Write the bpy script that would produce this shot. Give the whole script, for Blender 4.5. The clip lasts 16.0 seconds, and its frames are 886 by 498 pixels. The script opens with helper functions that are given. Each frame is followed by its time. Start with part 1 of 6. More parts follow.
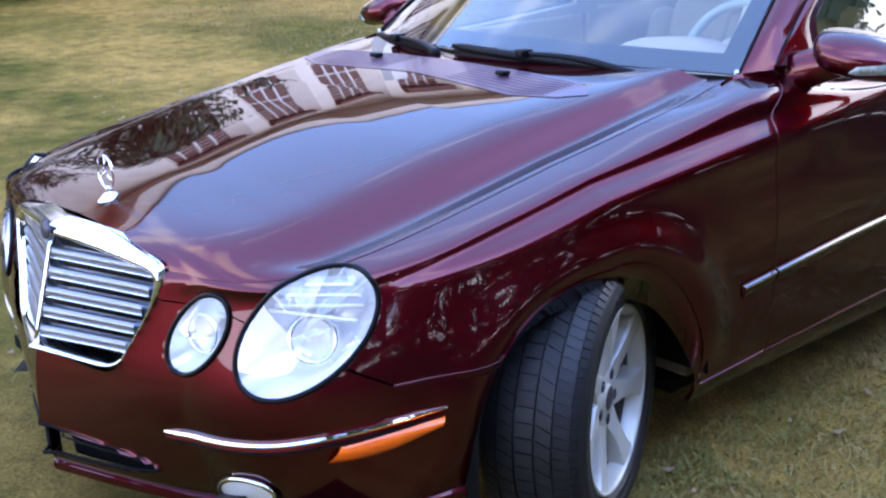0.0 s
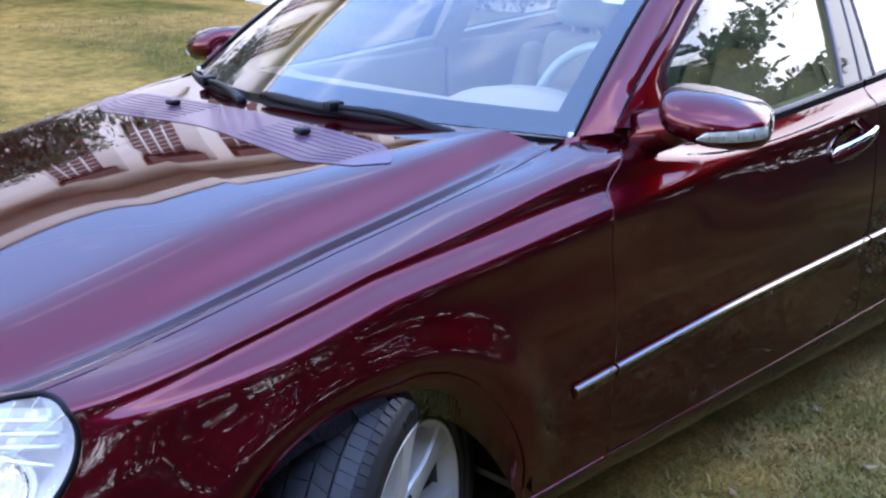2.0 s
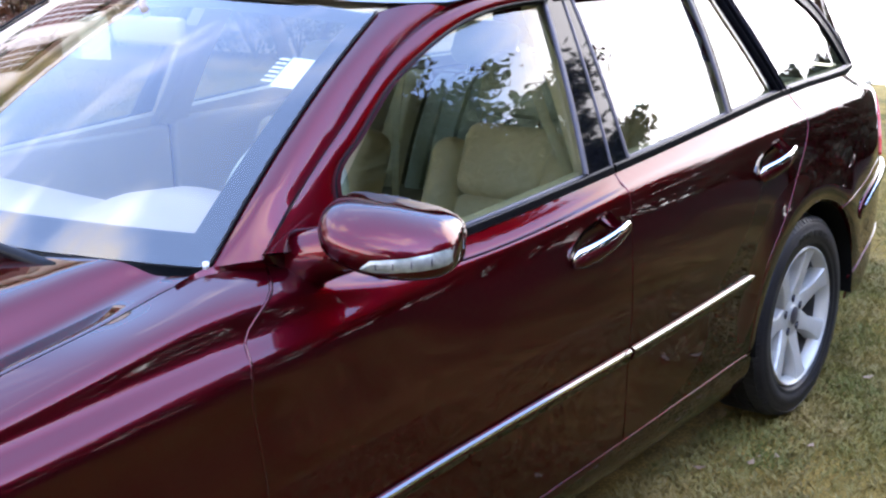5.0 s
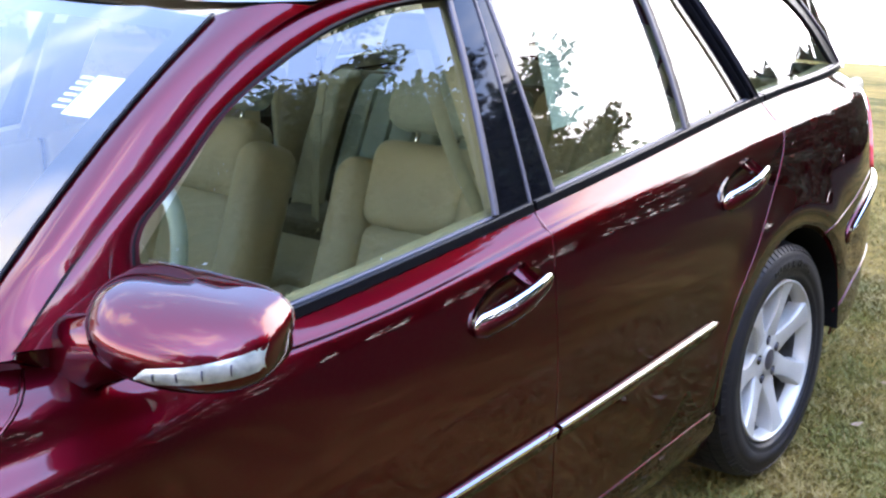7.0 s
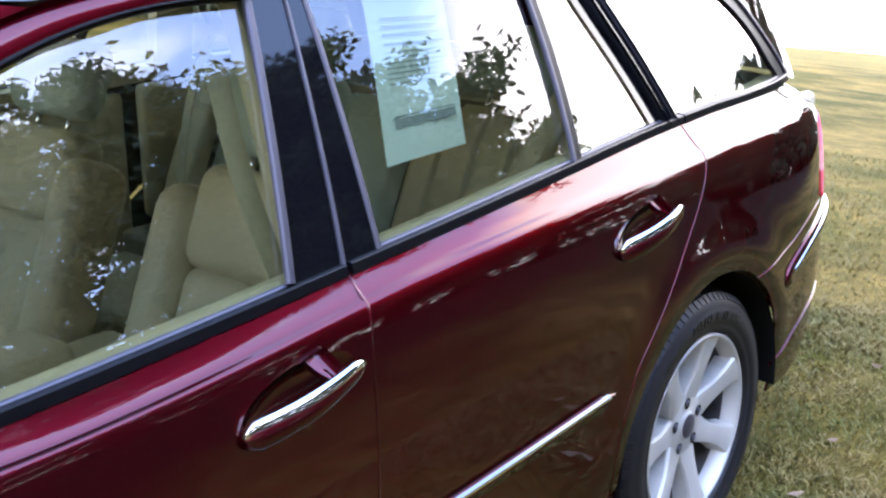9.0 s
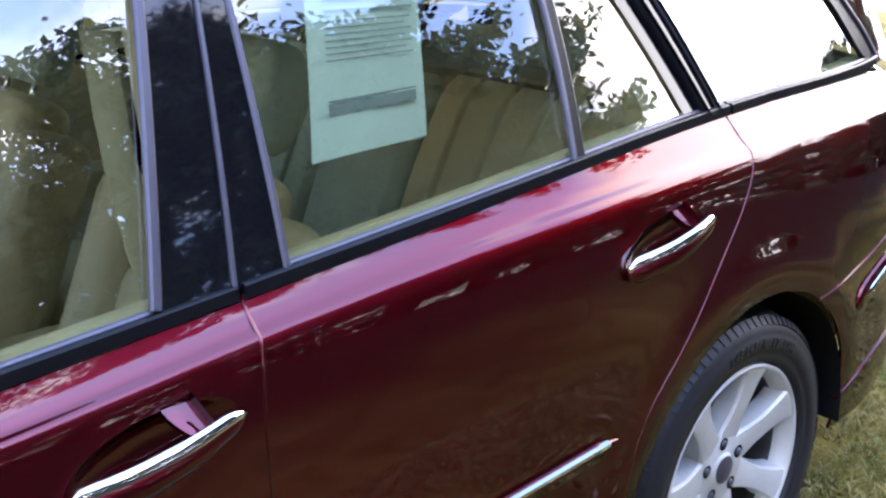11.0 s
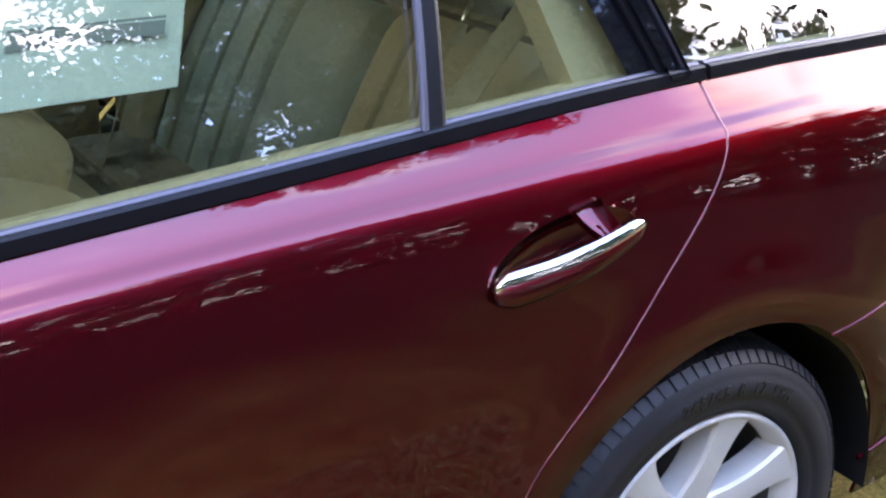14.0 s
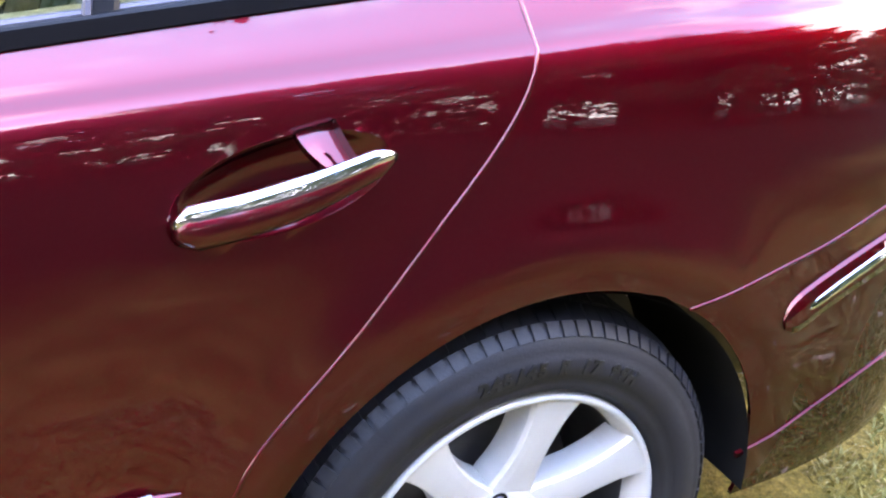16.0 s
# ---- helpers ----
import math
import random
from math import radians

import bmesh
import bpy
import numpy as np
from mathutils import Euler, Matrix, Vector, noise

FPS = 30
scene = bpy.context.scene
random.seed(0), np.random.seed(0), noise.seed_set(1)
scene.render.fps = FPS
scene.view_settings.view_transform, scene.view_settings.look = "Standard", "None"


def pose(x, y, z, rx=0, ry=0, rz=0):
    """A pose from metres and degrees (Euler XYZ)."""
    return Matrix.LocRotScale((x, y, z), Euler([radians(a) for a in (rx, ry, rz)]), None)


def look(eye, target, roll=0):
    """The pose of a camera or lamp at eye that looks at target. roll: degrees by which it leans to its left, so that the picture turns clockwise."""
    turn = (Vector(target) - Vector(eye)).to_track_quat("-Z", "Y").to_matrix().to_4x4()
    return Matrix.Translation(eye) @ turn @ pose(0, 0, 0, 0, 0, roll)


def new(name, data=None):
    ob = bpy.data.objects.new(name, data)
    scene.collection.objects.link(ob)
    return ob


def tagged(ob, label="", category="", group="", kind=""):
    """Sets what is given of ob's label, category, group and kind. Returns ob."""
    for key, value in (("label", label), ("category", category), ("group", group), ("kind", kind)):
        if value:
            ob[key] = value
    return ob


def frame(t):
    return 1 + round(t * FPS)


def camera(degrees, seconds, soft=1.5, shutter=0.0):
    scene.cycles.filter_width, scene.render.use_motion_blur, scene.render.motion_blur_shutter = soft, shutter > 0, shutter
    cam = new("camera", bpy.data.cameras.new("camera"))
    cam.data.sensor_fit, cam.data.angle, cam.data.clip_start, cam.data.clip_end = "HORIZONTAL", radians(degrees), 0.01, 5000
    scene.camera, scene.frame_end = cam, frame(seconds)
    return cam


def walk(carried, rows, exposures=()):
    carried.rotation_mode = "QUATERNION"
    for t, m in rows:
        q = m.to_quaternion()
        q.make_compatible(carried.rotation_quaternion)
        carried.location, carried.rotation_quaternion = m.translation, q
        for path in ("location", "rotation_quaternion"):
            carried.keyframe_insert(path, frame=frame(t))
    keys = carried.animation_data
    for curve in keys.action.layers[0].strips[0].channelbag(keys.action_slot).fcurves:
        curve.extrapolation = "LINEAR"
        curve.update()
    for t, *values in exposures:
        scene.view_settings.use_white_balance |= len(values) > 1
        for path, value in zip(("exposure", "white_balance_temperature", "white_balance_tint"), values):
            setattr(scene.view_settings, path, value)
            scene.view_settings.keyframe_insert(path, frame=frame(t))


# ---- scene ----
from mathutils.bvhtree import BVHTree

cam = camera(41.6, 16.0, soft=2.3)
PATH = [
    (0, (-1.848, -2.507, 1.492), (-0.612, -1.057, 0.885), -2.0),
    (0.5, (-1.735, -2.405, 1.503), (-0.439, -1.011, 0.891), -3.0),
    (1, (-1.635, -2.344, 1.501), (-0.285, -1.007, 0.876), -2.6),
    (1.5, (-1.453, -2.35, 1.503), (-0.121, -0.991, 0.886), -1.6),
    (2, (-1.28, -2.363, 1.518), (0.04, -0.984, 0.923), -0.8),
    (2.5, (-1.15, -2.299, 1.522), (0.208, -0.949, 0.946), -1.5),
    (3, (-1.041, -2.21, 1.531), (0.437, -0.982, 0.975), -1.9),
    (3.5, (-0.942, -2.181, 1.529), (0.571, -0.997, 0.973), -2.1),
    (4, (-0.796, -2.214, 1.525), (0.694, -0.982, 1.013), -1.2),
    (4.5, (-0.629, -2.25, 1.536), (0.852, -1.014, 1.011), -0.6),
    (4.7, (-0.59, -2.272, 1.533), (0.885, -1.028, 1.006), -1.1),
    (6.8, (0.002, -2.078, 1.527), (1.483, -0.859, 0.962), -0.9),
    (7, (0.045, -2.09, 1.521), (1.513, -0.853, 0.961), -1.4),
    (7.5, (0.161, -2.085, 1.525), (1.634, -0.864, 0.945), -1.6),
    (8, (0.333, -1.999, 1.52), (1.828, -0.8, 0.945), -1.4),
    (8.5, (0.463, -1.965, 1.516), (1.965, -0.778, 0.937), -1.8),
    (9, (0.626, -1.995, 1.511), (2.093, -0.771, 0.92), -0.2),
    (9.5, (0.712, -2.011, 1.509), (2.15, -0.758, 0.906), -0.5),
    (9.7, (0.75, -1.995, 1.503), (2.177, -0.737, 0.885), -0.3),
    (12, (1.297, -1.926, 1.454), (2.54, -0.508, 0.788), 0.4),
    (12.5, (1.398, -1.911, 1.431), (2.647, -0.506, 0.747), 0.1),
    (13, (1.55, -1.871, 1.408), (2.747, -0.422, 0.723), 0.8),
    (13.5, (1.64, -1.836, 1.402), (2.818, -0.384, 0.693), 0.8),
    (14, (1.727, -1.852, 1.394), (2.773, -0.328, 0.631), 1.6),
    (14.5, (1.873, -1.912, 1.377), (2.816, -0.344, 0.57), 2.6),
    (15, (1.976, -1.943, 1.363), (2.85, -0.352, 0.522), 0.7),
    (15.5, (2.082, -1.896, 1.325), (2.984, -0.333, 0.464), 2.3),
    (16, (2.186, -1.822, 1.31), (3.089, -0.275, 0.421), 4.2),
]
LIGHT = [(0.0, -0.45, 6000, 18), (2.0, -0.35, 6150, 18), (4.5, -0.25, 6750, 18), (7.5, 0.32, 6900, 18), (9.0, 0.20, 6800, 18), (12.0, 0.35, 6800, 20), (14.0, 0.55, 7000, 21), (15.5, 1.18, 7200, 21), (16.0, 1.38, 7250, 21)]
walk(cam, [(t, look(eye, target, roll)) for t, eye, target, roll in PATH], LIGHT)


# ---- sky, sun ----
SUN = Vector((-0.15, -0.86, 0.47)).normalized()
world = bpy.data.worlds.new("sky")
scene.world = world
world.use_nodes = True
wn, wl = world.node_tree.nodes, world.node_tree.links
wn.clear()
sky = wn.new("ShaderNodeTexSky")
sky.sky_type, sky.sun_disc = "NISHITA", False
sky.sun_elevation, sky.sun_rotation = math.asin(SUN.z), math.atan2(SUN.x, SUN.y)
sky.air_density, sky.dust_density = 1.0, 1.2
wtc = wn.new("ShaderNodeTexCoord")
wmap = wn.new("ShaderNodeMapping")
wmap.inputs["Scale"].default_value = (1.0, 1.0, 2.6)
wno = wn.new("ShaderNodeTexNoise")
wno.inputs["Scale"].default_value, wno.inputs["Detail"].default_value, wno.inputs["Roughness"].default_value = 1.9, 7, 0.55
# thin cloud, with a bright bank over the slope behind the car
wdot = wn.new("ShaderNodeVectorMath")
wdot.operation = "DOT_PRODUCT"
wdot.inputs[1].default_value = Vector((0.95, -0.12, 0.28)).normalized()
wglow = wn.new("ShaderNodeMapRange")
wglow.interpolation_type = "SMOOTHSTEP"
wglow.inputs["From Min"].default_value, wglow.inputs["From Max"].default_value = 0.86, 0.985
wadd = wn.new("ShaderNodeMath")
wadd.operation = "MULTIPLY_ADD"
wadd.inputs[1].default_value = 0.45
wra = wn.new("ShaderNodeValToRGB")
wra.color_ramp.elements[0].position, wra.color_ramp.elements[1].position = 0.52, 0.74
wra.color_ramp.elements[0].color = (0.36, 0.36, 0.36, 1)
wcl = wn.new("ShaderNodeMixRGB")
wcl.inputs["Color1"].default_value, wcl.inputs["Color2"].default_value = (32, 53, 105, 1), (54, 56, 60, 1)
wmx = wn.new("ShaderNodeMixRGB")
wbg = wn.new("ShaderNodeBackground")
wbg.inputs["Strength"].default_value = 0.15
wou = wn.new("ShaderNodeOutputWorld")
wl.new(wtc.outputs["Generated"], wmap.inputs["Vector"])
wl.new(wtc.outputs["Generated"], wdot.inputs[0])
wl.new(wdot.outputs["Value"], wglow.inputs["Value"])
wl.new(wmap.outputs["Vector"], wno.inputs["Vector"])
wl.new(wglow.outputs["Result"], wadd.inputs[0])
wl.new(wno.outputs["Fac"], wadd.inputs[2])
wl.new(wadd.outputs["Value"], wra.inputs["Fac"])
# pale haze low over the horizon
wsep = wn.new("ShaderNodeSeparateXYZ")
wlow = wn.new("ShaderNodeMapRange")
wlow.interpolation_type = "SMOOTHSTEP"
wlow.inputs["From Min"].default_value, wlow.inputs["From Max"].default_value = 0.47, 0.06
whaz = wn.new("ShaderNodeMath")
whaz.operation = "MAXIMUM"
wl.new(wtc.outputs["Generated"], wsep.inputs["Vector"])
wl.new(wsep.outputs["Z"], wlow.inputs["Value"])
wl.new(wra.outputs["Color"], whaz.inputs[0])
wl.new(wlow.outputs["Result"], whaz.inputs[1])
wl.new(whaz.outputs["Value"], wmx.inputs["Fac"])
wwh = wn.new("ShaderNodeMapRange")
wwh.inputs["From Min"].default_value, wwh.inputs["From Max"].default_value = 0.36, 0.75
wl.new(whaz.outputs["Value"], wwh.inputs["Value"])
wl.new(wwh.outputs["Result"], wcl.inputs["Fac"])
wl.new(sky.outputs["Color"], wmx.inputs["Color1"])
wl.new(wcl.outputs["Color"], wmx.inputs["Color2"])
# the bank is brightest in its middle
wgl = wn.new("ShaderNodeMapRange")
wgl.inputs["To Min"].default_value, wgl.inputs["To Max"].default_value = 1.0, 1.35
# the cloud is brighter round the sun
wsd, wsr, wsm = wn.new("ShaderNodeVectorMath"), wn.new("ShaderNodeMapRange"), wn.new("ShaderNodeMath")
wsd.operation, wsm.operation = "DOT_PRODUCT", "MULTIPLY"
wsd.inputs[1].default_value = SUN
wsr.interpolation_type = "SMOOTHSTEP"
wsr.inputs["From Min"].default_value, wsr.inputs["From Max"].default_value = 0.35, 0.98
wsr.inputs["To Min"].default_value, wsr.inputs["To Max"].default_value = 1.0, 1.75
wl.new(wtc.outputs["Generated"], wsd.inputs[0])
wl.new(wsd.outputs["Value"], wsr.inputs["Value"])
wl.new(wsr.outputs["Result"], wsm.inputs[0])
wgm = wn.new("ShaderNodeVectorMath")
wgm.operation = "SCALE"
wl.new(wglow.outputs["Result"], wgl.inputs["Value"])
wl.new(wmx.outputs["Color"], wgm.inputs[0])
wl.new(wgl.outputs["Result"], wsm.inputs[1])
wl.new(wsm.outputs["Value"], wgm.inputs["Scale"])
wl.new(wgm.outputs["Vector"], wbg.inputs["Color"])
wl.new(wbg.outputs["Background"], wou.inputs["Surface"])
sun = new("sun", bpy.data.lights.new("sun", "SUN"))
sun.data.energy, sun.data.angle, sun.data.color = 5.0, radians(22), (1.0, 0.93, 0.84)
sun.matrix_world = look(SUN * 40, (0, 0, 0))
scene.view_settings.exposure = 0.0


# ---- materials ----
def material(name, colour, rough=0.5, metal=0.0, spec=0.5, coat=0.0, coat_rough=0.03, vary=0.0, vscale=30.0, bump=0.0, bscale=200.0,
             transmit=0.0, colour2=None, detail=5.0):
    m = bpy.data.materials.new(name)
    m.use_nodes = True
    n, l = m.node_tree.nodes, m.node_tree.links
    b = n["Principled BSDF"]
    b.inputs["Base Color"].default_value = (*colour, 1)
    b.inputs["Roughness"].default_value, b.inputs["Metallic"].default_value = rough, metal
    b.inputs["Specular IOR Level"].default_value = spec
    b.inputs["Coat Weight"].default_value, b.inputs["Coat Roughness"].default_value = coat, coat_rough
    b.inputs["Transmission Weight"].default_value = transmit
    if vary or colour2 or bump:
        tc = n.new("ShaderNodeTexCoord")
    if vary or colour2:
        no = n.new("ShaderNodeTexNoise")
        no.inputs["Scale"].default_value, no.inputs["Detail"].default_value = vscale, detail
        ra = n.new("ShaderNodeValToRGB")
        c2 = colour2 or tuple(c * (1 - vary) for c in colour)
        ra.color_ramp.elements[0].position, ra.color_ramp.elements[1].position = 0.35, 0.65
        ra.color_ramp.elements[0].color, ra.color_ramp.elements[1].color = (*c2, 1), (*colour, 1)
        l.new(tc.outputs["Object"], no.inputs["Vector"])
        l.new(no.outputs["Fac"], ra.inputs["Fac"])
        l.new(ra.outputs["Color"], b.inputs["Base Color"])
    if bump:
        nb = n.new("ShaderNodeTexNoise")
        nb.inputs["Scale"].default_value, nb.inputs["Detail"].default_value = bscale, 4
        bp = n.new("ShaderNodeBump")
        bp.inputs["Strength"].default_value, bp.inputs["Distance"].default_value = bump, 0.002
        l.new(tc.outputs["Object"], nb.inputs["Vector"])
        l.new(nb.outputs["Fac"], bp.inputs["Height"])
        l.new(bp.outputs["Normal"], b.inputs["Normal"])
    return m


PAINT = material("burgundy_metallic_paint", (0.092, 0.0030, 0.0085), 0.38, 0.96, coat=1.0, coat_rough=0.022)
paint_node = PAINT.node_tree.nodes["Principled BSDF"]
paint_node.inputs["Coat IOR"].default_value, paint_node.inputs["Specular IOR Level"].default_value = 1.46, 0.0
paint_node.inputs["Specular Tint"].default_value = (0.04, 0.002, 0.008, 1)
CHROME_SATIN = material("satin_grey_trim", (0.060, 0.055, 0.068), 0.38, 0.4)
CHROME = material("chrome", (0.80, 0.81, 0.83), 0.08, 1.0)
BLACK = material("black_plastic", (0.005, 0.005, 0.006), 0.30, spec=0.12, bump=0.15, bscale=900)
GLOSSBLACK = material("gloss_black_trim", (0.004, 0.004, 0.005), 0.03, spec=0.36)
RUBBER = material("tyre_rubber", (0.012, 0.012, 0.015), 0.5, spec=0.35, vary=0.35, vscale=14, bump=0.25, bscale=400)
ALLOY = material("silver_alloy", (0.50, 0.485, 0.44), 0.42, 0.25, coat=0.2, vary=0.12, vscale=9)
DARK = material("dark_underbody", (0.006, 0.006, 0.006), 0.8, spec=0.1, vary=0.4, vscale=8)
LEATHER = material("beige_leather", (0.60, 0.52, 0.35), 0.5, vary=0.12, vscale=7, bump=0.3, bscale=260)
GREENGREY = material("grey_green_trim", (0.44, 0.51, 0.45), 0.6, vary=0.12, vscale=9, bump=0.2, bscale=500)
AMBER = material("amber_lens", (0.86, 0.13, 0.004), 0.2, coat=0.4)
RED = material("red_lamp_lens", (0.88, 0.05, 0.05), 0.12, coat=1.0)
PAPER = material("paper", (0.62, 0.74, 0.72), 0.8, vary=0.04, vscale=12)
REFLECTOR = material("lamp_reflector", (0.95, 0.95, 0.95), 0.25, 0.40)


def lawn_material():
    """Dry lawn: brown and green patches, finer mottling and a rough, tufted relief."""
    m = bpy.data.materials.new("dry_grass_ground")
    m.use_nodes = True
    n, l = m.node_tree.nodes, m.node_tree.links
    b = n["Principled BSDF"]
    b.inputs["Roughness"].default_value, b.inputs["Specular IOR Level"].default_value = 0.95, 0.1
    tc = n.new("ShaderNodeTexCoord")
    def noise(scale, detail, rough=0.6):
        no = n.new("ShaderNodeTexNoise")
        no.inputs["Scale"].default_value, no.inputs["Detail"].default_value, no.inputs["Roughness"].default_value = scale, detail, rough
        l.new(tc.outputs["Object"], no.inputs["Vector"])
        return no
    def ramp(src, p0, c0, p1, c1):
        r = n.new("ShaderNodeValToRGB")
        r.color_ramp.elements[0].position, r.color_ramp.elements[1].position = p0, p1
        r.color_ramp.elements[0].color, r.color_ramp.elements[1].color = (*c0, 1), (*c1, 1)
        l.new(src.outputs["Fac"], r.inputs["Fac"])
        return r
    base = ramp(noise(0.55, 8, 0.62), 0.40, (0.074, 0.069, 0.011), 0.60, (0.245, 0.163, 0.048))
    mid = ramp(noise(7.0, 7, 0.7), 0.36, (0.62, 0.66, 0.55), 0.66, (1.35, 1.30, 1.25))
    fine = ramp(noise(85.0, 5, 0.75), 0.34, (0.40, 0.42, 0.38), 0.68, (1.55, 1.50, 1.40))
    prev = base
    for k in (mid, fine):
        mx = n.new("ShaderNodeMixRGB")
        mx.blend_type = "MULTIPLY"
        mx.inputs["Fac"].default_value = 1.0
        l.new(prev.outputs["Color"], mx.inputs["Color1"])
        l.new(k.outputs["Color"], mx.inputs["Color2"])
        prev = mx
    # shade towards the trees, painted into the lawn's colour to darken the car's reflections
    sep, wob, rng_, shade_mix = n.new("ShaderNodeSeparateXYZ"), n.new("ShaderNodeMath"), n.new("ShaderNodeMapRange"), n.new("ShaderNodeMixRGB")
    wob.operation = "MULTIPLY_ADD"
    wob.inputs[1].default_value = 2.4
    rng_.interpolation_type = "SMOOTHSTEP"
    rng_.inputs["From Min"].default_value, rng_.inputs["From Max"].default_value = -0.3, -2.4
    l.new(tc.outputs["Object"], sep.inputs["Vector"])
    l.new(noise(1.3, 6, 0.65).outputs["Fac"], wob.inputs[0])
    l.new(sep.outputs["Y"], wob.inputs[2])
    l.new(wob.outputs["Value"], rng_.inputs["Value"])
    # straw holds the two dark tones of that painted shade
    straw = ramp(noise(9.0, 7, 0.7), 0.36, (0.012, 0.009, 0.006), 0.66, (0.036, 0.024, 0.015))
    l.new(rng_.outputs["Result"], shade_mix.inputs["Fac"])
    l.new(prev.outputs["Color"], shade_mix.inputs["Color1"])
    l.new(straw.outputs["Color"], shade_mix.inputs["Color2"])
    l.new(shade_mix.outputs["Color"], b.inputs["Base Color"])
    bp = n.new("ShaderNodeBump")
    bp.inputs["Strength"].default_value, bp.inputs["Distance"].default_value = 0.9, 0.02
    l.new(noise(38.0, 6, 0.75).outputs["Fac"], bp.inputs["Height"])
    l.new(bp.outputs["Normal"], b.inputs["Normal"])
    return m


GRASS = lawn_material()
STUCCO = material("beige_stucco", (0.86, 0.76, 0.67), 0.9, vary=0.12, vscale=1.5, bump=0.4, bscale=120)
WHITE = material("white_paint", (0.80, 0.79, 0.76), 0.5, vary=0.06, vscale=5)
BLIND = material("brown_blind", (0.16, 0.07, 0.05), 0.6, vary=0.2, vscale=5)
SHINGLE = material("roof_shingle", (0.10, 0.09, 0.085), 0.9, vary=0.4, vscale=20, bump=0.6, bscale=60)
BARK = material("pine_bark", (0.12, 0.08, 0.055), 0.9, vary=0.5, vscale=12, bump=0.8, bscale=40)
LEAF = material("tree_leaf", (0.06, 0.085, 0.03), 0.6, colour2=(0.03, 0.05, 0.018), vscale=2)


def thin_glass(name, tint, ior=1.5, extra=0.0):
    """Thin tinted glass: what passes straight through, and a sharp reflection."""
    m = bpy.data.materials.new(name)
    m.use_nodes = True
    n, l = m.node_tree.nodes, m.node_tree.links
    n.clear()
    o, mix, tr, gl, lw, pw, fr = (n.new(k) for k in ("ShaderNodeOutputMaterial", "ShaderNodeMixShader", "ShaderNodeBsdfTransparent", "ShaderNodeBsdfGlossy", "ShaderNodeLayerWeight", "ShaderNodeMath", "ShaderNodeMath"))
    tr.inputs["Color"].default_value, gl.inputs["Roughness"].default_value, lw.inputs["Blend"].default_value = (*tint, 1), 0.0, 0.5
    # both faces of the pane reflect
    r0 = 2 * ((ior - 1) / (ior + 1)) ** 2
    pw.operation, fr.operation = "POWER", "MULTIPLY_ADD"
    pw.inputs[1].default_value, fr.inputs[1].default_value, fr.inputs[2].default_value = 4.5, 1 - r0, r0
    l.new(lw.outputs["Facing"], pw.inputs[0])
    l.new(pw.outputs["Value"], fr.inputs[0])
    gl.inputs["Color"].default_value = (1, 1, 1, 1)
    l.new(fr.outputs["Value"], mix.inputs["Fac"])
    l.new(tr.outputs["BSDF"], mix.inputs[1])
    l.new(gl.outputs["BSDF"], mix.inputs[2])
    l.new(mix.outputs["Shader"], o.inputs["Surface"])
    return m


GLASS = thin_glass("window_glass", (0.50, 0.53, 0.43), 1.60)
WINDSCREEN = thin_glass("windscreen_glass", (0.76, 0.78, 0.72), 1.60)
LENS = thin_glass("lamp_glass", (0.97, 0.97, 0.98), 1.5)
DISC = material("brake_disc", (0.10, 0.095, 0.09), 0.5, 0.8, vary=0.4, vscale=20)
LETTER = material("tyre_letter", (0.006, 0.006, 0.007), 0.4)
CARPET = material("beige_carpet", (0.26, 0.22, 0.16), 0.95, vary=0.2, vscale=20, bump=0.5, bscale=500)
WOOD = material("glossy_wood", (0.10, 0.04, 0.015), 0.25, coat=1.0, vary=0.5, vscale=14)
DASH = material("grey_beige_dash", (0.50, 0.405, 0.34), 0.6, vary=0.1, vscale=10, bump=0.3, bscale=500)
BELT = material("belt_webbing", (0.50, 0.44, 0.30), 0.8, vary=0.1, vscale=60, bump=0.4, bscale=900)
SLAT = material("silver_slat", (0.27, 0.28, 0.32), 0.34, 0.9)
FROST = material("frosted_lamp_cover", (0.72, 0.74, 0.78), 0.35, 0.3, coat=0.6)
LOUVRE = material("grey_louvre", (0.42, 0.40, 0.37), 0.6, vary=0.1, vscale=8)
INK = material("printed_ink", (0.24, 0.30, 0.32), 0.8)
TURN = material("turn_lamp_lens", (0.40, 0.40, 0.35), 0.25, 0.3, coat=0.5, vary=0.35, vscale=60)
VENT = material("plum_plastic_grille", (0.060, 0.020, 0.045), 0.34, 0.0, spec=0.35, coat=0.3, vary=0.15, vscale=20)
BLADE = material("grass_blade", (0.128, 0.125, 0.019), 0.7, colour2=(0.28, 0.195, 0.058), vscale=3.0, detail=8)
STRAW = material("dry_straw", (0.28, 0.19, 0.070), 0.8, colour2=(0.14, 0.10, 0.030), vscale=2.5, detail=8)
# leaf green paled, with the haze of distance put into the colour
HAZYLEAF = material("hazy_leaf", (0.12, 0.14, 0.075), 0.7, colour2=(0.08, 0.10, 0.05), vscale=2)
DEADLEAF = material("dead_leaf", (0.20, 0.11, 0.06), 0.8, colour2=(0.30, 0.21, 0.14), vscale=5)
REDLEAF = material("red_shrub_leaf", (0.17, 0.05, 0.03), 0.6, colour2=(0.08, 0.05, 0.02), vscale=2)

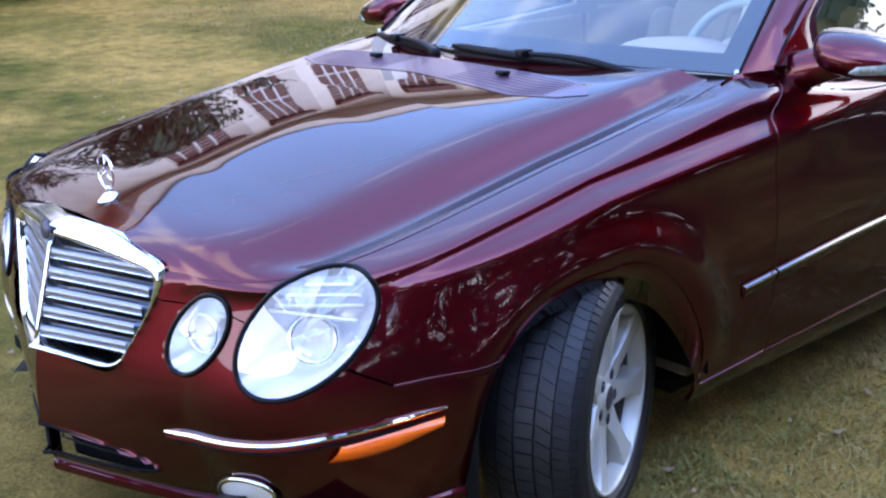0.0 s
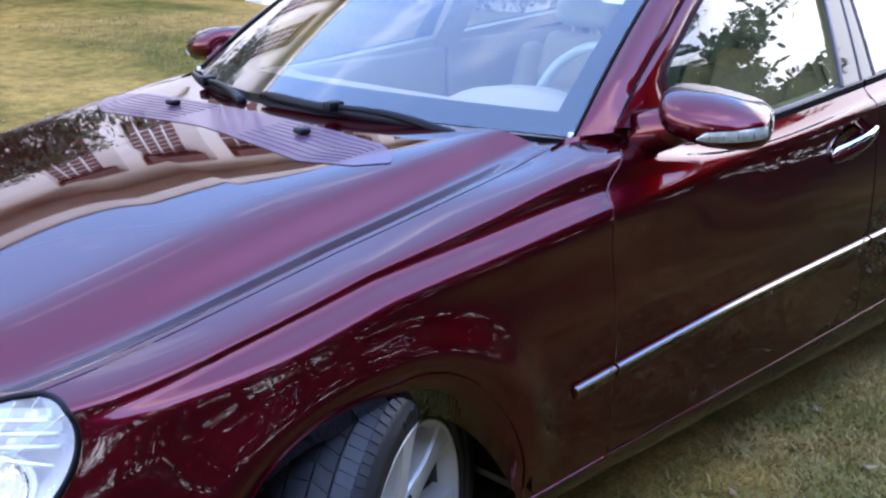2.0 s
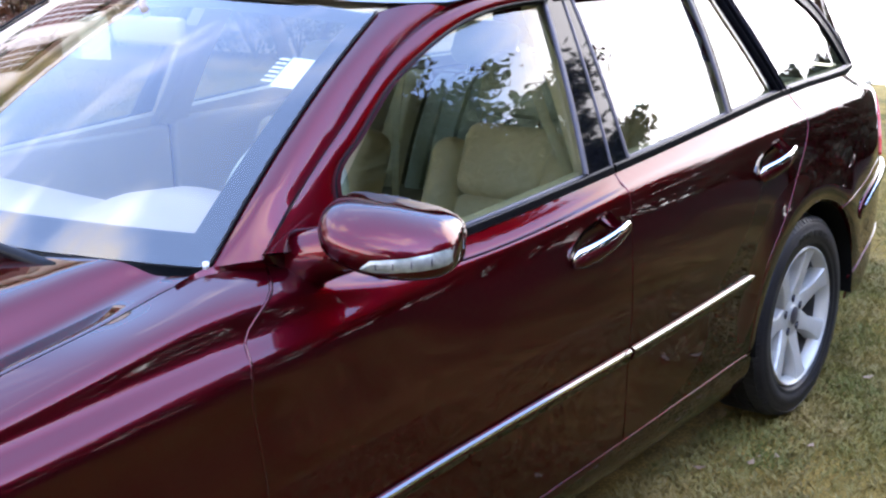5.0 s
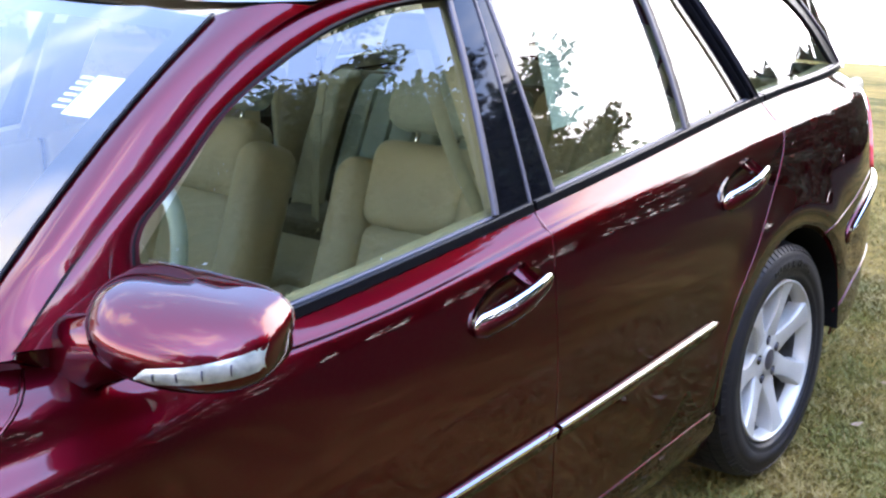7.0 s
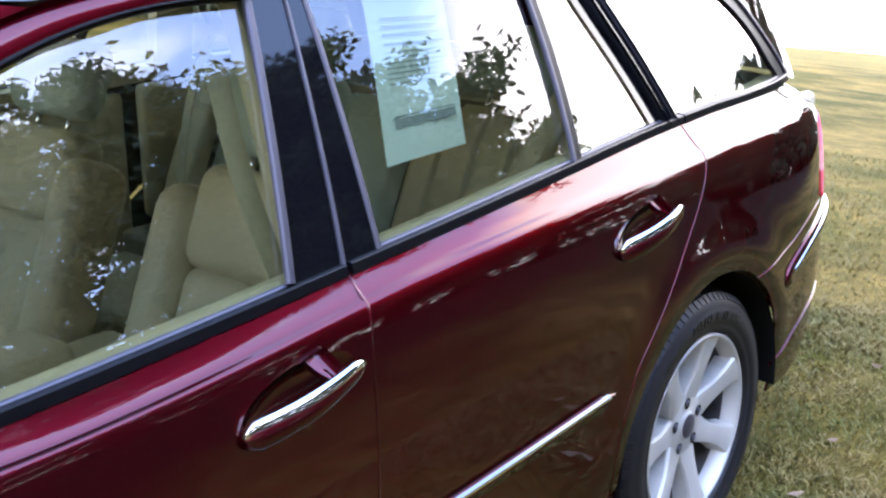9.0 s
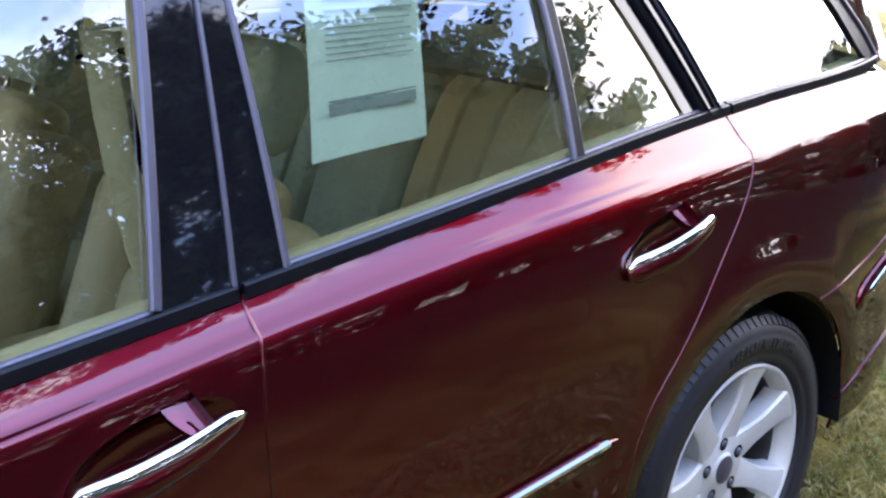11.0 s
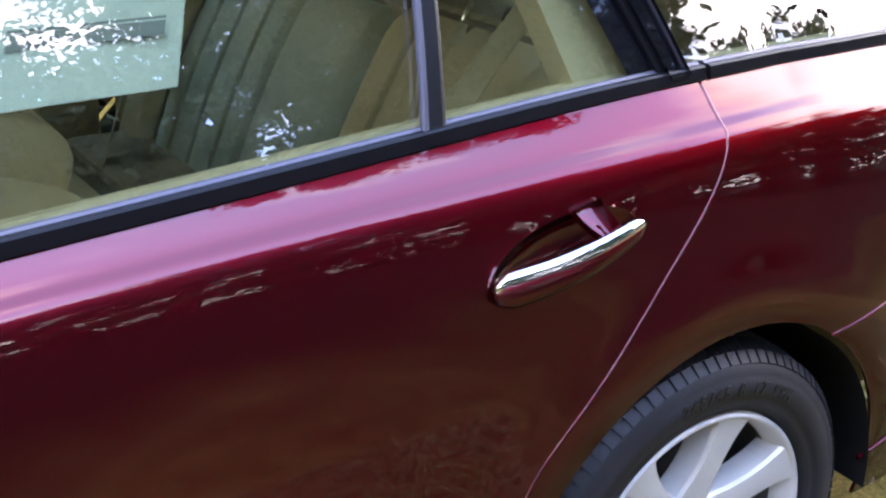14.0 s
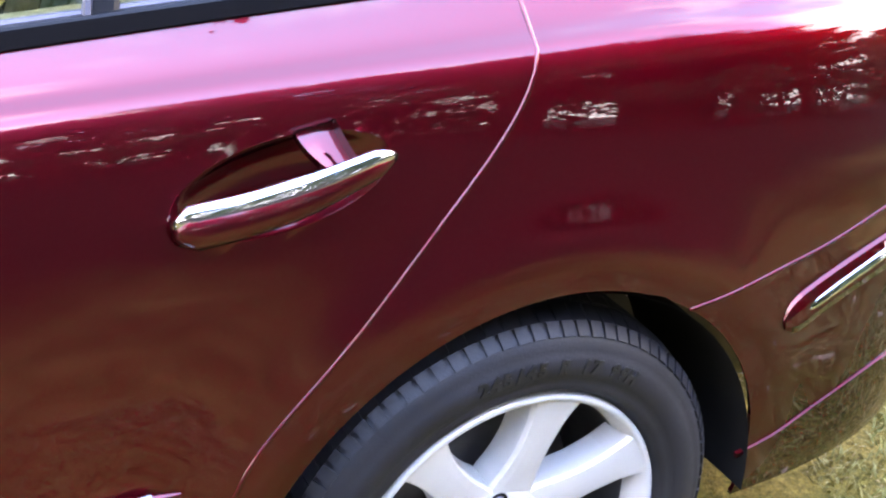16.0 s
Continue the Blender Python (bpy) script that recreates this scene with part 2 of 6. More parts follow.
# ---- mesh helpers ----
def F(xs, ys):
    """A smooth function through a few points (natural cubic)."""
    xs, ys = np.array(xs, float), np.array(ys, float)
    n = len(xs)
    h = np.diff(xs)
    A = np.eye(n)
    r = np.zeros(n)
    for i in range(1, n - 1):
        A[i, i - 1:i + 2] = h[i - 1], 2 * (h[i - 1] + h[i]), h[i]
        r[i] = 6 * ((ys[i + 1] - ys[i]) / h[i] - (ys[i] - ys[i - 1]) / h[i - 1])
    m = np.linalg.solve(A, r)

    def f(x):
        x = np.clip(np.asarray(x, float), xs[0], xs[-1])
        i = np.clip(np.searchsorted(xs, x) - 1, 0, n - 2)
        a, b = (xs[i + 1] - x) / h[i], (x - xs[i]) / h[i]
        return a * ys[i] + b * ys[i + 1] + ((a ** 3 - a) * m[i] + (b ** 3 - b) * m[i + 1]) * h[i] ** 2 / 6
    return f


def path(pts, n):
    """n points evenly spaced along a smooth line through a few points."""
    p = np.array(pts, float)
    d = np.r_[0, np.cumsum(np.linalg.norm(np.diff(p, axis=0), axis=1))]
    t = np.linspace(0, d[-1], n)
    return np.stack([F(d, p[:, k])(t) for k in range(p.shape[1])], 1)


def evenly(p, n):
    """n points evenly spaced along a straight-sided line."""
    p = np.array(p, float)
    d = np.r_[0, np.cumsum(np.linalg.norm(np.diff(p, axis=0), axis=1))]
    t = np.linspace(0, d[-1], n)
    return np.stack([np.interp(t, d, p[:, k]) for k in range(p.shape[1])], 1)


def link(name, verts, faces, mat, parent=None, label="", smooth=True):
    me = bpy.data.meshes.new(name)
    me.from_pydata([tuple(v) for v in verts], [], [tuple(f) for f in faces])
    me.update()
    if smooth:
        me.polygons.foreach_set("use_smooth", [True] * len(me.polygons))
    me.materials.append(mat)
    ob = new(name, me)
    ob.parent = parent
    if label:
        ob["label"] = label
    return ob


def part(name, bm, mat, parent=None, label="", smooth=False):
    me = bpy.data.meshes.new(name)
    bmesh.ops.recalc_face_normals(bm, faces=bm.faces)
    bm.to_mesh(me)
    bm.free()
    if smooth:
        me.polygons.foreach_set("use_smooth", [True] * len(me.polygons))
    me.materials.append(mat)
    ob = new(name, me)
    ob.parent = parent
    if label:
        ob["label"] = label
    return ob


def box(bm, lo, hi, bevel=0.0, seg=2, m=None):
    """A bevelled block between two corners, added to bm."""
    lo, hi = Vector(lo), Vector(hi)
    r = bmesh.ops.create_cube(bm, size=1.0, matrix=Matrix.LocRotScale((lo + hi) / 2, None, hi - lo))
    vs = r["verts"]
    if bevel:
        es = list({e for v in vs for e in v.link_edges})
        vs = list({v for f in bmesh.ops.bevel(bm, geom=es, offset=bevel, segments=seg, affect="EDGES", profile=0.5)["faces"] for v in f.verts} | {v for v in vs if v.is_valid})
    if m is not None:
        bmesh.ops.transform(bm, matrix=m, verts=[v for v in vs if v.is_valid])
    return vs


def empty(name, label, category, group="", kind="", at=(0, 0, 0)):
    ob = new(name)
    ob.location = at
    ob.empty_display_size = 0.1
    return tagged(ob, label, category, group, kind)


def grid_faces(nu, nv, wrap=False, flip=False):
    f = []
    for i in range(nu - (0 if wrap else 1)):
        for j in range(nv - 1):
            a, b = i * nv + j, ((i + 1) % nu) * nv + j
            q = (a, b, b + 1, a + 1)
            f.append(q[::-1] if flip else q)
    return f


def sheet(name, P, mat, parent, flange=0.0, side=1, label="", keep=None):
    """A panel from a grid of points P[nu, nv, 3], its rim folded inwards by flange. side -1 mirrors it in y. keep: mask of faces."""
    nu, nv = P.shape[:2]
    P = P.copy()
    du, dv = np.gradient(P, axis=0), np.gradient(P, axis=1)
    N = np.cross(du, dv)
    N /= np.linalg.norm(N, axis=2, keepdims=True) + 1e-12
    if side < 0:
        P[..., 1] *= -1
        N[..., 1] *= -1
    verts = P.reshape(-1, 3).tolist()
    faces = grid_faces(nu, nv, flip=side < 0)
    if keep is not None:
        k = keep.reshape(-1)
        faces = [f for f in faces if k[min(f)]]
    if flange:
        ring = [(i, 0) for i in range(nu)] + [(nu - 1, j) for j in range(1, nv)] + [(i, nv - 1) for i in range(nu - 2, -1, -1)] + [(0, j) for j in range(nv - 2, 0, -1)]
        b = len(verts)
        for i, j in ring:
            verts.append(P[i, j].tolist())
            verts.append((P[i, j] - flange * N[i, j]).tolist())
        n = len(ring)
        for i in range(n):
            a, c = b + 2 * i, b + 2 * ((i + 1) % n)
            q = (a, a + 1, c + 1, c)
            faces.append(q if side > 0 else q[::-1])
    return link(name, verts, faces, mat, parent, label)


def coons(bottom, right, top, left):
    """Fills four edges (n x 2 arrays; bottom and top run left to right, left and right run upwards) with a grid of points."""
    u = np.linspace(0, 1, len(bottom))[:, None, None]
    v = np.linspace(0, 1, len(left))[None, :, None]
    B, T, L, R = bottom[:, None], top[:, None], left[None], right[None]
    return (1 - v) * B + v * T + (1 - u) * L + u * R - ((1 - u) * (1 - v) * bottom[0] + u * (1 - v) * bottom[-1] + (1 - u) * v * top[0] + u * v * top[-1])


def tube(name, P, radii, mat, parent, label="", seg=10, up=(0, 0, 1), caps=True, squash=1.0, profile=None):
    """A bar of round or given profile along the points P."""
    P = np.array(P, float)
    n = len(P)
    T = np.gradient(P, axis=0)
    T /= np.linalg.norm(T, axis=1, keepdims=True) + 1e-12
    up = np.broadcast_to(np.array(up, float), P.shape)
    A = np.cross(T, up)
    A /= np.linalg.norm(A, axis=1, keepdims=True) + 1e-12
    B = np.cross(A, T)
    r = np.broadcast_to(np.array(radii, float), (n,))
    prof = profile if profile is not None else [(math.cos(2 * math.pi * k / seg), math.sin(2 * math.pi * k / seg) * squash) for k in range(seg)]
    k = len(prof)
    verts = [P[i] + r[i] * (a * A[i] + b * B[i]) for i in range(n) for a, b in prof]
    faces = [(i * k + j, i * k + (j + 1) % k, (i + 1) * k + (j + 1) % k, (i + 1) * k + j) for i in range(n - 1) for j in range(k)]
    if caps:
        faces += [tuple(range(k))[::-1], tuple((n - 1) * k + j for j in range(k))]
    return link(name, verts, faces, mat, parent, label, smooth=profile is None)


def lathe(name, rz, mat, parent, m=None, seg=64, label="", flip=False):
    """Turns a profile of (radius, height) round the z axis."""
    k = len(rz)
    verts = []
    for i in range(seg):
        c, s = math.cos(2 * math.pi * i / seg), math.sin(2 * math.pi * i / seg)
        verts += [Vector((r * c, r * s, z)) for r, z in rz]
    if m is not None:
        verts = [m @ v for v in verts]
    return link(name, verts, grid_faces(seg, k, wrap=True, flip=flip), mat, parent, label)


# ---- the car's body as one smooth skin ----
# x runs back from the front axle, y to the far side, z up. Feature lines from the sill (0) to the top edge (6).
NOSE_A = np.array([0.765, 0.805, 0.848, 0.835, 0.815, 0.80, 0.79])
PROW = np.array([0.165, 0.155, 0.107, 0.085, 0.073, 0.070, 0.060])
NOSE_N = np.array([3.0, 3.5, 3.8, 3.7, 3.5, 4.4, 5.5])
NOSE_Z = np.array([0.19, 0.28, 0.45, 0.58, 0.685, 0.72, 0.735])
TAIL_A = np.array([0.93, 1.01, 1.04, 1.02, 0.97, 0.92, 0.86])
TAIL_Z = np.array([0.22, 0.31, 0.47, 0.66, 0.90, 0.97, 1.00])
LINE_W = [F([0, 0.7, 1.5, 2.3, 3.0], w) for w in (
    [0.846, 0.858, 0.864, 0.858, 0.855], [0.890, 0.896, 0.902, 0.896, 0.888], [0.903, 0.910, 0.914, 0.911, 0.903],
    [0.902, 0.914, 0.922, 0.919, 0.908], [0.878, 0.897, 0.908, 0.905, 0.884])]
LINE_W.append(F([0, 0.35, 0.65, 1.0, 1.75, 2.3, 3.0], [0.826, 0.838, 0.850, 0.875, 0.884, 0.874, 0.846]))
LINE_W.append(F([0, 0.45, 0.65, 0.75, 1.0, 1.5, 2.0, 2.5, 3.0], [0.742, 0.742, 0.750, 0.795, 0.844, 0.855, 0.851, 0.832, 0.798]))
LINE_Z = [F([0, 0.7, 1.5, 2.3, 3.0], z) for z in (
    [0.20, 0.21, 0.21, 0.20, 0.20], [0.29, 0.285, 0.285, 0.29, 0.30], [0.47, 0.47, 0.48, 0.49, 0.50],
    [0.68, 0.68, 0.69, 0.70, 0.71])]
LINE_Z.append(F([0, 0.3, 0.6, 1.2, 1.75, 2.3, 3.0], [0.818, 0.842, 0.864, 0.880, 0.897, 0.918, 0.930]))
LINE_Z.append(F([0, 0.35, 0.65, 1.0, 1.75, 2.3, 3.0], [0.862, 0.912, 0.952, 0.916, 0.943, 0.972, 0.990]))
LINE_Z.append(F([0, 0.18, 0.36, 0.54, 0.65, 0.75, 0.85, 1.0, 1.2, 1.75, 2.3, 2.73, 3.0], [0.872, 0.902, 0.930, 0.956, 0.977, 0.976, 0.958, 0.940, 0.943, 0.976, 1.010, 1.031, 1.034]))


def spline7(K, v):
    """Natural cubic through seven knots for each row of K at v."""
    A = np.zeros((7, 7))
    A[0, 0] = A[6, 6] = 1
    D = np.zeros((7, 7))
    for i in range(1, 6):
        A[i, i - 1:i + 2] = 1, 4, 1
        D[i, i - 1:i + 2] = 6, -12, 6
    M = K @ np.linalg.solve(A, D).T
    i = np.clip(v.astype(int), 0, 5)
    b = v - i
    a = 1 - b
    r = np.arange(len(v))
    return a * K[r, i] + b * K[r, i + 1] + ((a ** 3 - a) * M[r, i] + (b ** 3 - b) * M[r, i + 1]) / 6


def skin(u, v):
    """The left flank: u -1..0 from the nose's middle to the front axle, 0..3 metres along the flank, 3..4 round the tail."""
    u, v = np.asarray(u, float), np.asarray(v, float)
    shape = np.broadcast(u, v).shape
    u, v = np.broadcast_to(u, shape).ravel(), np.broadcast_to(v, shape).ravel()
    xm = np.clip(u, 0, 3)
    W = np.stack([f(xm) for f in LINE_W], 1)
    Z = np.stack([f(xm) for f in LINE_Z], 1)
    X = np.repeat(xm[:, None], 7, 1)
    th = np.clip((1 + u) * math.pi / 2, 0, math.pi / 2)[:, None]
    nose = (u < 0)[:, None]
    c, s = np.cos(th) ** (2 / NOSE_N), np.sin(th) ** (2 / NOSE_N)
    Yn = W * s
    prow = PROW * np.clip(1 - Yn / 0.46, 0, 1)
    X = np.where(nose, -NOSE_A * c - prow, X)
    Z = np.where(nose, Z + (NOSE_Z - Z) * np.clip(-X / NOSE_A, 0, 1), Z)
    Wn = np.where(nose, Yn, W)
    ph = np.clip((u - 3) * math.pi / 2, 0, math.pi / 2)[:, None]
    tail = (u > 3)[:, None]
    X = np.where(tail, 3 + TAIL_A * np.sin(ph) ** 0.7, X)
    Z = np.where(tail, Z + (TAIL_Z - Z) * np.sin(ph), Z)
    Wn = np.where(tail, W * np.cos(ph) ** 0.62, Wn)
    px, pw, pz = spline7(X, v), spline7(Wn, v), spline7(Z, v)
    # the crease along the fender and the flared wheel openings
    pw = pw + 0.017 * np.interp(px, [-0.55, -0.2, 0.6, 1.2], [0.0, 1, 1, 0]) * np.exp(-((v - 3.95) / np.where(v > 3.95, 0.26, 0.40)) ** 2)
    pw = pw - 0.020 * np.interp(px, [-0.60, -0.30, 0.55, 0.95], [0.0, 1, 1, 0]) * np.exp(-((v - 4.25) / np.where(v > 4.25, 0.42, 0.17)) ** 2)
    for cx, cz, amount in ((0.0, 0.315, 0.027), (2.862, 0.330, 0.010)):
        dx, dz = px - cx, np.clip(pz - cz, 0, None)
        r = np.hypot(dx, dz)
        if cx == 0.0:
            r = np.where(dx < 0, 0.365 * ((np.abs(dx) / 0.402) ** 2.6 + (dz / 0.352) ** 2.6) ** (1 / 2.6), np.hypot(dx * 1.055, dz * 1.035))
        else:
            r = r * 0.365 / 0.374
        pw = pw + amount * np.exp(-((r - 0.402) / np.where(r < 0.402, 0.050, 0.062)) ** 2) * np.clip((pz - 0.30) / 0.2, 0, 1) * (np.abs(px - cx) < 0.6)
    return np.stack([px, -pw, pz], 1).reshape(*shape, 3)


VS = np.linspace(0, 6, 241)
US = np.linspace(-1, 4, 1001)
TABLE = skin(US[:, None], VS[None, :])


def v_at(u, z):
    """The v at which the skin is z high."""
    out = []
    for a, b in zip(np.ravel(u), np.ravel(z)):
        i = min(int((a + 1) / 0.005), 999)
        f = (a + 1) / 0.005 - i
        out.append(np.interp(b, TABLE[i, :, 2] * (1 - f) + TABLE[i + 1, :, 2] * f, VS))
    return np.array(out)


def u_at(x, z):
    """The u at which the skin at height z is at x."""
    out = []
    for a, b in zip(np.ravel(x), np.ravel(z)):
        if 0 <= a <= 3:
            out.append(a)
            continue
        k = np.flatnonzero(US < 0.001) if a < 0 else np.flatnonzero(US > 2.999)
        j = [min(int(np.searchsorted(TABLE[i, :, 2], b)), 240) for i in k]
        out.append(np.interp(a, TABLE[k, j, 0], US[k]))
    return np.array(out)


def uv(pts):
    """(x, z) points on the flank as (u, v) of the skin."""
    p = np.array(pts, float)
    u = u_at(p[:, 0], p[:, 1])
    return np.stack([u, v_at(u, p[:, 1])], 1)


def on_skin(pts, lift=0.0):
    """Points and outward normals of the skin at (u, v) rows."""
    p = np.array(pts, float)
    e = 1e-3
    P = skin(p[:, 0], p[:, 1])
    N = np.cross(skin(p[:, 0] + e, p[:, 1]) - skin(p[:, 0] - e, p[:, 1]), skin(p[:, 0], np.clip(p[:, 1] + e, 0, 6)) - skin(p[:, 0], np.clip(p[:, 1] - e, 0, 6)))
    N /= np.linalg.norm(N, axis=1, keepdims=True)
    return P + lift * N, N


def arc(cx, cz, rx, rz, a0, a1, n):
    a = np.radians(np.linspace(a0, a1, n))
    return np.stack([cx + rx * np.cos(a), cz + rz * np.sin(a)], 1)


car = empty("station_wagon", "burgundy metallic estate car with chrome trim parked on grass", "car")
WHEEL_Z, WB = 0.330, 2.856
G1 = path([(0.628, 0.20), (0.626, 0.50), (0.610, 0.75), (0.605, 0.85), (0.618, 0.885), (0.643, 0.912), (0.677, 0.936), (0.718, 0.957), (0.752, 0.976)], 40)
G2 = path([(1.762, 0.20), (1.760, 0.56), (1.762, 0.75), (1.768, 0.90), (1.775, 0.95), (1.776, 0.977)], 40)
G3 = path([(2.458, 0.20), (2.463, 0.42), (2.480, 0.52), (2.513, 0.594), (2.567, 0.655), (2.649, 0.740), (2.711, 0.808), (2.763, 0.864), (2.804, 0.915),
           (2.829, 0.96), (2.837, 1.0), (2.833, 1.031)], 50)
GAP = 0.0024


def shifted(line, d):
    """A line on the flank moved by d at right angles to itself (plus: backwards)."""
    t = np.gradient(line, axis=0)
    t /= np.linalg.norm(t, axis=1, keepdims=True)
    return line + d * np.stack([t[:, 1], -t[:, 0]], 1)


ARCH_F = path([(-0.388, 0.26), (-0.398, 0.33), (-0.392, 0.41), (-0.376, 0.485), (-0.346, 0.553), (-0.303, 0.603), (-0.240, 0.640), (-0.149, 0.664), (-0.04, 0.671), (0.055, 0.667), (0.125, 0.645), (0.207, 0.586), (0.272, 0.510), (0.316, 0.433), (0.341, 0.355), (0.347, 0.285)], 160)
ARCH_R = (2.862, WHEEL_Z, 0.374, 0.374)


def to_v6(poly):
    """(x, z) line on the flank as (u, v), its last point on the top edge."""
    q = uv(poly)
    q[-1, 1] = 6.0
    return q


def hole_mask(P, ellipses, outline=None):
    """True where a face of the grid P lies outside all ellipses (centre, axis, axis; each axis a half length vector) and the grille's outline.
    Corners that fall into a hole are drawn out to its rim."""
    m = np.ones(P.shape[:2], bool)
    def cut(f, near):
        inside = (f < 1) & near
        face = inside[:-1, :-1] & inside[1:, :-1] & inside[:-1, 1:] & inside[1:, 1:]
        m[:-1, :-1] &= ~face
        return inside, 1 / np.sqrt(np.clip(f, 0.02, None))
    for c, a, b in ellipses:
        c, a, b = np.array(c, float), np.array(a, float), np.array(b, float)
        n = np.cross(a, b)
        n /= np.linalg.norm(n)
        k = (P - c) @ np.linalg.inv(np.stack([a, b, n]))
        inside, g = cut(k[..., 0] ** 2 + k[..., 1] ** 2, np.abs(k[..., 2]) < 0.12)
        push = (k[..., :1] * a + k[..., 1:2] * b) * (g - 1)[..., None]
        P[inside] += push[inside]
    if outline is not None:
        o = np.array(outline) - (0, 0.63)
        th, rr = np.arctan2(o[:, 1], o[:, 0]), np.hypot(o[:, 0], o[:, 1])
        d = np.stack([np.abs(P[..., 1]), P[..., 2] - 0.63], -1)
        r = np.hypot(d[..., 0], d[..., 1]) + 1e-9
        lim = np.interp(np.arctan2(d[..., 1], d[..., 0]), th[::-1], rr[::-1])
        inside, g = cut((r / lim) ** 2, P[..., 0] < -0.80)
        push = d * (np.clip(g, 1, 8) - 1)[..., None]
        P[inside, 1] += (np.sign(P[..., 1] - 1e-9) * push[..., 0])[inside]
        P[inside, 2] += push[inside][:, 1]
    return m


GRILLE_EDGE = (path([(0.0, 0.786), (0.16, 0.778), (0.335, 0.760)], 12).tolist() + path([(0.362, 0.755), (0.385, 0.742), (0.388, 0.720), (0.364, 0.650), (0.304, 0.548)], 16).tolist()
               + path([(0.290, 0.520), (0.264, 0.500), (0.20, 0.492), (0.0, 0.496)], 12).tolist())
LAMP_MAIN = ((-0.676, -0.708, 0.650), (0.104, -0.064, 0.116), (0.044, -0.076, -0.054))
LAMP_INNER = ((-0.797, -0.497, 0.622), (0.029, -0.051, 0.085), (0.013, -0.058, -0.022))
LAMPS = [LAMP_MAIN, LAMP_INNER, ((-0.95, 0.0, 0.272), (0.0, 0.34, 0.0), (0.0, 0.0, 0.037))]
HANDLES = {"front_door": (1.620, 0.852), "rear_door": (2.550, 0.879)}
DISH_A, DISH_B, DISH_TILT = 0.112, 0.046, radians(8)
PARTS = {}


def dish_axes(name):
    cx, cz = HANDLES[name]
    c, s_ = math.cos(DISH_TILT), math.sin(DISH_TILT)
    P, N = on_skin(uv([(cx, cz)]))
    a = np.array((c, 0, s_)) * DISH_A
    b = np.array((-s_, 0, c)) * DISH_B
    a -= N[0] * (a @ N[0])
    b -= N[0] * (b @ N[0])
    return P[0], a * 0.985, b * 0.985


for side in (1, -1):
    lamps = LAMPS
    # front fender
    seam = uv([(-0.57, 0.550), (-0.47, 0.553), (-0.348, 0.557)])
    ac = evenly(ARCH_F[(ARCH_F[:, 1] > 0.5575) | (ARCH_F[:, 0] > 0)], 90)
    low = np.array([(0.349, 0.284), (0.352, 0.2715), (0.40, 0.2735), (0.625, 0.2845)])
    bottom = np.vstack([evenly(seam, 24), uv(ac)[1:], evenly(uv(low), 22)])
    n = len(bottom)
    right = evenly(to_v6(shifted(G1, -GAP)), 90)
    left = evenly(np.array([seam[0], (u_at([-0.56], [0.77])[0], 6.0)]), 90)
    top = np.stack([np.linspace(left[-1, 0], right[-1, 0], n), np.full(n, 6.0)], 1)
    right[0] = bottom[-1]
    D = coons(bottom, right, top, left)
    P = skin(D[..., 0], D[..., 1])
    km = hole_mask(P, lamps[:1])
    PARTS["front_fender", side] = sheet("front_fender", P, PAINT, car, 0.004, side, keep=km)
    # doors
    for name, a, b in (("front_door", G1, G2), ("rear_door", G2, G3)):
        L, R = to_v6(shifted(a, GAP)), to_v6(shifted(b, -GAP))
        z0, z1 = (0.290, 0.316) if name == "front_door" else (0.316, 0.334)
        bot = evenly(uv([(L[0, 0], z0), (R[0, 0], z1)]), 160)
        L = evenly(np.vstack([bot[:1], L[L[:, 1] > bot[0, 1] + 0.02]]), 100)
        R = evenly(np.vstack([bot[-1:], R[R[:, 1] > bot[-1, 1] + 0.02]]), 100)
        top = np.stack([np.linspace(L[-1, 0], R[-1, 0], 160), np.full(160, 6.0)], 1)
        D = coons(bot, R, top, L)
        P = skin(D[..., 0], D[..., 1])
        km = hole_mask(P, [dish_axes(name)])
        PARTS[name, side] = sheet(name, P, PAINT, car, 0.014, side, keep=km)
    # sill
    D = coons(evenly([(0.355, 0.0), (2.49, 0.0)], 70), evenly(np.array([(2.49, 0.0), uv([(2.49, 0.329)])[0]]), 10),
              evenly(uv([(0.350, 0.2665), (0.634, 0.280), (1.765, 0.310), (2.49, 0.329)]), 70), evenly(np.array([(0.355, 0.0), uv([(0.350, 0.2665)])[0]]), 10))
    sheet("sill", skin(D[..., 0], D[..., 1]), PAINT, car, 0.014, side)
    # rear quarter
    g = to_v6(shifted(G3, GAP))
    foot = uv([(2.465, 0.334)])
    low = np.vstack([foot, g[(g[:, 1] > foot[0, 1] + 0.02) & (g[:, 0] < 2.66)]])
    high = g[g[:, 0] >= low[-1, 0] - 1e-6]
    high = np.vstack([low[-1:], high[1:] if np.allclose(high[0], low[-1]) else high])
    A_ = evenly(low, 50)
    B_ = uv(arc(*ARCH_R, 178, 112, 50))
    t = np.linspace(0, 1, 8)[None, :, None]
    D = A_[:, None] * (1 - t) + B_[:, None] * t
    lowq = sheet("arch_strip", skin(D[..., 0], D[..., 1])[:, ::-1], PAINT, car, 0.014, side)
    ra = arc(*ARCH_R, 112, 58, 70)
    L = evenly(high, 90)
    bot = np.vstack([evenly(np.vstack([low[-1:], B_[-1:]]), 8)[:-1], uv(ra), evenly(uv([ra[-1], (3.12, 0.659), (3.28, 0.686), (3.42, 0.722), (3.60, 0.735), (3.66, 0.735)]), 50)[1:]])
    n = len(bot)
    R = evenly(np.array([bot[-1], (u_at([3.72], [0.95])[0], 6.0)]), 90)
    top = np.stack([np.linspace(L[-1, 0], R[-1, 0], n), np.full(n, 6.0)], 1)
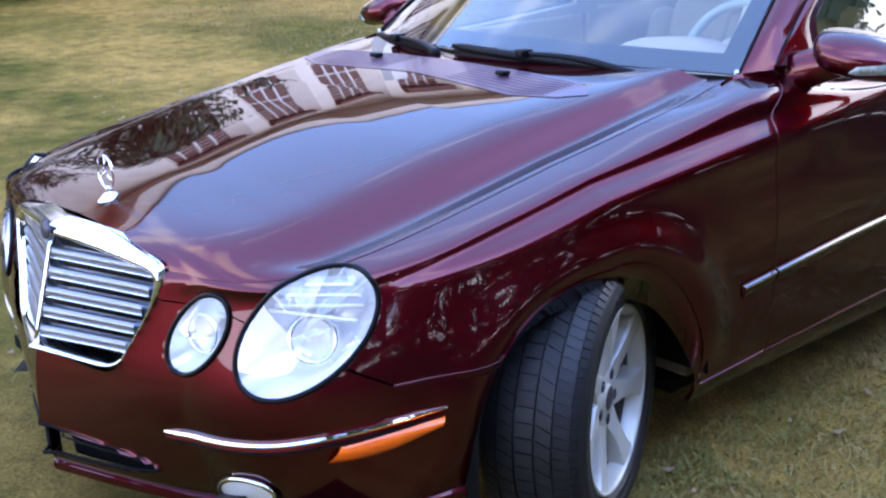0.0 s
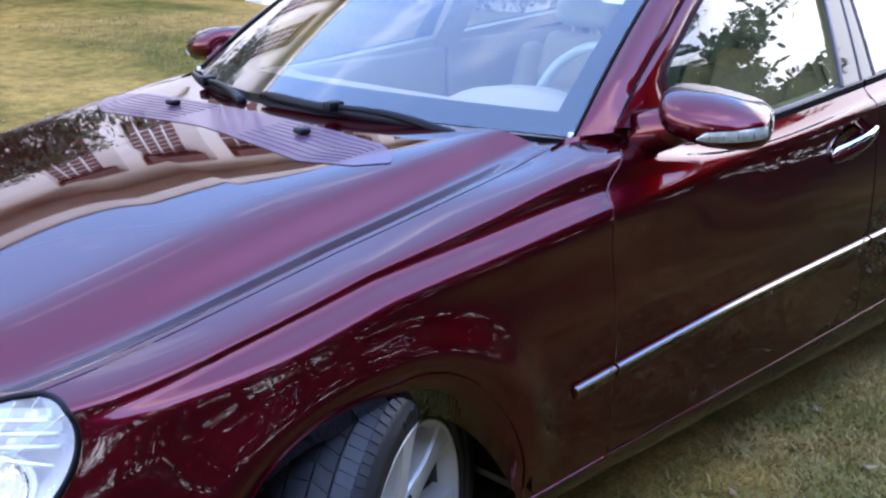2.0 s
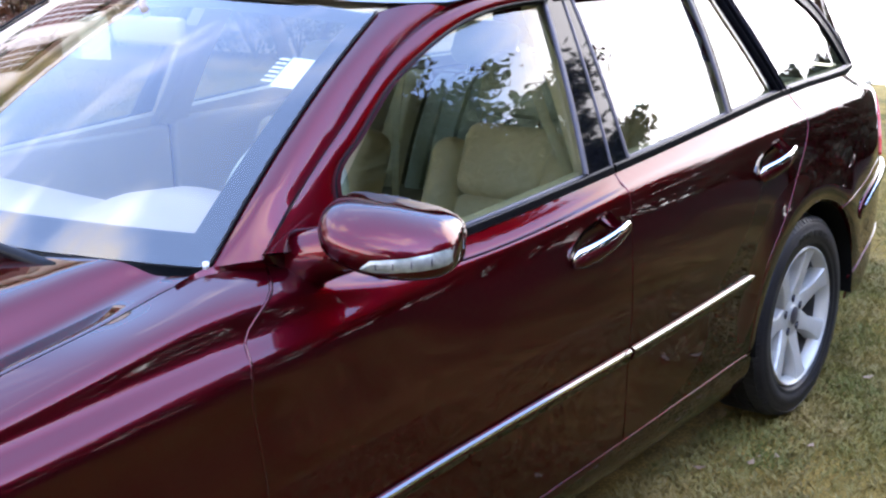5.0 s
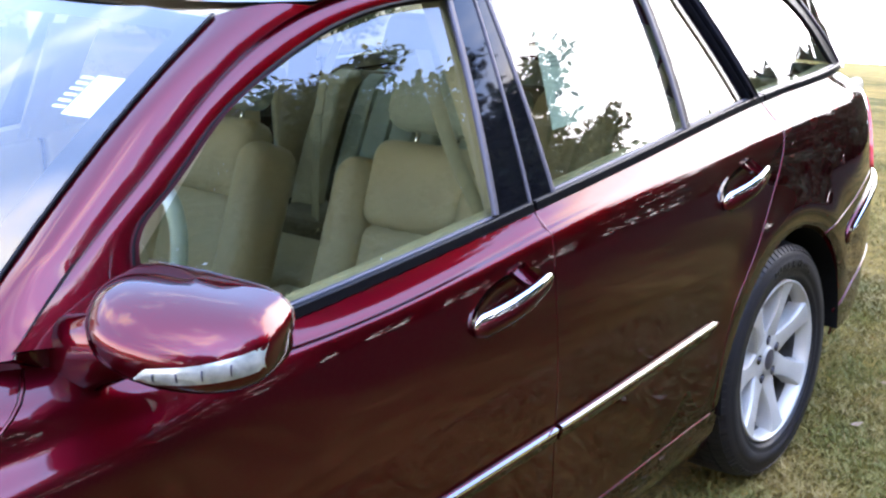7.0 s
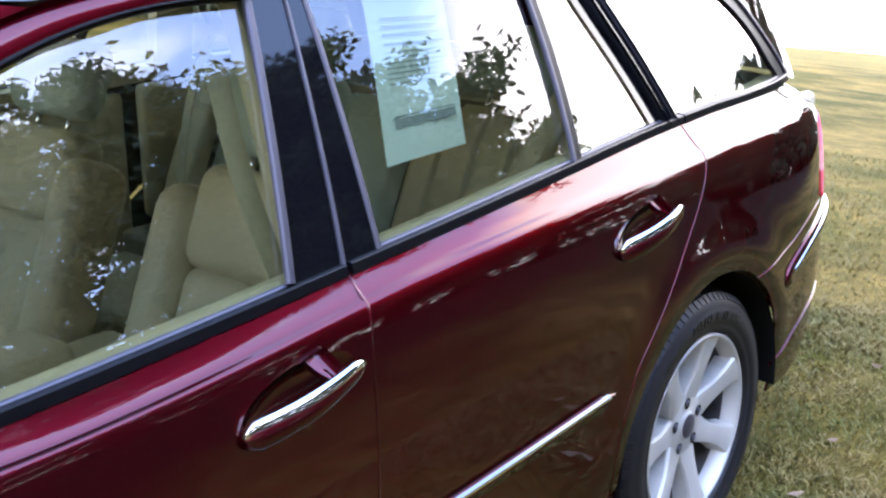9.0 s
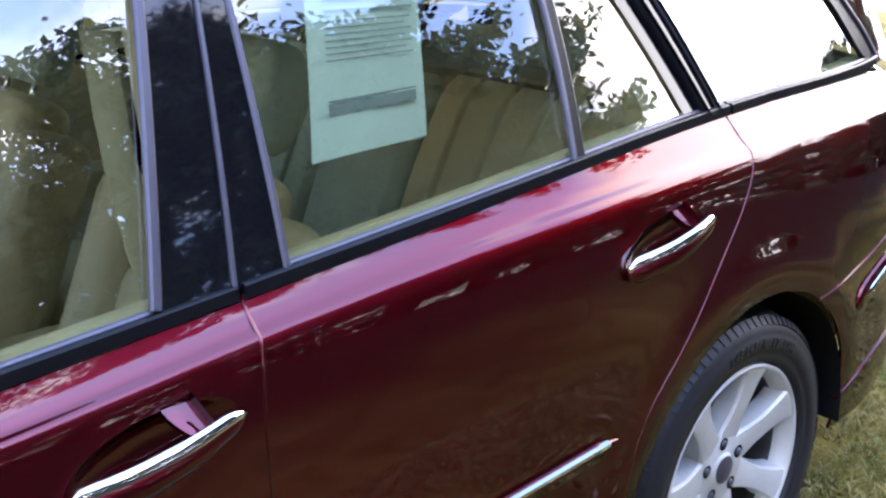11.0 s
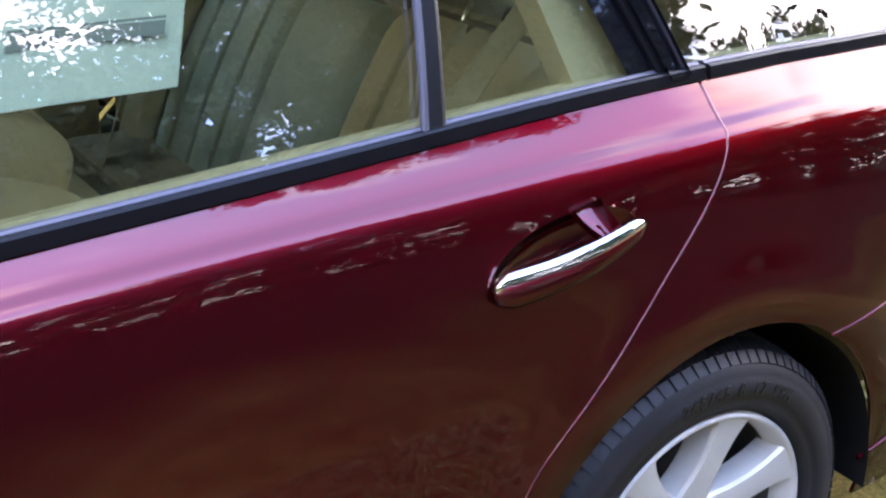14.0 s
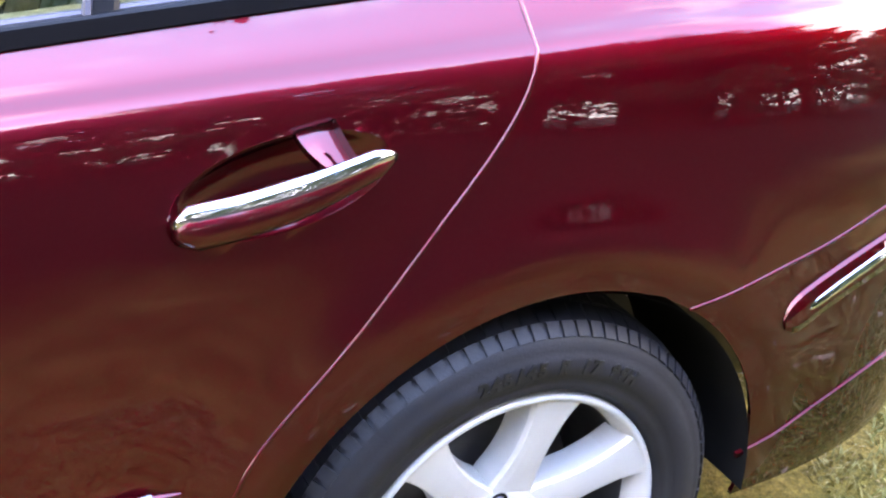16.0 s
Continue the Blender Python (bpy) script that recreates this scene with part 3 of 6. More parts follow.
    D = coons(bot, R, top, L)
    PARTS["rear_quarter_panel", side] = sheet("rear_quarter_panel", skin(D[..., 0], D[..., 1]), PAINT, car, 0.0, side)
    lowq.parent = PARTS["rear_quarter_panel", side]
    # rear bumper
    ra2 = arc(*ARCH_R, 58, -6, 40)
    L = evenly(uv(ra2[::-1]), 40)
    e = uv([(3.60, 0.73)])[0]
    tp = evenly(np.vstack([uv([ra2[0] - (0, 0.004), (3.12, 0.654), (3.28, 0.681), (3.42, 0.717), (3.60, 0.730)]), [(4.0, e[1])]]), 90)
    bt = evenly(np.array([L[0], (3.4, 0.68), (4.0, 0.65)]), 90)
    D = coons(bt, evenly(np.array([bt[-1], tp[-1]]), 40), tp, L)
    PARTS["rear_bumper", side] = sheet("rear_bumper", skin(D[..., 0], D[..., 1]), PAINT, car, 0.006, side)
    # front bumper
    tp = evenly(np.array([(-1.0, 3.85), (-0.85, 3.85), (-0.72, 3.85), tuple(uv([(-0.57, 0.546)])[0]), tuple(uv([(-0.350, 0.552)])[0])]), 130)
    fa = ARCH_F[(ARCH_F[:, 0] < 0) & (ARCH_F[:, 1] < 0.552)]
    R = evenly(uv(fa), 70)
    R[-1] = tp[-1]
    bt = evenly(np.array([(-1.0, 0.10), (-0.75, 0.10), (R[0, 0] - 0.05, R[0, 1]), tuple(R[0])]), 130)
    BUMPER_FOOT = bt
    D = coons(bt, R, tp, evenly(np.array([(-1.0, 0.10), (-1.0, 3.85)]), 70))
    P = skin(D[..., 0], D[..., 1])
    km = hole_mask(P, lamps, GRILLE_EDGE)
    PARTS["front_bumper", side] = sheet("front_bumper", P, PAINT, car, 0.0, side, keep=km)

# rounded panel edges in the door gaps
for side in (1, -1):
    for line, lo, ob in ((G1, 0.30, "front_door"), (G2, 0.325, "front_door"), (G3, 0.345, "rear_door")):
        q = to_v6(line[line[:, 1] > lo])
        P, N = on_skin(q, -0.0010)
        fl = np.array((1, side, 1))
        tube("door_edge", P * fl, GAP * 1.15, PAINT, PARTS[ob, side], seg=8, up=N * fl)

# rounded edges along the bumper seams
for side in (1, -1):
    for pts, ob in (([(3.062, 0.645), (3.12, 0.6565), (3.28, 0.6835), (3.42, 0.7195), (3.60, 0.7325)], "rear_bumper"), ([(-0.57, 0.548), (-0.47, 0.5515), (-0.354, 0.5545)], "front_bumper")):
        P, N = on_skin(uv(path(pts, 40)), -0.0006)
        fl = np.array((1, side, 1))
        tube("seam_edge", P * fl, 0.0028, PAINT, PARTS[ob, side], seg=8, up=N * fl)

# rounded edge of the sill in the gap below the doors
for side in (1, -1):
    P, N = on_skin(uv(np.stack([np.linspace(0.352, 2.47, 60), np.interp(np.linspace(0.352, 2.47, 60), [0.352, 0.634, 1.765, 2.47], [0.268, 0.2825, 0.3125, 0.3305])], 1)), 0.0006)
    fl = np.array((1, side, 1))
    tube("sill_edge", P * fl, 0.0019, PAINT, car, seg=8, up=N * fl)

# ---- hood ----
HOOD_C = F([-0.83, -0.73, -0.50, -0.2, 0.28, 0.62], [0.755, 0.808, 0.871, 0.930, 0.987, 1.007])


HOOD_Q = np.linspace(0, 1, 401)


def hood_curve(raw):
    """A slope along the hood's width summed up to a fall from 0 to 1."""
    c = np.cumsum(raw)
    return (c - c[0]) / (c[-1] - c[0])


HOOD_CROWN = hood_curve((0.75 + 0.6 * HOOD_Q) * np.clip(HOOD_Q / 0.14, 0, 1) * np.clip((0.93 - HOOD_Q) / 0.05, 0, 1) + 4.0 * np.clip((HOOD_Q - 0.982) / 0.018, 0, 1))
HOOD_SHOULDER = [hood_curve(np.exp(-((HOOD_Q - c) / w) ** 2) * np.clip((0.93 - HOOD_Q) / 0.03, 0, 1)) for c, w in ((0.82, 0.085), (0.872, 0.045))]


def hood_z(x, q, edge):
    """Height of the hood at x, q of the way out from its middle to its edge, whose height is edge: a flat crown, a shoulder and a level rim."""
    zc = HOOD_C(x)
    t = np.clip((x + 0.5) / 1.0, 0, 1)
    fall = (1 - t) * np.interp(q, HOOD_Q, HOOD_SHOULDER[0]) + t * np.interp(q, HOOD_Q, HOOD_SHOULDER[1])
    m = np.interp(x, [-0.5, -0.2, 0.45], [0.50, 0.36, 0.17])
    fall = m * np.interp(q, HOOD_Q, HOOD_CROWN) + (1 - m) * fall
    rim = np.clip((q - 0.80) / 0.13, 0, 1)
    rim = rim * rim * (3 - 2 * rim) * np.clip((0.988 - q) / 0.055, 0, 1)
    w = np.clip((x + 0.80) / 0.22, 0, 1)
    w = w * w * (3 - 2 * w)
    return zc - 0.0034 * w * rim + (edge - zc) * (w * fall + (1 - w) * (0.13 * q ** 2 + 0.87 * q ** 6))


def hood_grid(k):
    u0 = u_at([-0.56], [0.77])[0]
    us = np.r_[np.linspace(-1, u0, 50), np.linspace(u0, 0, 40)[1:], np.linspace(0, 0.652, 90)[1:]]
    E = skin(us, np.full(len(us), 6.0))
    E[:, 1] += 0.004
    q = np.linspace(0, 1, k)
    rows = []
    for i, ((x, y, z), u) in enumerate(zip(E, us)):
        back = np.clip((x - 0.15) / 0.5, 0, 1) ** 2
        xs = x - 0.235 * (1 - q ** 2) * back
        rows.append(np.stack([xs, y * q, hood_z(xs, q, z)], 1))
    return np.array(rows)


for side in (1, -1):
    P = hood_grid(120)[:, ::-1]
    km = hole_mask(P, [LAMP_MAIN], GRILLE_EDGE)
    PARTS["hood", side] = sheet("hood", P, PAINT, car, 0.0, side, keep=km)
    # turned down front lip of the hood, between the lamps and the grille
    u0 = u_at([-0.56], [0.77])[0]
    tp = np.stack([np.linspace(-1, u0 - 0.004, 110), np.full(110, 6.0)], 1)
    edge = np.array([(-1.0, 3.85), (-0.85, 3.85), (-0.72, 3.85), tuple(uv([(-0.57, 0.546)])[0])])
    bt = np.stack([tp[:, 0], np.interp(tp[:, 0], edge[:, 0], edge[:, 1]) + 0.035], 1)
    D = coons(bt, evenly(np.array([bt[-1], tp[-1]]), 40), tp, evenly(np.array([bt[0], tp[0]]), 40))
    P = skin(D[..., 0], D[..., 1])
    km = hole_mask(P, LAMPS[:2], GRILLE_EDGE)
    sheet("hood_lip", P, PAINT, PARTS["hood", side], 0.0, side, keep=km)

# ---- cabin ----
RAIL_Z = F([0.7, 1.2, 1.6, 2.2, 2.9, 3.5, 3.7], [1.33, 1.362, 1.384, 1.388, 1.365, 1.315, 1.295])


def cab(x, z, lift=0.0):
    """The side of the cabin above the belt."""
    x, z = np.asarray(x, float), np.asarray(z, float)
    xb = np.clip(x, 1.0, 3.0)
    wb, zb = LINE_W[6](xb), LINE_Z[6](xb)
    wb = np.where(x < 1.0, 0.844 - 0.06 * (1.0 - x), wb)
    t = np.clip((x - 2.95) / 1.0, 0, 1)
    wb = wb - 0.02 * t - 0.26 * t ** 3
    d = z - zb
    return np.stack([x, -(wb - 0.46 * d - 0.20 * d * d) - lift * 0.87, z + lift * 0.5], -1)


def cab_sheet(name, bottom, right, top, left, mat, parent, n, k, side, lift=0.0, flange=0.0, label=""):
    D = coons(evenly(bottom, n), evenly(right, k), evenly(top, n), evenly(left, k))
    return sheet(name, cab(D[..., 0], D[..., 1], lift), mat, parent, flange, side, label)


def cab_strip(name, a, b, mat, parent, side, k=6, lift=0.0, flange=0.008, label="", crown=0.0):
    """A band on the cabin's side between two lines with as many points each."""
    a, b = np.array(a, float), np.array(b, float)
    t = np.linspace(0, 1, k)
    D = a[:, None] * (1 - t)[None, :, None] + b[:, None] * t[None, :, None]
    lift = lift + crown * 4 * (t * (1 - t))[None, :]
    return sheet(name, cab(D[..., 0], D[..., 1], lift), mat, parent, flange, side, label)


def cab_bar(name, pts, width, mat, parent, side, lift=0.003, n=24, height=0.006, label=""):
    """A slim moulding along a line on the cabin's side."""
    p = path(pts, n) if len(pts) > 2 else evenly(pts, n)
    P = cab(p[:, 0], p[:, 1], lift)
    N = np.tile(np.array((0, -0.87, 0.5)), (n, 1))
    if side < 0:
        P[:, 1] *= -1
        N[:, 1] *= -1
    h = width / 2
    return tube(name, P, 1.0, mat, parent, label, up=N, profile=[(-h, -height), (h, -height), (h, 0), (h * 0.6, height * 0.5), (-h * 0.6, height * 0.5), (-h, 0)])


def skin_bar(name, pts, prof, mat, parent, side, n=40, lift=0.0, straight=False, label="", sharp=True, ends=None):
    """A moulding along (x, z) points of the flank. prof: (up, out) corners."""
    p = evenly(pts, n) if straight else path(pts, n)
    P, N = on_skin(uv(p), lift)
    if side < 0:
        P[:, 1] *= -1
        N[:, 1] *= -1
    r = np.ones(n) if ends is None else np.interp(np.linspace(0, 1, n), *ends)
    return tube(name, P, r, mat, parent, label, up=N, profile=[(-side * a, b) for a, b in prof])


SEAM_A = path([(0.735, 1.000), (0.801, 1.042), (0.922, 1.118), (1.055, 1.194), (1.205, 1.278), (1.330, 1.330), (1.45, 1.362), (1.60, 1.382), (1.83, 1.388)], 60)
FRAME_IN = path([(0.95, 0.965), (0.938, 1.030), (0.950, 1.085), (1.027, 1.141), (1.180, 1.232), (1.270, 1.270), (1.409, 1.317), (1.520, 1.343), (1.650, 1.358), (1.80, 1.360)], 60)


def ws_point(p, q, lift=0.0):
    """The windscreen: p -1..1 across, q 0..1 upwards."""
    p, q = np.asarray(p, float), np.asarray(q, float)
    xb, yb, zb = 0.455 + 0.215 * p * p, 0.745 * p, 1.008 - 0.022 * p * p
    xt, yt, zt = 1.19 + 0.07 * p * p, 0.600 * p, 1.400 - 0.035 * p * p
    b = 4 * q * (1 - q) * 0.020
    return np.stack([xb + (xt - xb) * q - (b + lift) * 0.5, yb + (yt - yb) * q, zb + (zt - zb) * q + (b + lift) * 0.87], -1)


def patch(name, f, a, b, n, k, mat, parent, flip=False, label=""):
    p, q = np.meshgrid(np.linspace(*a, n), np.linspace(*b, k), indexing="ij")
    P = f(p, q)
    return sheet(name, P[:, ::-1] if flip else P, mat, parent, 0.0, 1, label)


windscreen = patch("windscreen", ws_point, (-1, 1), (0, 1), 48, 30, WINDSCREEN, car, label="tinted windscreen with a dark border")
patch("windscreen_border", lambda p, q: ws_point(p, q, -0.004), (-1, 1), (0.0, 0.10), 40, 4, BLACK, windscreen)
patch("windscreen_border", lambda p, q: ws_point(p, q, -0.004), (-1, 1), (0.935, 1.0), 40, 4, BLACK, windscreen)
for a in ((-1, -0.925), (0.925, 1)):
    patch("windscreen_border", lambda p, q: ws_point(p, q, -0.004), a, (0.10, 0.935), 4, 24, BLACK, windscreen)

for side in (1, -1):
    fd, rd, rq = PARTS["front_door", side], PARTS["rear_door", side], PARTS["rear_quarter_panel", side]
    # pillar beside the windscreen
    q = np.linspace(0, 1, 60)
    E = ws_point(np.full(60, -1.0), q)
    sa = path([(0.735, 0.994), (0.801, 1.044), (0.922, 1.120), (1.055, 1.196), (1.205, 1.280), (1.330, 1.332), (1.45, 1.364)], 60)
    O = cab(sa[:, 0], sa[:, 1], 0.004)
    t = np.linspace(0, 1, 10)
    P = O[:, None] * (1 - t)[None, :, None] + E[:, None] * t[None, :, None]
    P += (4 * t * (1 - t))[None, :, None] * 0.016 * np.clip(q / 0.2, 0, 1)[:, None, None] * np.array((-0.35, -0.5, 0.8))
    sheet("pillar", P, PAINT, car, 0.0, side)
    top_row = P[0]
    foot_row = evenly(np.array([skin(np.array([0.775]), np.array([6.0]))[0], skin(np.array([0.72]), np.array([6.0]))[0] + np.array((0, 0.012, 0.004)), (0.655, -0.742, 0.981)]), 10)
    t2 = np.linspace(0, 1, 6)[None, :, None]
    sheet("pillar_foot", foot_row[:, None] * (1 - t2) + top_row[:, None] * t2, PAINT, car, 0.0, side)
    tube("pillar_seal", (E + np.array((-0.002, -0.002, 0.003))) * np.array((1, side, 1)), 0.0035, BLACK, car, seg=8)
    cab_bar("door_seal", sa[2:-2:6], 0.007, BLACK, car, side, 0.001)
    # front door frame and glass
    cab_strip("window_frame", SEAM_A, FRAME_IN, PAINT, fd, side, 10, 0.004, 0.012, crown=0.004)
    cab_bar("window_seal", FRAME_IN[2::4], 0.012, BLACK, fd, side, 0.002, 50)
    cab_sheet("window_glass", [(0.93, 0.94), (1.80, 0.97)], [(1.80, 0.97), (1.80, 1.375)], [(1.27, 1.29), (1.80, 1.375)], [(0.93, 0.94), (0.94, 1.06), (1.27, 1.29)],
              GLASS, fd, 40, 30, side, -0.008, label="tinted glass")
    # gloss black strips of the middle pillar
    cab_sheet("pillar_trim", [(1.672, 0.98), (1.762, 0.98)], [(1.762, 0.98), (1.853, 1.372)], [(1.790, 1.372), (1.853, 1.372)], [(1.672, 0.98), (1.790, 1.372)], GLOSSBLACK, fd, 8, 24, side, 0.003, 0.01)
    cab_bar("window_seal", [(1.668, 0.985), (1.787, 1.365)], 0.014, CHROME_SATIN, fd, side, 0.004)
    cab_sheet("pillar_trim", [(1.772, 0.985), (1.842, 0.985)], [(1.842, 0.985), (1.892, 1.372)], [(1.860, 1.372), (1.892, 1.372)], [(1.772, 0.985), (1.860, 1.372)], GLOSSBLACK, rd, 8, 24, side, 0.003, 0.01)
    cab_bar("window_seal", [(1.770, 0.985), (1.858, 1.368)], 0.007, CHROME_SATIN, rd, side, 0.0035)
    cab_bar("window_seal", [(1.846, 0.985), (1.894, 1.366)], 0.010, CHROME_SATIN, rd, side, 0.004)
    # rear door glass
    rail = lambda a, b, n, dz: np.stack([np.linspace(a, b, n), RAIL_Z(np.linspace(a, b, n)) + dz], 1)
    cab_sheet("window_glass", [(1.83, 0.975), (2.42, 1.0)], [(2.42, 1.0), (2.46, 1.37)], [(1.87, 1.37), (2.46, 1.37)], [(1.83, 0.975), (1.87, 1.37)], GLASS, rd, 30, 30, side, -0.008, label="tinted glass")
    cab_sheet("window_glass", [(2.41, 1.0), (2.82, 1.02)], [(2.82, 1.02), (2.66, 1.355)], [(2.46, 1.37), (2.66, 1.355)], [(2.41, 1.0), (2.46, 1.37)], GLASS, rd, 20, 30, side, -0.0085, label="tinted glass")
    cab_bar("division_bar", [(2.4115, 1.023), (2.447, 1.20), (2.466, 1.355)], 0.027, BLACK, rd, side, 0.001, label="black window division bar")
    cab_bar("division_trim", [(2.3975, 1.023), (2.433, 1.20), (2.452, 1.355)], 0.008, CHROME_SATIN, rd, side, 0.0035)
    cab_strip("window_frame", rail(1.83, 2.70, 30, 0.0), rail(1.83, 2.66, 30, -0.030), PAINT, rd, side, 5, 0.003, 0.01)
    cab_strip("window_border", path([(2.722, 1.032), (2.650, 1.189), (2.602, 1.288), (2.58, 1.352)], 20), path([(2.775, 1.034), (2.702, 1.189), (2.655, 1.288), (2.63, 1.352)], 20), GLOSSBLACK, rd, side, 5, -0.004, 0.0)
    cab_bar("window_seal", [(2.775, 1.034), (2.700, 1.189), (2.650, 1.290), (2.63, 1.345)], 0.016, BLACK, rd, side, 0.002)
    cab_strip("pillar_trim", path([(2.775, 1.034), (2.702, 1.189), (2.655, 1.288), (2.63, 1.352)], 20), path([(2.812, 1.036), (2.745, 1.189), (2.698, 1.288), (2.670, 1.352)], 20), GLOSSBLACK, rd, side, 5, 0.002, 0.01)
    # rear side glass
    cab_sheet("window_glass", [(2.80, 1.02), (3.54, 1.02)], [(3.54, 1.02), (3.44, 1.16), (3.30, 1.29)], [(2.64, 1.355), (3.30, 1.29)], [(2.80, 1.02), (2.64, 1.355)], GLASS, rq, 40, 30, side, -0.006, label="tinted rear side glass")
    cab_bar("window_trim", [(2.815, 1.036), (2.748, 1.187), (2.70, 1.288), (2.675, 1.35)], 0.008, CHROME_SATIN, rq, side, 0.003)
    rear_in = path([(3.18, 1.300), (3.29, 1.238), (3.395, 1.135), (3.440, 1.072), (3.49, 1.030)], 30)
    rear_out = path([(3.20, 1.335), (3.345, 1.252), (3.450, 1.150), (3.520, 1.075), (3.548, 1.030)], 30)
    cab_strip("window_seal", rear_in, rear_out, BLACK, rq, side, 4, 0.001, 0.01)
    cab_bar("window_trim", rear_out[::4], 0.012, CHROME_SATIN, rq, side, 0.005, 40)
    cab_strip("window_frame", rail(2.66, 3.62, 30, 0.0), rail(2.66, 3.20, 30, -0.028), PAINT, rq, side, 5, 0.003, 0.0)
    tail = path([(3.62, 1.308), (3.70, 1.20), (3.77, 1.09), (3.80, 1.00)], 30)
    cab_strip("pillar", rear_out, tail, PAINT, rq, side, 8, 0.003, 0.0)
    # belt mouldings
    for nm, x0, x1, ob in (("belt_moulding", 0.955, 1.771, fd), ("belt_moulding", 1.781, 2.843, rd), ("belt_moulding", 2.852, 3.535, rq)):
        m = 40
        xs = np.linspace(x0, x1, m)
        w, z = -cab(xs, LINE_Z[6](np.clip(xs, 0, 3)))[:, 1], LINE_Z[6](np.clip(xs, 0, 3))
        P = np.stack([xs, -w * side, z], 1)
        N = np.tile(np.array((0, -0.93 * side, 0.36)), (m, 1))
        tube(nm, P, 1.0, BLACK, ob, "black belt strip", up=np.tile(np.array((0, -1.0 * side, -0.05)), (m, 1)), profile=[(-side * a, b) for a, b in ((-0.005, -0.006), (0.013, -0.012), (0.014, 0.002), (0.012, 0.005), (-0.003, 0.008), (-0.005, 0.006))])
        tube("belt_lip", P, 1.0, CHROME_SATIN, ob, "satin grey sealing lip", up=N, profile=[(-side * a, b) for a, b in ((0.012, -0.012), (0.019, -0.014), (0.020, -0.007), (0.018, -0.002), (0.012, 0.001))])
    # side mouldings: painted rail with a chrome inlay
    mz = F([0.49, 1.09, 1.75, 2.43], [0.487, 0.527, 0.545, 0.570])
    for x0, x1, ob in ((0.488, 0.620, PARTS["front_fender", side]), (0.630, 1.754, fd), (1.768, 2.438, rd)):
        xs = np.linspace(x0, x1, 24)
        pts = np.stack([xs, mz(xs)], 1)
        e = ([0, 0.03, 1], [0.35, 1, 1]) if x0 < 0.5 else ([0, 0.93, 1], [1, 1, 0.2]) if x1 > 2.4 else None
        skin_bar("side_moulding", pts, [(-0.022, -0.004), (-0.020, 0.005), (-0.004, 0.010), (0.009, 0.009), (0.013, 0.004), (0.014, -0.004)], PAINT, ob, side, 40, ends=e)
        pts = pts + (0.0, 0.007)
        if x1 > 2.4:
            pts = pts[:-1]
        skin_bar("chrome_strip", pts, [(-0.004, 0.004), (-0.0035, 0.0125), (0.003, 0.0125), (0.005, 0.004)], CHROME, ob, side, 40)
    # rear bumper trim
    bpts = [(3.232, 0.585), (3.33, 0.622), (3.45, 0.652), (3.58, 0.668), (3.72, 0.672)]
    skin_bar("bumper_moulding", bpts, [(-0.032, -0.004), (-0.028, 0.005), (-0.012, 0.010), (0.012, 0.010), (0.026, 0.005), (0.030, -0.004)], PAINT, PARTS["rear_bumper", side], side, 60, ends=([0, 0.015, 0.035, 0.07, 1], [0.30, 0.66, 0.88, 1, 1]))
    skin_bar("chrome_strip", [(a + 0.022, b + 0.012) for a, b in bpts], [(-0.009, 0.004), (-0.007, 0.012), (0.0, 0.0145), (0.007, 0.012), (0.009, 0.004)], CHROME, PARTS["rear_bumper", side], side, 60, ends=([0, 0.03, 0.08, 1], [0.25, 0.75, 1, 1]))
    skin_bar("bumper_crease", [(3.215, 0.372), (3.35, 0.408), (3.48, 0.438), (3.66, 0.458)], [(-0.004, -0.003), (-0.002, 0.003), (0.004, 0.003), (0.005, -0.003)], PAINT, PARTS["rear_bumper", side], side, 30)
    # tail lamp
    D = coons(evenly(uv([(3.545, 0.735), (3.78, 0.735)]), 20), evenly(uv([(3.78, 0.735), (3.80, 0.87), (3.80, 0.94)]), 24),
              evenly(uv([(3.635, 0.93), (3.80, 0.94)]), 20), evenly(uv([(3.545, 0.735), (3.560, 0.80), (3.593, 0.875), (3.635, 0.93)]), 24))
    P = skin(D[..., 0], D[..., 1])
    P[..., 1] -= 0.007
    tl = sheet("tail_lamp", P, RED, car, 0.012, side, "red tail lamp")

# painted corners between hood, fender and pillar
for side in (1, -1):
    k = np.linspace(0, 1, 10)
    outer = skin(np.linspace(0.60, 0.752, 10), np.full(10, 6.0))
    inner = evenly(np.array([(0.60, -0.742, 0.974), (0.64, -0.741, 0.983), (0.665, -0.744, 0.9875), (0.70, -0.776, 0.992), (0.738, -0.803, 0.996)]), 10)
    t = np.linspace(0, 1, 5)[None, :, None]
    G = outer[:, None] * (1 - t) + inner[:, None] * t
    sheet("fender_corner", G, PAINT, PARTS["front_fender", side], 0.0, side)

# lower edge of the door frame in front of the window
for side in (1, -1):
    xs = np.linspace(0.742, 0.960, 14)
    low = skin(xs, np.full(14, 6.0)) + np.array((0, 0.001, -0.003))
    high = cab(xs, np.interp(xs, [0.742, 0.80, 0.95], [0.999, 1.002, 0.990]), 0.003)
    t = np.linspace(0, 1, 6)[None, :, None]
    G = low[:, None] * (1 - t) + high[:, None] * t
    sheet("frame_base", G, PAINT, PARTS["front_door", side], 0.0, side)

# roof, headlining, tailgate
def roof_point(x, q, lift=0.0):
    zr = RAIL_Z(x)
    w = -cab(x, zr, 0.003)[..., 1]
    return np.stack([x, w * q, zr + 0.056 * (1 - np.abs(q) ** 2.2) + lift], -1)


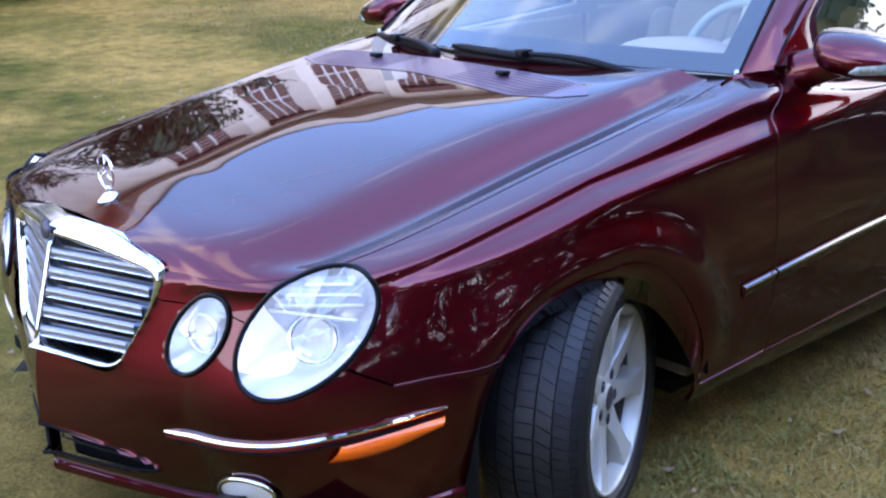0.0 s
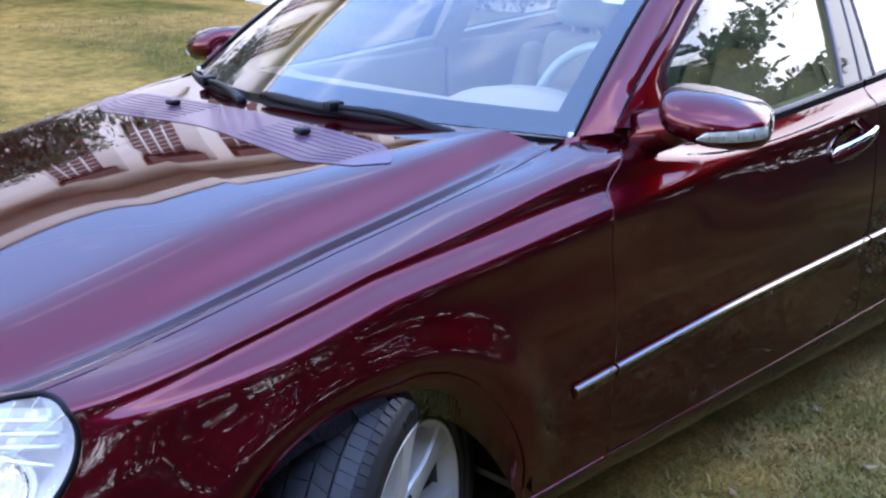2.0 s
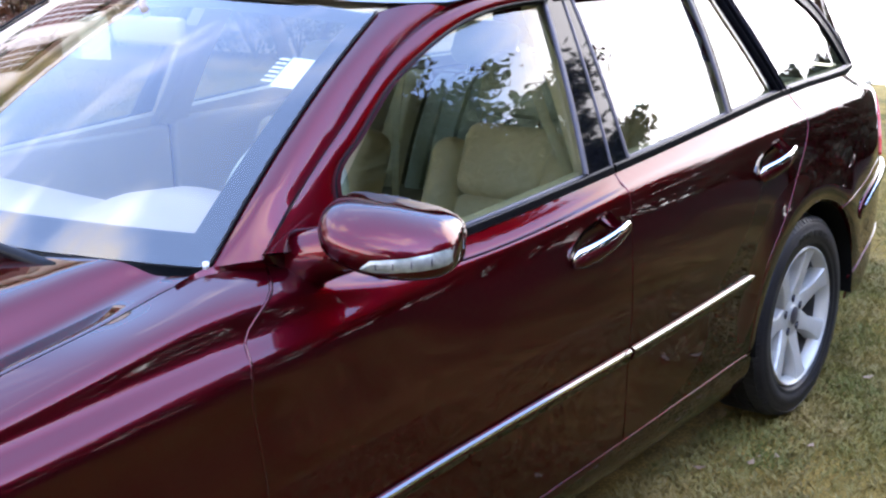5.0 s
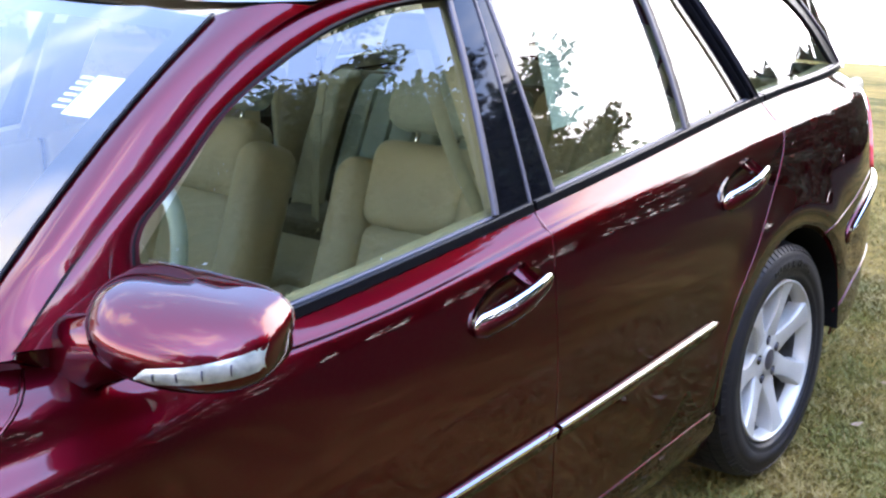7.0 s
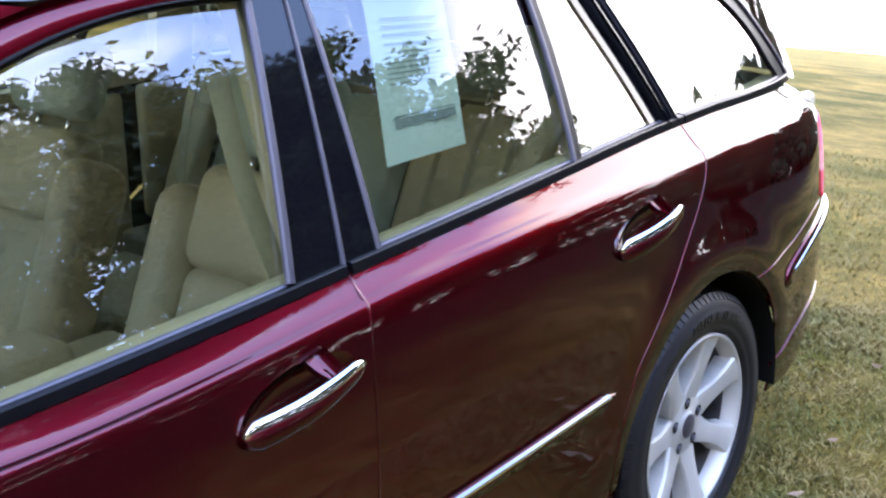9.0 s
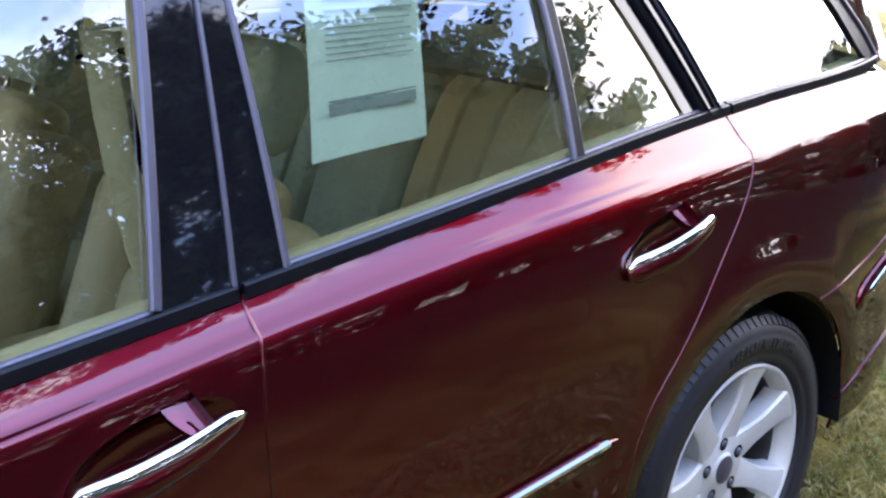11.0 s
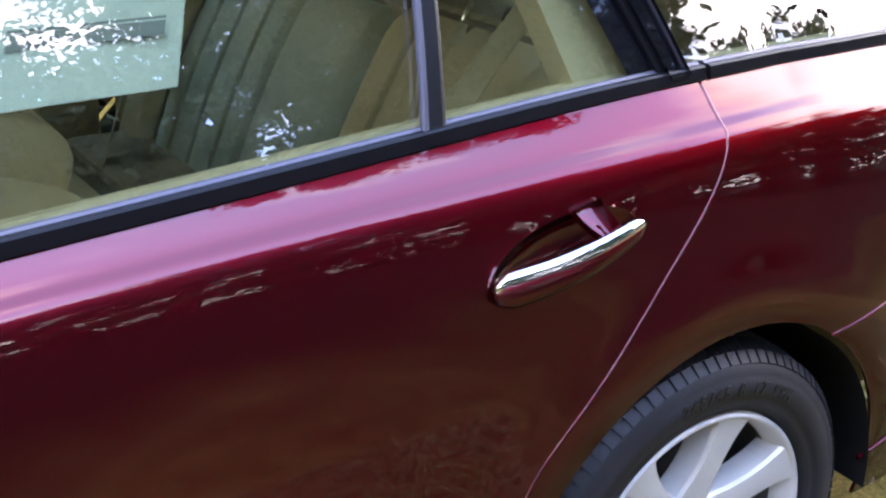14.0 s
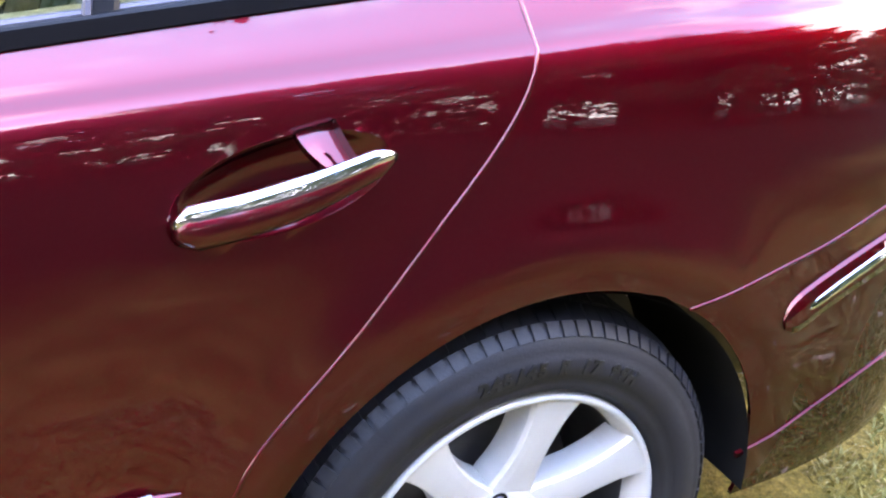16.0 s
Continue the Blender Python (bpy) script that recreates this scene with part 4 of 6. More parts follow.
x0 = lambda q: 1.19 + 0.07 * q * q + 0.19 * np.abs(q) ** 8
p, q = np.meshgrid(np.linspace(0, 1, 70), np.linspace(-1, 1, 40), indexing="ij")
xr = x0(q) + (3.66 - x0(q)) * p
P = roof_point(xr, q)
roof = sheet("roof", P, PAINT, car, 0.0, 1)
P = roof_point(xr * 0.98 + 0.05, q * 0.97, -0.03)
sheet("headlining", P[:, ::-1], LEATHER, roof, 0.0, 1, "pale beige headlining")
tail = path([(3.62, 1.308), (3.70, 1.20), (3.77, 1.09), (3.80, 1.00)], 24)
T = cab(tail[:, 0], tail[:, 1], 0.003)
t = np.linspace(-1, 1, 30)
P = np.stack([T * np.array((1, -k, 1)) + np.array((0.10 * (1 - k ** 4), 0, 0)) for k in t], 0)
tailgate = sheet("tailgate", P, PAINT, car, 0.0, 1)
u4 = np.linspace(u_at([3.72], [0.95])[0], 4.0, 24)
v4 = np.linspace(3.2, 6, 24)
for side in (1, -1):
    P = skin(u4[:, None], v4[None, :])
    sheet("tailgate_skin", P, PAINT, tailgate, 0.0, side)
    E = skin(u4, np.full(24, 6.0))
    S_ = E[:, None] * np.array((1, 1, 1)) + np.linspace(0, 1, 6)[None, :, None] * (np.array((3.75, 0, 1.02)) - E)[:, None] * np.array((1, 0.9, 1))
    sheet("tailgate_ledge", S_, PAINT, tailgate, 0.0, side)

# ---- door handles ----
def handle(name, side):
    door = PARTS[name, side]
    cx, cz = HANDLES[name]
    c, s_ = math.cos(DISH_TILT), math.sin(DISH_TILT)
    ra, th = np.linspace(0, 1.06, 12), np.linspace(0, 2 * math.pi, 49)[:-1]
    R, T = np.meshgrid(ra, th, indexing="ij")
    lx, lz = DISH_A * R * np.cos(T), DISH_B * R * np.sin(T)
    X, Z = cx + c * lx - s_ * lz, cz + s_ * lx + c * lz
    flat = np.stack([X.ravel(), Z.ravel()], 1)
    P, N = on_skin(uv(flat))
    d = np.where(R < 1, -0.030 * np.clip(1 - R ** 2.6, 0, 1) + 0.0012, 0.0012 - (R - 1) * 0.03).reshape(-1, 1)
    P = P + N * d
    if side < 0:
        P[:, 1] *= -1
    k = len(th)
    f = []
    for i in range(len(ra) - 1):
        for j in range(k):
            q = (i * k + j, (i + 1) * k + j, (i + 1) * k + (j + 1) % k, i * k + (j + 1) % k)
            f.append(q if side > 0 else q[::-1])
    link("handle_dish", P, f, PAINT, door)

    def along(pts, lifts):
        q = path([(cx + c * a - s_ * b, cz + s_ * a + c * b) for a, b in pts], 26)
        P, N = on_skin(uv(q))
        P = P + N * F(np.linspace(0, 1, len(lifts)), lifts)(np.linspace(0, 1, 26))[:, None]
        if side < 0:
            P[:, 1] *= -1
            N[:, 1] *= -1
        return P, N
    r = np.interp(np.linspace(0, 1, 26), [0, 0.08, 0.5, 0.9, 1], [0.010, 0.0195, 0.0175, 0.0125, 0.004])
    P, N = along([(-0.111, -0.014), (-0.06, -0.010), (0.0, -0.004), (0.06, 0.002), (0.102, 0.005)], [0.002, 0.022, 0.034, 0.034, 0.026])
    grip = tube("handle", P, r, PAINT, door, seg=14, up=N, squash=0.75)
    up = np.array((0, 0, 1.0))
    tube("chrome_cap", P + N * 0.002 + up * r[:, None] * 0.60, r * 0.76, CHROME, grip, "polished chrome strip", seg=12, up=N, squash=0.62)
    la, lb = np.linspace(0.016, 0.056, 12), np.linspace(0, 1, 10)
    A2, B2 = np.meshgrid(la, lb, indexing="ij")
    A3 = A2 + 0.010 * B2 ** 2 * np.where(A2 < 0.036, 1.4, 0.4)
    B3 = 0.0435 - 0.034 * B2
    q = np.stack([(cx + c * A3 - s_ * B3).ravel(), (cz + s_ * A3 + c * B3).ravel()], 1)
    P, N = on_skin(uv(q))
    P = (P + N * (-0.0025 + 0.028 * B2 ** 1.2 - 0.5 * np.abs(A2 - 0.036) ** 1.5).reshape(-1, 1)).reshape(12, 10, 3)
    sheet("lock_cover", P, PAINT, grip, 0.012, side, "painted lock cover")
    P, N = along([(-0.100, -0.012), (-0.094, -0.020), (-0.086, -0.026)], [-0.004, 0.004, 0.002])
    tube("handle_foot", P, 0.007, CHROME, grip, "chrome foot", seg=10, up=(1, 0, 0))


for side in (1, -1):
    for name in HANDLES:
        handle(name, side)


# ---- mirrors ----
def mirror(side):
    door = PARTS["front_door", side]
    fl = np.array((1, side, 1))
    c = np.array((0.868, -0.972, 1.028))
    e1, e2, e3 = np.array((0.42, -0.907, -0.02)), np.array((0.907, 0.42, 0)), np.array((0.0, 0.0, 1.0))
    nu, nv = 48, 33
    verts = []
    for i in range(nu):
        a = 2 * math.pi * i / nu
        for j in range(nv):
            b = -math.pi / 2 + math.pi * j / (nv - 1)
            sp = lambda t, k: math.copysign(abs(t) ** k, t)
            w, d, h = sp(math.cos(b), 0.52) * sp(math.cos(a), 0.58), sp(math.cos(b), 0.52) * sp(math.sin(a), 0.58), sp(math.sin(b), 0.60)
            d = min(d, 0.45)
            taper = 1 - 0.16 * max(w, 0) - 0.10 * max(-w, 0)
            verts.append((c + e1 * 0.122 * w + e2 * (0.085 * d + 0.03 * w * w + 0.050 * max(h, 0) ** 1.4) + e3 * (0.055 * h * taper - 0.016 * w)) * fl)
    f = grid_faces(nu, nv, wrap=True, flip=side < 0)
    house = link("mirror_housing", verts, f, PAINT, door)
    # foot
    P = np.array([(0.822, -0.780, 0.960), (0.820, -0.835, 0.985), (0.830, -0.885, 1.004), (0.850, -0.93, 1.018)]) * fl
    tube("mirror_foot", path(P, 16), np.interp(np.linspace(0, 1, 16), [0, 0.45, 1], [0.066, 0.050, 0.042]), PAINT, house, seg=20, up=(1, 0, 0), squash=0.62)
    # lamp in the lower front edge
    shell = BVHTree.FromPolygons([Vector(v * fl) for v in verts], f)
    def front(w, h):
        out = []
        for ww, hh in zip(w, h):
            q = Vector(c + e1 * 0.118 * ww + e3 * (hh - 0.016 * ww))
            hit = shell.ray_cast(q - Vector(e2) * 0.3, Vector(e2))[0]
            out.append(np.array(hit if hit is not None else q))
        return np.array(out)
    t = np.linspace(-0.20, 1.0, 30)
    lo, hi = np.interp(t, [-0.20, 0.0, 1.0], [-0.037, -0.036, -0.012]), np.interp(t, [-0.20, -0.04, 1.0], [-0.033, -0.015, 0.015])
    rows = [front(t, lo + (hi - lo) * k) for k in (0.0, 0.25, 0.5, 0.75, 1.0)]
    G = np.stack([r_ - e2 * d for r_, d in zip(rows, (0.0005, 0.003, 0.0038, 0.003, 0.0005))], 1) * fl
    lamp = sheet("turn_lamp", G if side > 0 else G[:, ::-1], TURN, house, 0.0, 1, "clear turn signal lens")
    for k in (6, 12, 18, 24):
        tube("lamp_rib", G[k, 1:4] - e2 * fl * 0.001, 0.0012, CHROME_SATIN, lamp, seg=6, up=(1, 0, 0))
    # glass facing back
    verts = [((c + e2 * 0.052 + e1 * 0.100 * math.cos(a) + e3 * (0.044 * math.sin(a) - 0.004)) * fl) for a in np.linspace(0, 2 * math.pi, 33)[:-1]]
    link("mirror_glass", verts, [tuple(range(32))], CHROME, house, smooth=False)


for side in (1, -1):
    mirror(side)


# ---- wheels ----
def wheel(at, steer, turn, words):
    m = Matrix.Translation(at) @ Euler((0, 0, radians(steer))).to_matrix().to_4x4() @ Euler((radians(90), 0, 0)).to_matrix().to_4x4()
    w = new("wheel")
    w.parent = car
    w.matrix_basis = m
    tyre = [(0.226, -0.10), (0.232, -0.112), (0.262, -0.121), (0.290, -0.119), (0.306, -0.110), (0.314, -0.100), (0.3185, -0.085), (0.320, -0.06), (0.3205, 0.0),
            (0.320, 0.06), (0.3185, 0.085), (0.314, 0.100), (0.306, 0.110), (0.290, 0.119), (0.283, 0.1195), (0.281, 0.1215), (0.255, 0.1215), (0.253, 0.1195), (0.242, 0.117), (0.236, 0.118), (0.232, 0.112), (0.224, 0.098)]
    ty = lathe("tyre", tyre, RUBBER, w, seg=120, flip=True)
    # tread blocks, five rings
    verts, faces = [], []
    for ring, (y0, y1, r0, r1, n, skew) in enumerate(((-0.098, -0.066, 0.3165, 0.3255, 84, 0.020), (-0.060, -0.026, 0.326, 0.327, 60, 0.045), (-0.020, 0.020, 0.3272, 0.3272, 60, 0.0),
                                                      (0.026, 0.060, 0.327, 0.326, 60, 0.045), (0.066, 0.098, 0.3255, 0.3165, 84, 0.020))):
        for i in range(n):
            a0, a1 = 2 * math.pi * (i + 0.04) / n, 2 * math.pi * (i + 0.96) / n
            cut = max(1, round(120 / n))
            for c_ in range(cut):
                c0, c1 = a0 + (a1 - a0) * c_ / cut, a0 + (a1 - a0) * (c_ + 1) / cut
                b = len(verts)
                for dr in (0.0, -0.012):
                    for a, y, r, s_ in ((c0, y0, r0, 0), (c1, y0, r0, 0), (c1, y1, r1, skew), (c0, y1, r1, skew)):
                        verts.append(((r + dr) * math.cos(a + s_), (r + dr) * math.sin(a + s_), y))
                faces += [(b, b + 1, b + 2, b + 3), (b, b + 4, b + 5, b + 1), (b + 2, b + 6, b + 7, b + 3)]
                if c_ == 0:
                    faces.append((b + 3, b + 7, b + 4, b))
                if c_ == cut - 1:
                    faces.append((b + 1, b + 5, b + 6, b + 2))
    # shoulder lugs
    for i in range(92):
        a0, a1 = 2 * math.pi * (i + 0.12) / 92, 2 * math.pi * (i + 0.88) / 92
        b = len(verts)
        for dr in (0.0015, -0.006):
            for a, r, y in ((a0, 0.3175, 0.0985), (a1, 0.3175, 0.0985), (a1, 0.3035, 0.1125), (a0, 0.3035, 0.1125)):
                verts.append(((r + dr) * math.cos(a), (r + dr) * math.sin(a), y + dr))
        faces += [(b, b + 1, b + 2, b + 3), (b, b + 4, b + 5, b + 1), (b + 1, b + 5, b + 6, b + 2), (b + 2, b + 6, b + 7, b + 3), (b + 3, b + 7, b + 4, b)]
    bm = bmesh.new()
    me = bpy.data.meshes.new("t")
    me.from_pydata(verts, [], faces)
    bm.from_mesh(me)
    part("tread", bm, RUBBER, ty)
    rim = lathe("rim", [(0.224, 0.098), (0.2235, 0.110), (0.219, 0.1125), (0.2145, 0.110), (0.212, 0.100), (0.207, 0.088), (0.205, 0.070)], ALLOY, w, seg=120, flip=True)
    # barrel split from the alloy lip and coloured dark to keep spoke gaps dark
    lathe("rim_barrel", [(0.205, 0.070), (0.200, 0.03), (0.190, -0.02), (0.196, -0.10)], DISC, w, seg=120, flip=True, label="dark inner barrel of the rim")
    lathe("brake_disc", [(0.0, 0.005), (0.155, 0.005), (0.155, -0.02), (0.0, -0.02)], DISC, w, seg=64)
    lathe("wheel_back", [(0.0, -0.06), (0.2, -0.06)], DARK, w, seg=32)
    # spokes
    ns = 14
    rr = np.linspace(0.045, 0.2175, ns)
    half = np.interp(rr, [0.045, 0.075, 0.105, 0.14, 0.175, 0.2, 0.2175], [0.030, 0.0335, 0.0260, 0.0240, 0.0265, 0.0320, 0.0385])
    zz = np.interp(rr, [0.045, 0.08, 0.13, 0.19, 0.2175], [0.078, 0.083, 0.093, 0.102, 0.1075])
    prof = [(-1.12, -0.045), (-1.0, -0.007), (-0.90, -0.0005), (-0.5, 0.001), (0.0, 0.0015), (0.5, 0.001), (0.90, -0.0005), (1.0, -0.007), (1.12, -0.045)]
    for k in range(7):
        a = radians(turn) + 2 * math.pi * k / 7
        ca, sa = math.cos(a), math.sin(a)
        verts = []
        for r, h, z in zip(rr, half, zz):
            for t, dz in prof:
                y = t * h
                x = math.sqrt(max(r * r - y * y, 0)) if r > 0.15 else r
                verts.append((x * ca - y * sa, x * sa + y * ca, z + dz))
        link("spoke", verts, grid_faces(ns, len(prof), flip=False), ALLOY, w, smooth=False)
    lathe("hub", [(0.0, 0.088), (0.030, 0.088), (0.033, 0.084), (0.036, 0.0815), (0.066, 0.0825), (0.076, 0.078), (0.080, 0.04)][::-1], ALLOY, w, seg=64)
    lathe("hub_cap", [(0.0, 0.0915), (0.024, 0.0905), (0.029, 0.088)][::-1], CHROME_SATIN, w, seg=40)
    for k in range(5):
        a = radians(turn + 18) + 2 * math.pi * k / 5
        mm = Matrix.Translation((0.056 * math.cos(a), 0.056 * math.sin(a), 0.0))
        # flat dark disc on the hub, painting the shade of a bolt hole
        lathe("bolt_shade_disc", [(0.0, 0.0828), (0.0125, 0.0828), (0.0135, 0.0836)][::-1], DARK, w, mm, 20)
        lathe("wheel_bolt", [(0.0, 0.087), (0.007, 0.087), (0.0085, 0.083)][::-1], CHROME_SATIN, w, mm, 12)
    if words:
        text = "245/45 R 17 99H"
        for i, ch in enumerate(text):
            if ch == " ":
                continue
            cu = bpy.data.curves.new("tyre_letter", "FONT")
            cu.body, cu.size, cu.extrude, cu.align_x, cu.offset = ch, 0.0250, 0.0010, "CENTER", 0.0011
            cu.materials.append(LETTER)
            ob = new("tyre_letter", cu)
            ob.parent = ty
            a = radians(104 - i * 3.35)
            ob.matrix_basis = Matrix.Translation((0.2605 * math.cos(a), 0.2605 * math.sin(a), 0.1222)) @ Euler((0, 0, a - math.pi / 2)).to_matrix().to_4x4()
    return w


for y in (-0.778, 0.778):
    l = y < 0
    wheel((WB, y, WHEEL_Z), 0 if l else 180, 75, l)
    wheel((0.0, y - (0.015 if l else 0.0), WHEEL_Z), 24 if l else 204, 40, l)
    for cx, cz in ((0.0, 0.315), (2.862, WHEEL_Z)):
        th = np.radians(np.linspace(-2 if cx else -3, 184 if cx else 190, 40))
        prof = [(0.10, 0.42), (0.34, 0.42), (0.366, 0.62), (0.368, 0.85), (0.366, 0.905)]
        wide = lambda a: ((abs(math.cos(a)) / 1.11) ** 2.6 + (abs(math.sin(a)) / 0.97) ** 2.6) ** (-1 / 2.6) if cx == 0.0 and math.cos(a) < 0 else 1.0
        V = [(cx + r * wide(a) * math.cos(a), (-yy if l else yy), cz + r * wide(a) * math.sin(a)) for a in th for r, yy in prof]
        link("wheel_well", V, grid_faces(40, 5, flip=not l), DARK, car)

# ---- underbody and lining ----
bm = bmesh.new()
box(bm, (-0.72, -0.80, 0.20), (-0.42, 0.80, 0.235))
box(bm, (-0.42, -0.42, 0.20), (0.38, 0.42, 0.235))
box(bm, (0.37, -0.79, 0.205), (2.49, 0.79, 0.24))
box(bm, (2.49, -0.42, 0.20), (3.23, 0.42, 0.235))
box(bm, (3.22, -0.55, 0.22), (3.70, 0.55, 0.25))
box(bm, (0.37, -0.70, 0.24), (0.40, 0.70, 0.86))
part("underbody", bm, DARK, car)
cabin = tagged(new("cabin"), "")
cabin.parent = car
bm = bmesh.new()
box(bm, (0.42, -0.80, 0.24), (2.5, 0.80, 0.30))
box(bm, (2.42, -0.66, 0.30), (3.72, 0.66, 0.62), 0.02)
part("floor_carpet", bm, CARPET, cabin)
bm = bmesh.new()
box(bm, (3.50, -0.72, 0.60), (3.54, 0.72, 0.985), 0.015, 2)
part("tailgate_lining", bm, LEATHER, cabin)


def seat(at, w, mat, head, back_h=0.60, depth=0.50, lean=22):
    """A car seat: cushion, backrest with bolsters, headrest on two rods."""
    s = new("seat")
    s.parent = car
    s.matrix_basis = Matrix.Translation(at)
    bm = bmesh.new()
    box(bm, (0, -w * 0.30, 0.0), (depth, w * 0.30, 0.13), 0.045, 4)
    box(bm, (0.01, -w / 2, 0.01), (depth - 0.02, -w * 0.28, 0.16), 0.05, 4)
    box(bm, (0.01, w * 0.28, 0.01), (depth - 0.02, w / 2, 0.16), 0.05, 4)
    part("cushion", bm, mat, s, smooth=True)
    m = Matrix.Translation((depth - 0.03, 0, 0.10)) @ Euler((0, radians(lean), 0)).to_matrix().to_4x4()
    bm = bmesh.new()
    box(bm, (0.0, -w * 0.29, 0.0), (0.11, w * 0.29, back_h * 0.62), 0.04, 4, m)
    box(bm, (-0.012, -w * 0.31, back_h * 0.60), (0.11, w * 0.31, back_h), 0.045, 4, m)
    box(bm, (-0.035, -w / 2, 0.02), (0.13, -w * 0.27, back_h * 0.90), 0.055, 4, m)
    box(bm, (-0.035, w * 0.27, 0.02), (0.13, w / 2, back_h * 0.90), 0.055, 4, m)
    part("backrest", bm, mat, s, smooth=True)
    bm = bmesh.new()
    box(bm, (-0.015, -0.14, back_h + 0.025), (0.09, 0.14, back_h + 0.205), 0.045, 4, m)
    h = part("headrest", bm, head, s, smooth=True)
    for y in (-0.06, 0.06):
        tube("headrest_rod", [m @ Vector((0.045, y, back_h - 0.03)), m @ Vector((0.045, y, back_h + 0.06))], 0.006, CHROME, h, seg=8, up=(1, 0, 0))
    return s


seat((1.36, -0.37, 0.42), 0.50, LEATHER, GREENGREY, 0.53)
seat((1.36, 0.37, 0.42), 0.50, LEATHER, GREENGREY, 0.53)


def rear_bench():
    """Rear bench: cushion, and a backrest whose inserts are sewn into upright pipes between smooth bolsters."""
    s = new("rear_bench")
    s.parent = car
    s.matrix_basis = Matrix.Translation((2.10, 0, 0.42))
    bm = bmesh.new()
    for y0, y1 in ((-0.68, -0.01), (0.01, 0.68)):
        box(bm, (0.0, y0, 0.0), (0.50, y1, 0.14), 0.05, 4)
    part("cushion", bm, LEATHER, s, smooth=True)
    m = np.array(Matrix.Translation((0.45, 0, 0.10)) @ Euler((0, radians(25), 0)).to_matrix().to_4x4())
    def slab(name, y0, y1, top, front, mat, n, groove=0.0, parent=s):
        ys, hs = np.linspace(y0, y1, n), np.linspace(0, 1, 22)
        G = []
        for y in ys:
            e = min(y - y0, y1 - y)
            edge = -0.035 * max(1 - e / 0.035, 0) ** 2
            seam = -groove * max(1 - abs(((y - y0) / 0.1025 + 0.5) % 1 - 0.5) / 0.10, 0) if groove else 0.0
            G.append([(-(front + edge + seam + 0.022 * math.sin(math.pi * h)) + 0.10 * max(h - 0.86, 0) ** 2 * 50 * 0.5, y, top * h) for h in hs])
        P = np.array(G) @ m[:3, :3].T + m[:3, 3]
        return sheet(name, P[::-1], mat, parent, 0.06, 1)
    for s_ in (-1, 1):
        a, b = sorted((s_ * 0.14, s_ * 0.55))
        # far insert grey-green, near one beige: the fall of light put into colour
        slab("seat_insert", a, b, 0.58, 0.0, GREENGREY if s_ > 0 else LEATHER, 121, 0.016)
        a, b = sorted((s_ * 0.55, s_ * 0.69))
        slab("bolster", a, b, 0.56, 0.030, LEATHER, 20)
        bm = bmesh.new()
        box(bm, (-0.02, s_ * 0.36 - 0.13, 0.60), (0.075, s_ * 0.36 + 0.13, 0.76), 0.04, 4, Matrix(m.tolist()))
        h = part("headrest", bm, GREENGREY, s, smooth=True)
        for y in (-0.05, 0.05):
            tube("headrest_rod", [Vector(m[:3, :3] @ np.array((0.03, s_ * 0.36 + y, z)) + m[:3, 3]) for z in (0.52, 0.64)], 0.006, CHROME, h, seg=8, up=(1, 0, 0))
    slab("armrest", -0.14, 0.14, 0.56, 0.012, GREENGREY, 40)
    bm = bmesh.new()
    box(bm, (0.02, -0.68, 0.0), (0.10, 0.68, 0.57), 0.02, 2, Matrix(m.tolist()))
    part("seat_back", bm, CARPET, s)


rear_bench()
bm = bmesh.new()
box(bm, (1.15, -0.10, 0.30), (2.0, 0.10, 0.60), 0.03, 3)
console = part("centre_console", bm, LEATHER, cabin, smooth=True)
bm = bmesh.new()
box(bm, (1.45, -0.085, 0.585), (1.80, 0.085, 0.665), 0.025, 3)
part("armrest", bm, LEATHER, console, smooth=True)
bm = bmesh.new()
box(bm, (1.20, -0.07, 0.598), (1.42, 0.07, 0.612), 0.004)
part("wood_panel", bm, WOOD, console, "glossy dark wood panel")
# dashboard with a hooded binnacle
n = 30
yy = np.linspace(-0.74, 0.74, n)
prof = [(0.52, 0.955), (0.64, 0.972), (0.82, 0.975), (0.93, 0.965), (0.985, 0.925), (0.99, 0.82), (0.94, 0.62), (0.90, 0.42)]
V = []
for y in yy:
    hump = math.exp(-((y + 0.37) / 0.17) ** 4)
    for i, (x, z) in enumerate(prof):
        V.append((x + 0.17 * (y / 0.74) ** 2 * (1 if i < 3 else 0.15) + 0.05 * hump * (i in (3, 4)), y, z + 0.055 * hump * (i in (2, 3)) + 0.03 * hump * (i == 4) - 0.02 * abs(y) ** 2))
link("dashboard", V, grid_faces(n, len(prof), flip=False), DASH, cabin)
sw = new("steering_wheel")
sw.parent = car
sw.matrix_basis = Matrix.Translation((1.17, -0.37, 0.925)) @ Euler((0, radians(-66), 0)).to_matrix().to_4x4()
tube("wheel_rim", [(0.185 * math.cos(a), 0.185 * math.sin(a), 0) for a in np.linspace(0, 2 * math.pi, 49)], 0.015, GREENGREY, sw, seg=10, caps=False)
lathe("wheel_boss", [(0.0, 0.03), (0.06, 0.025), (0.08, 0.0), (0.06, -0.04)][::-1], LEATHER, sw, seg=24)
for a in (0, 120, 240):
    c, s_ = math.cos(radians(a)), math.sin(radians(a))
    tube("wheel_spoke", [(0.06 * c, 0.06 * s_, 0), (0.185 * c, 0.185 * s_, 0)], 0.018, LEATHER, sw, seg=8, squash=0.5)
tube("steering_column", [(0, 0, -0.03), (0, 0, -0.22)], 0.035, DASH, sw, seg=16, up=(1, 0, 0))
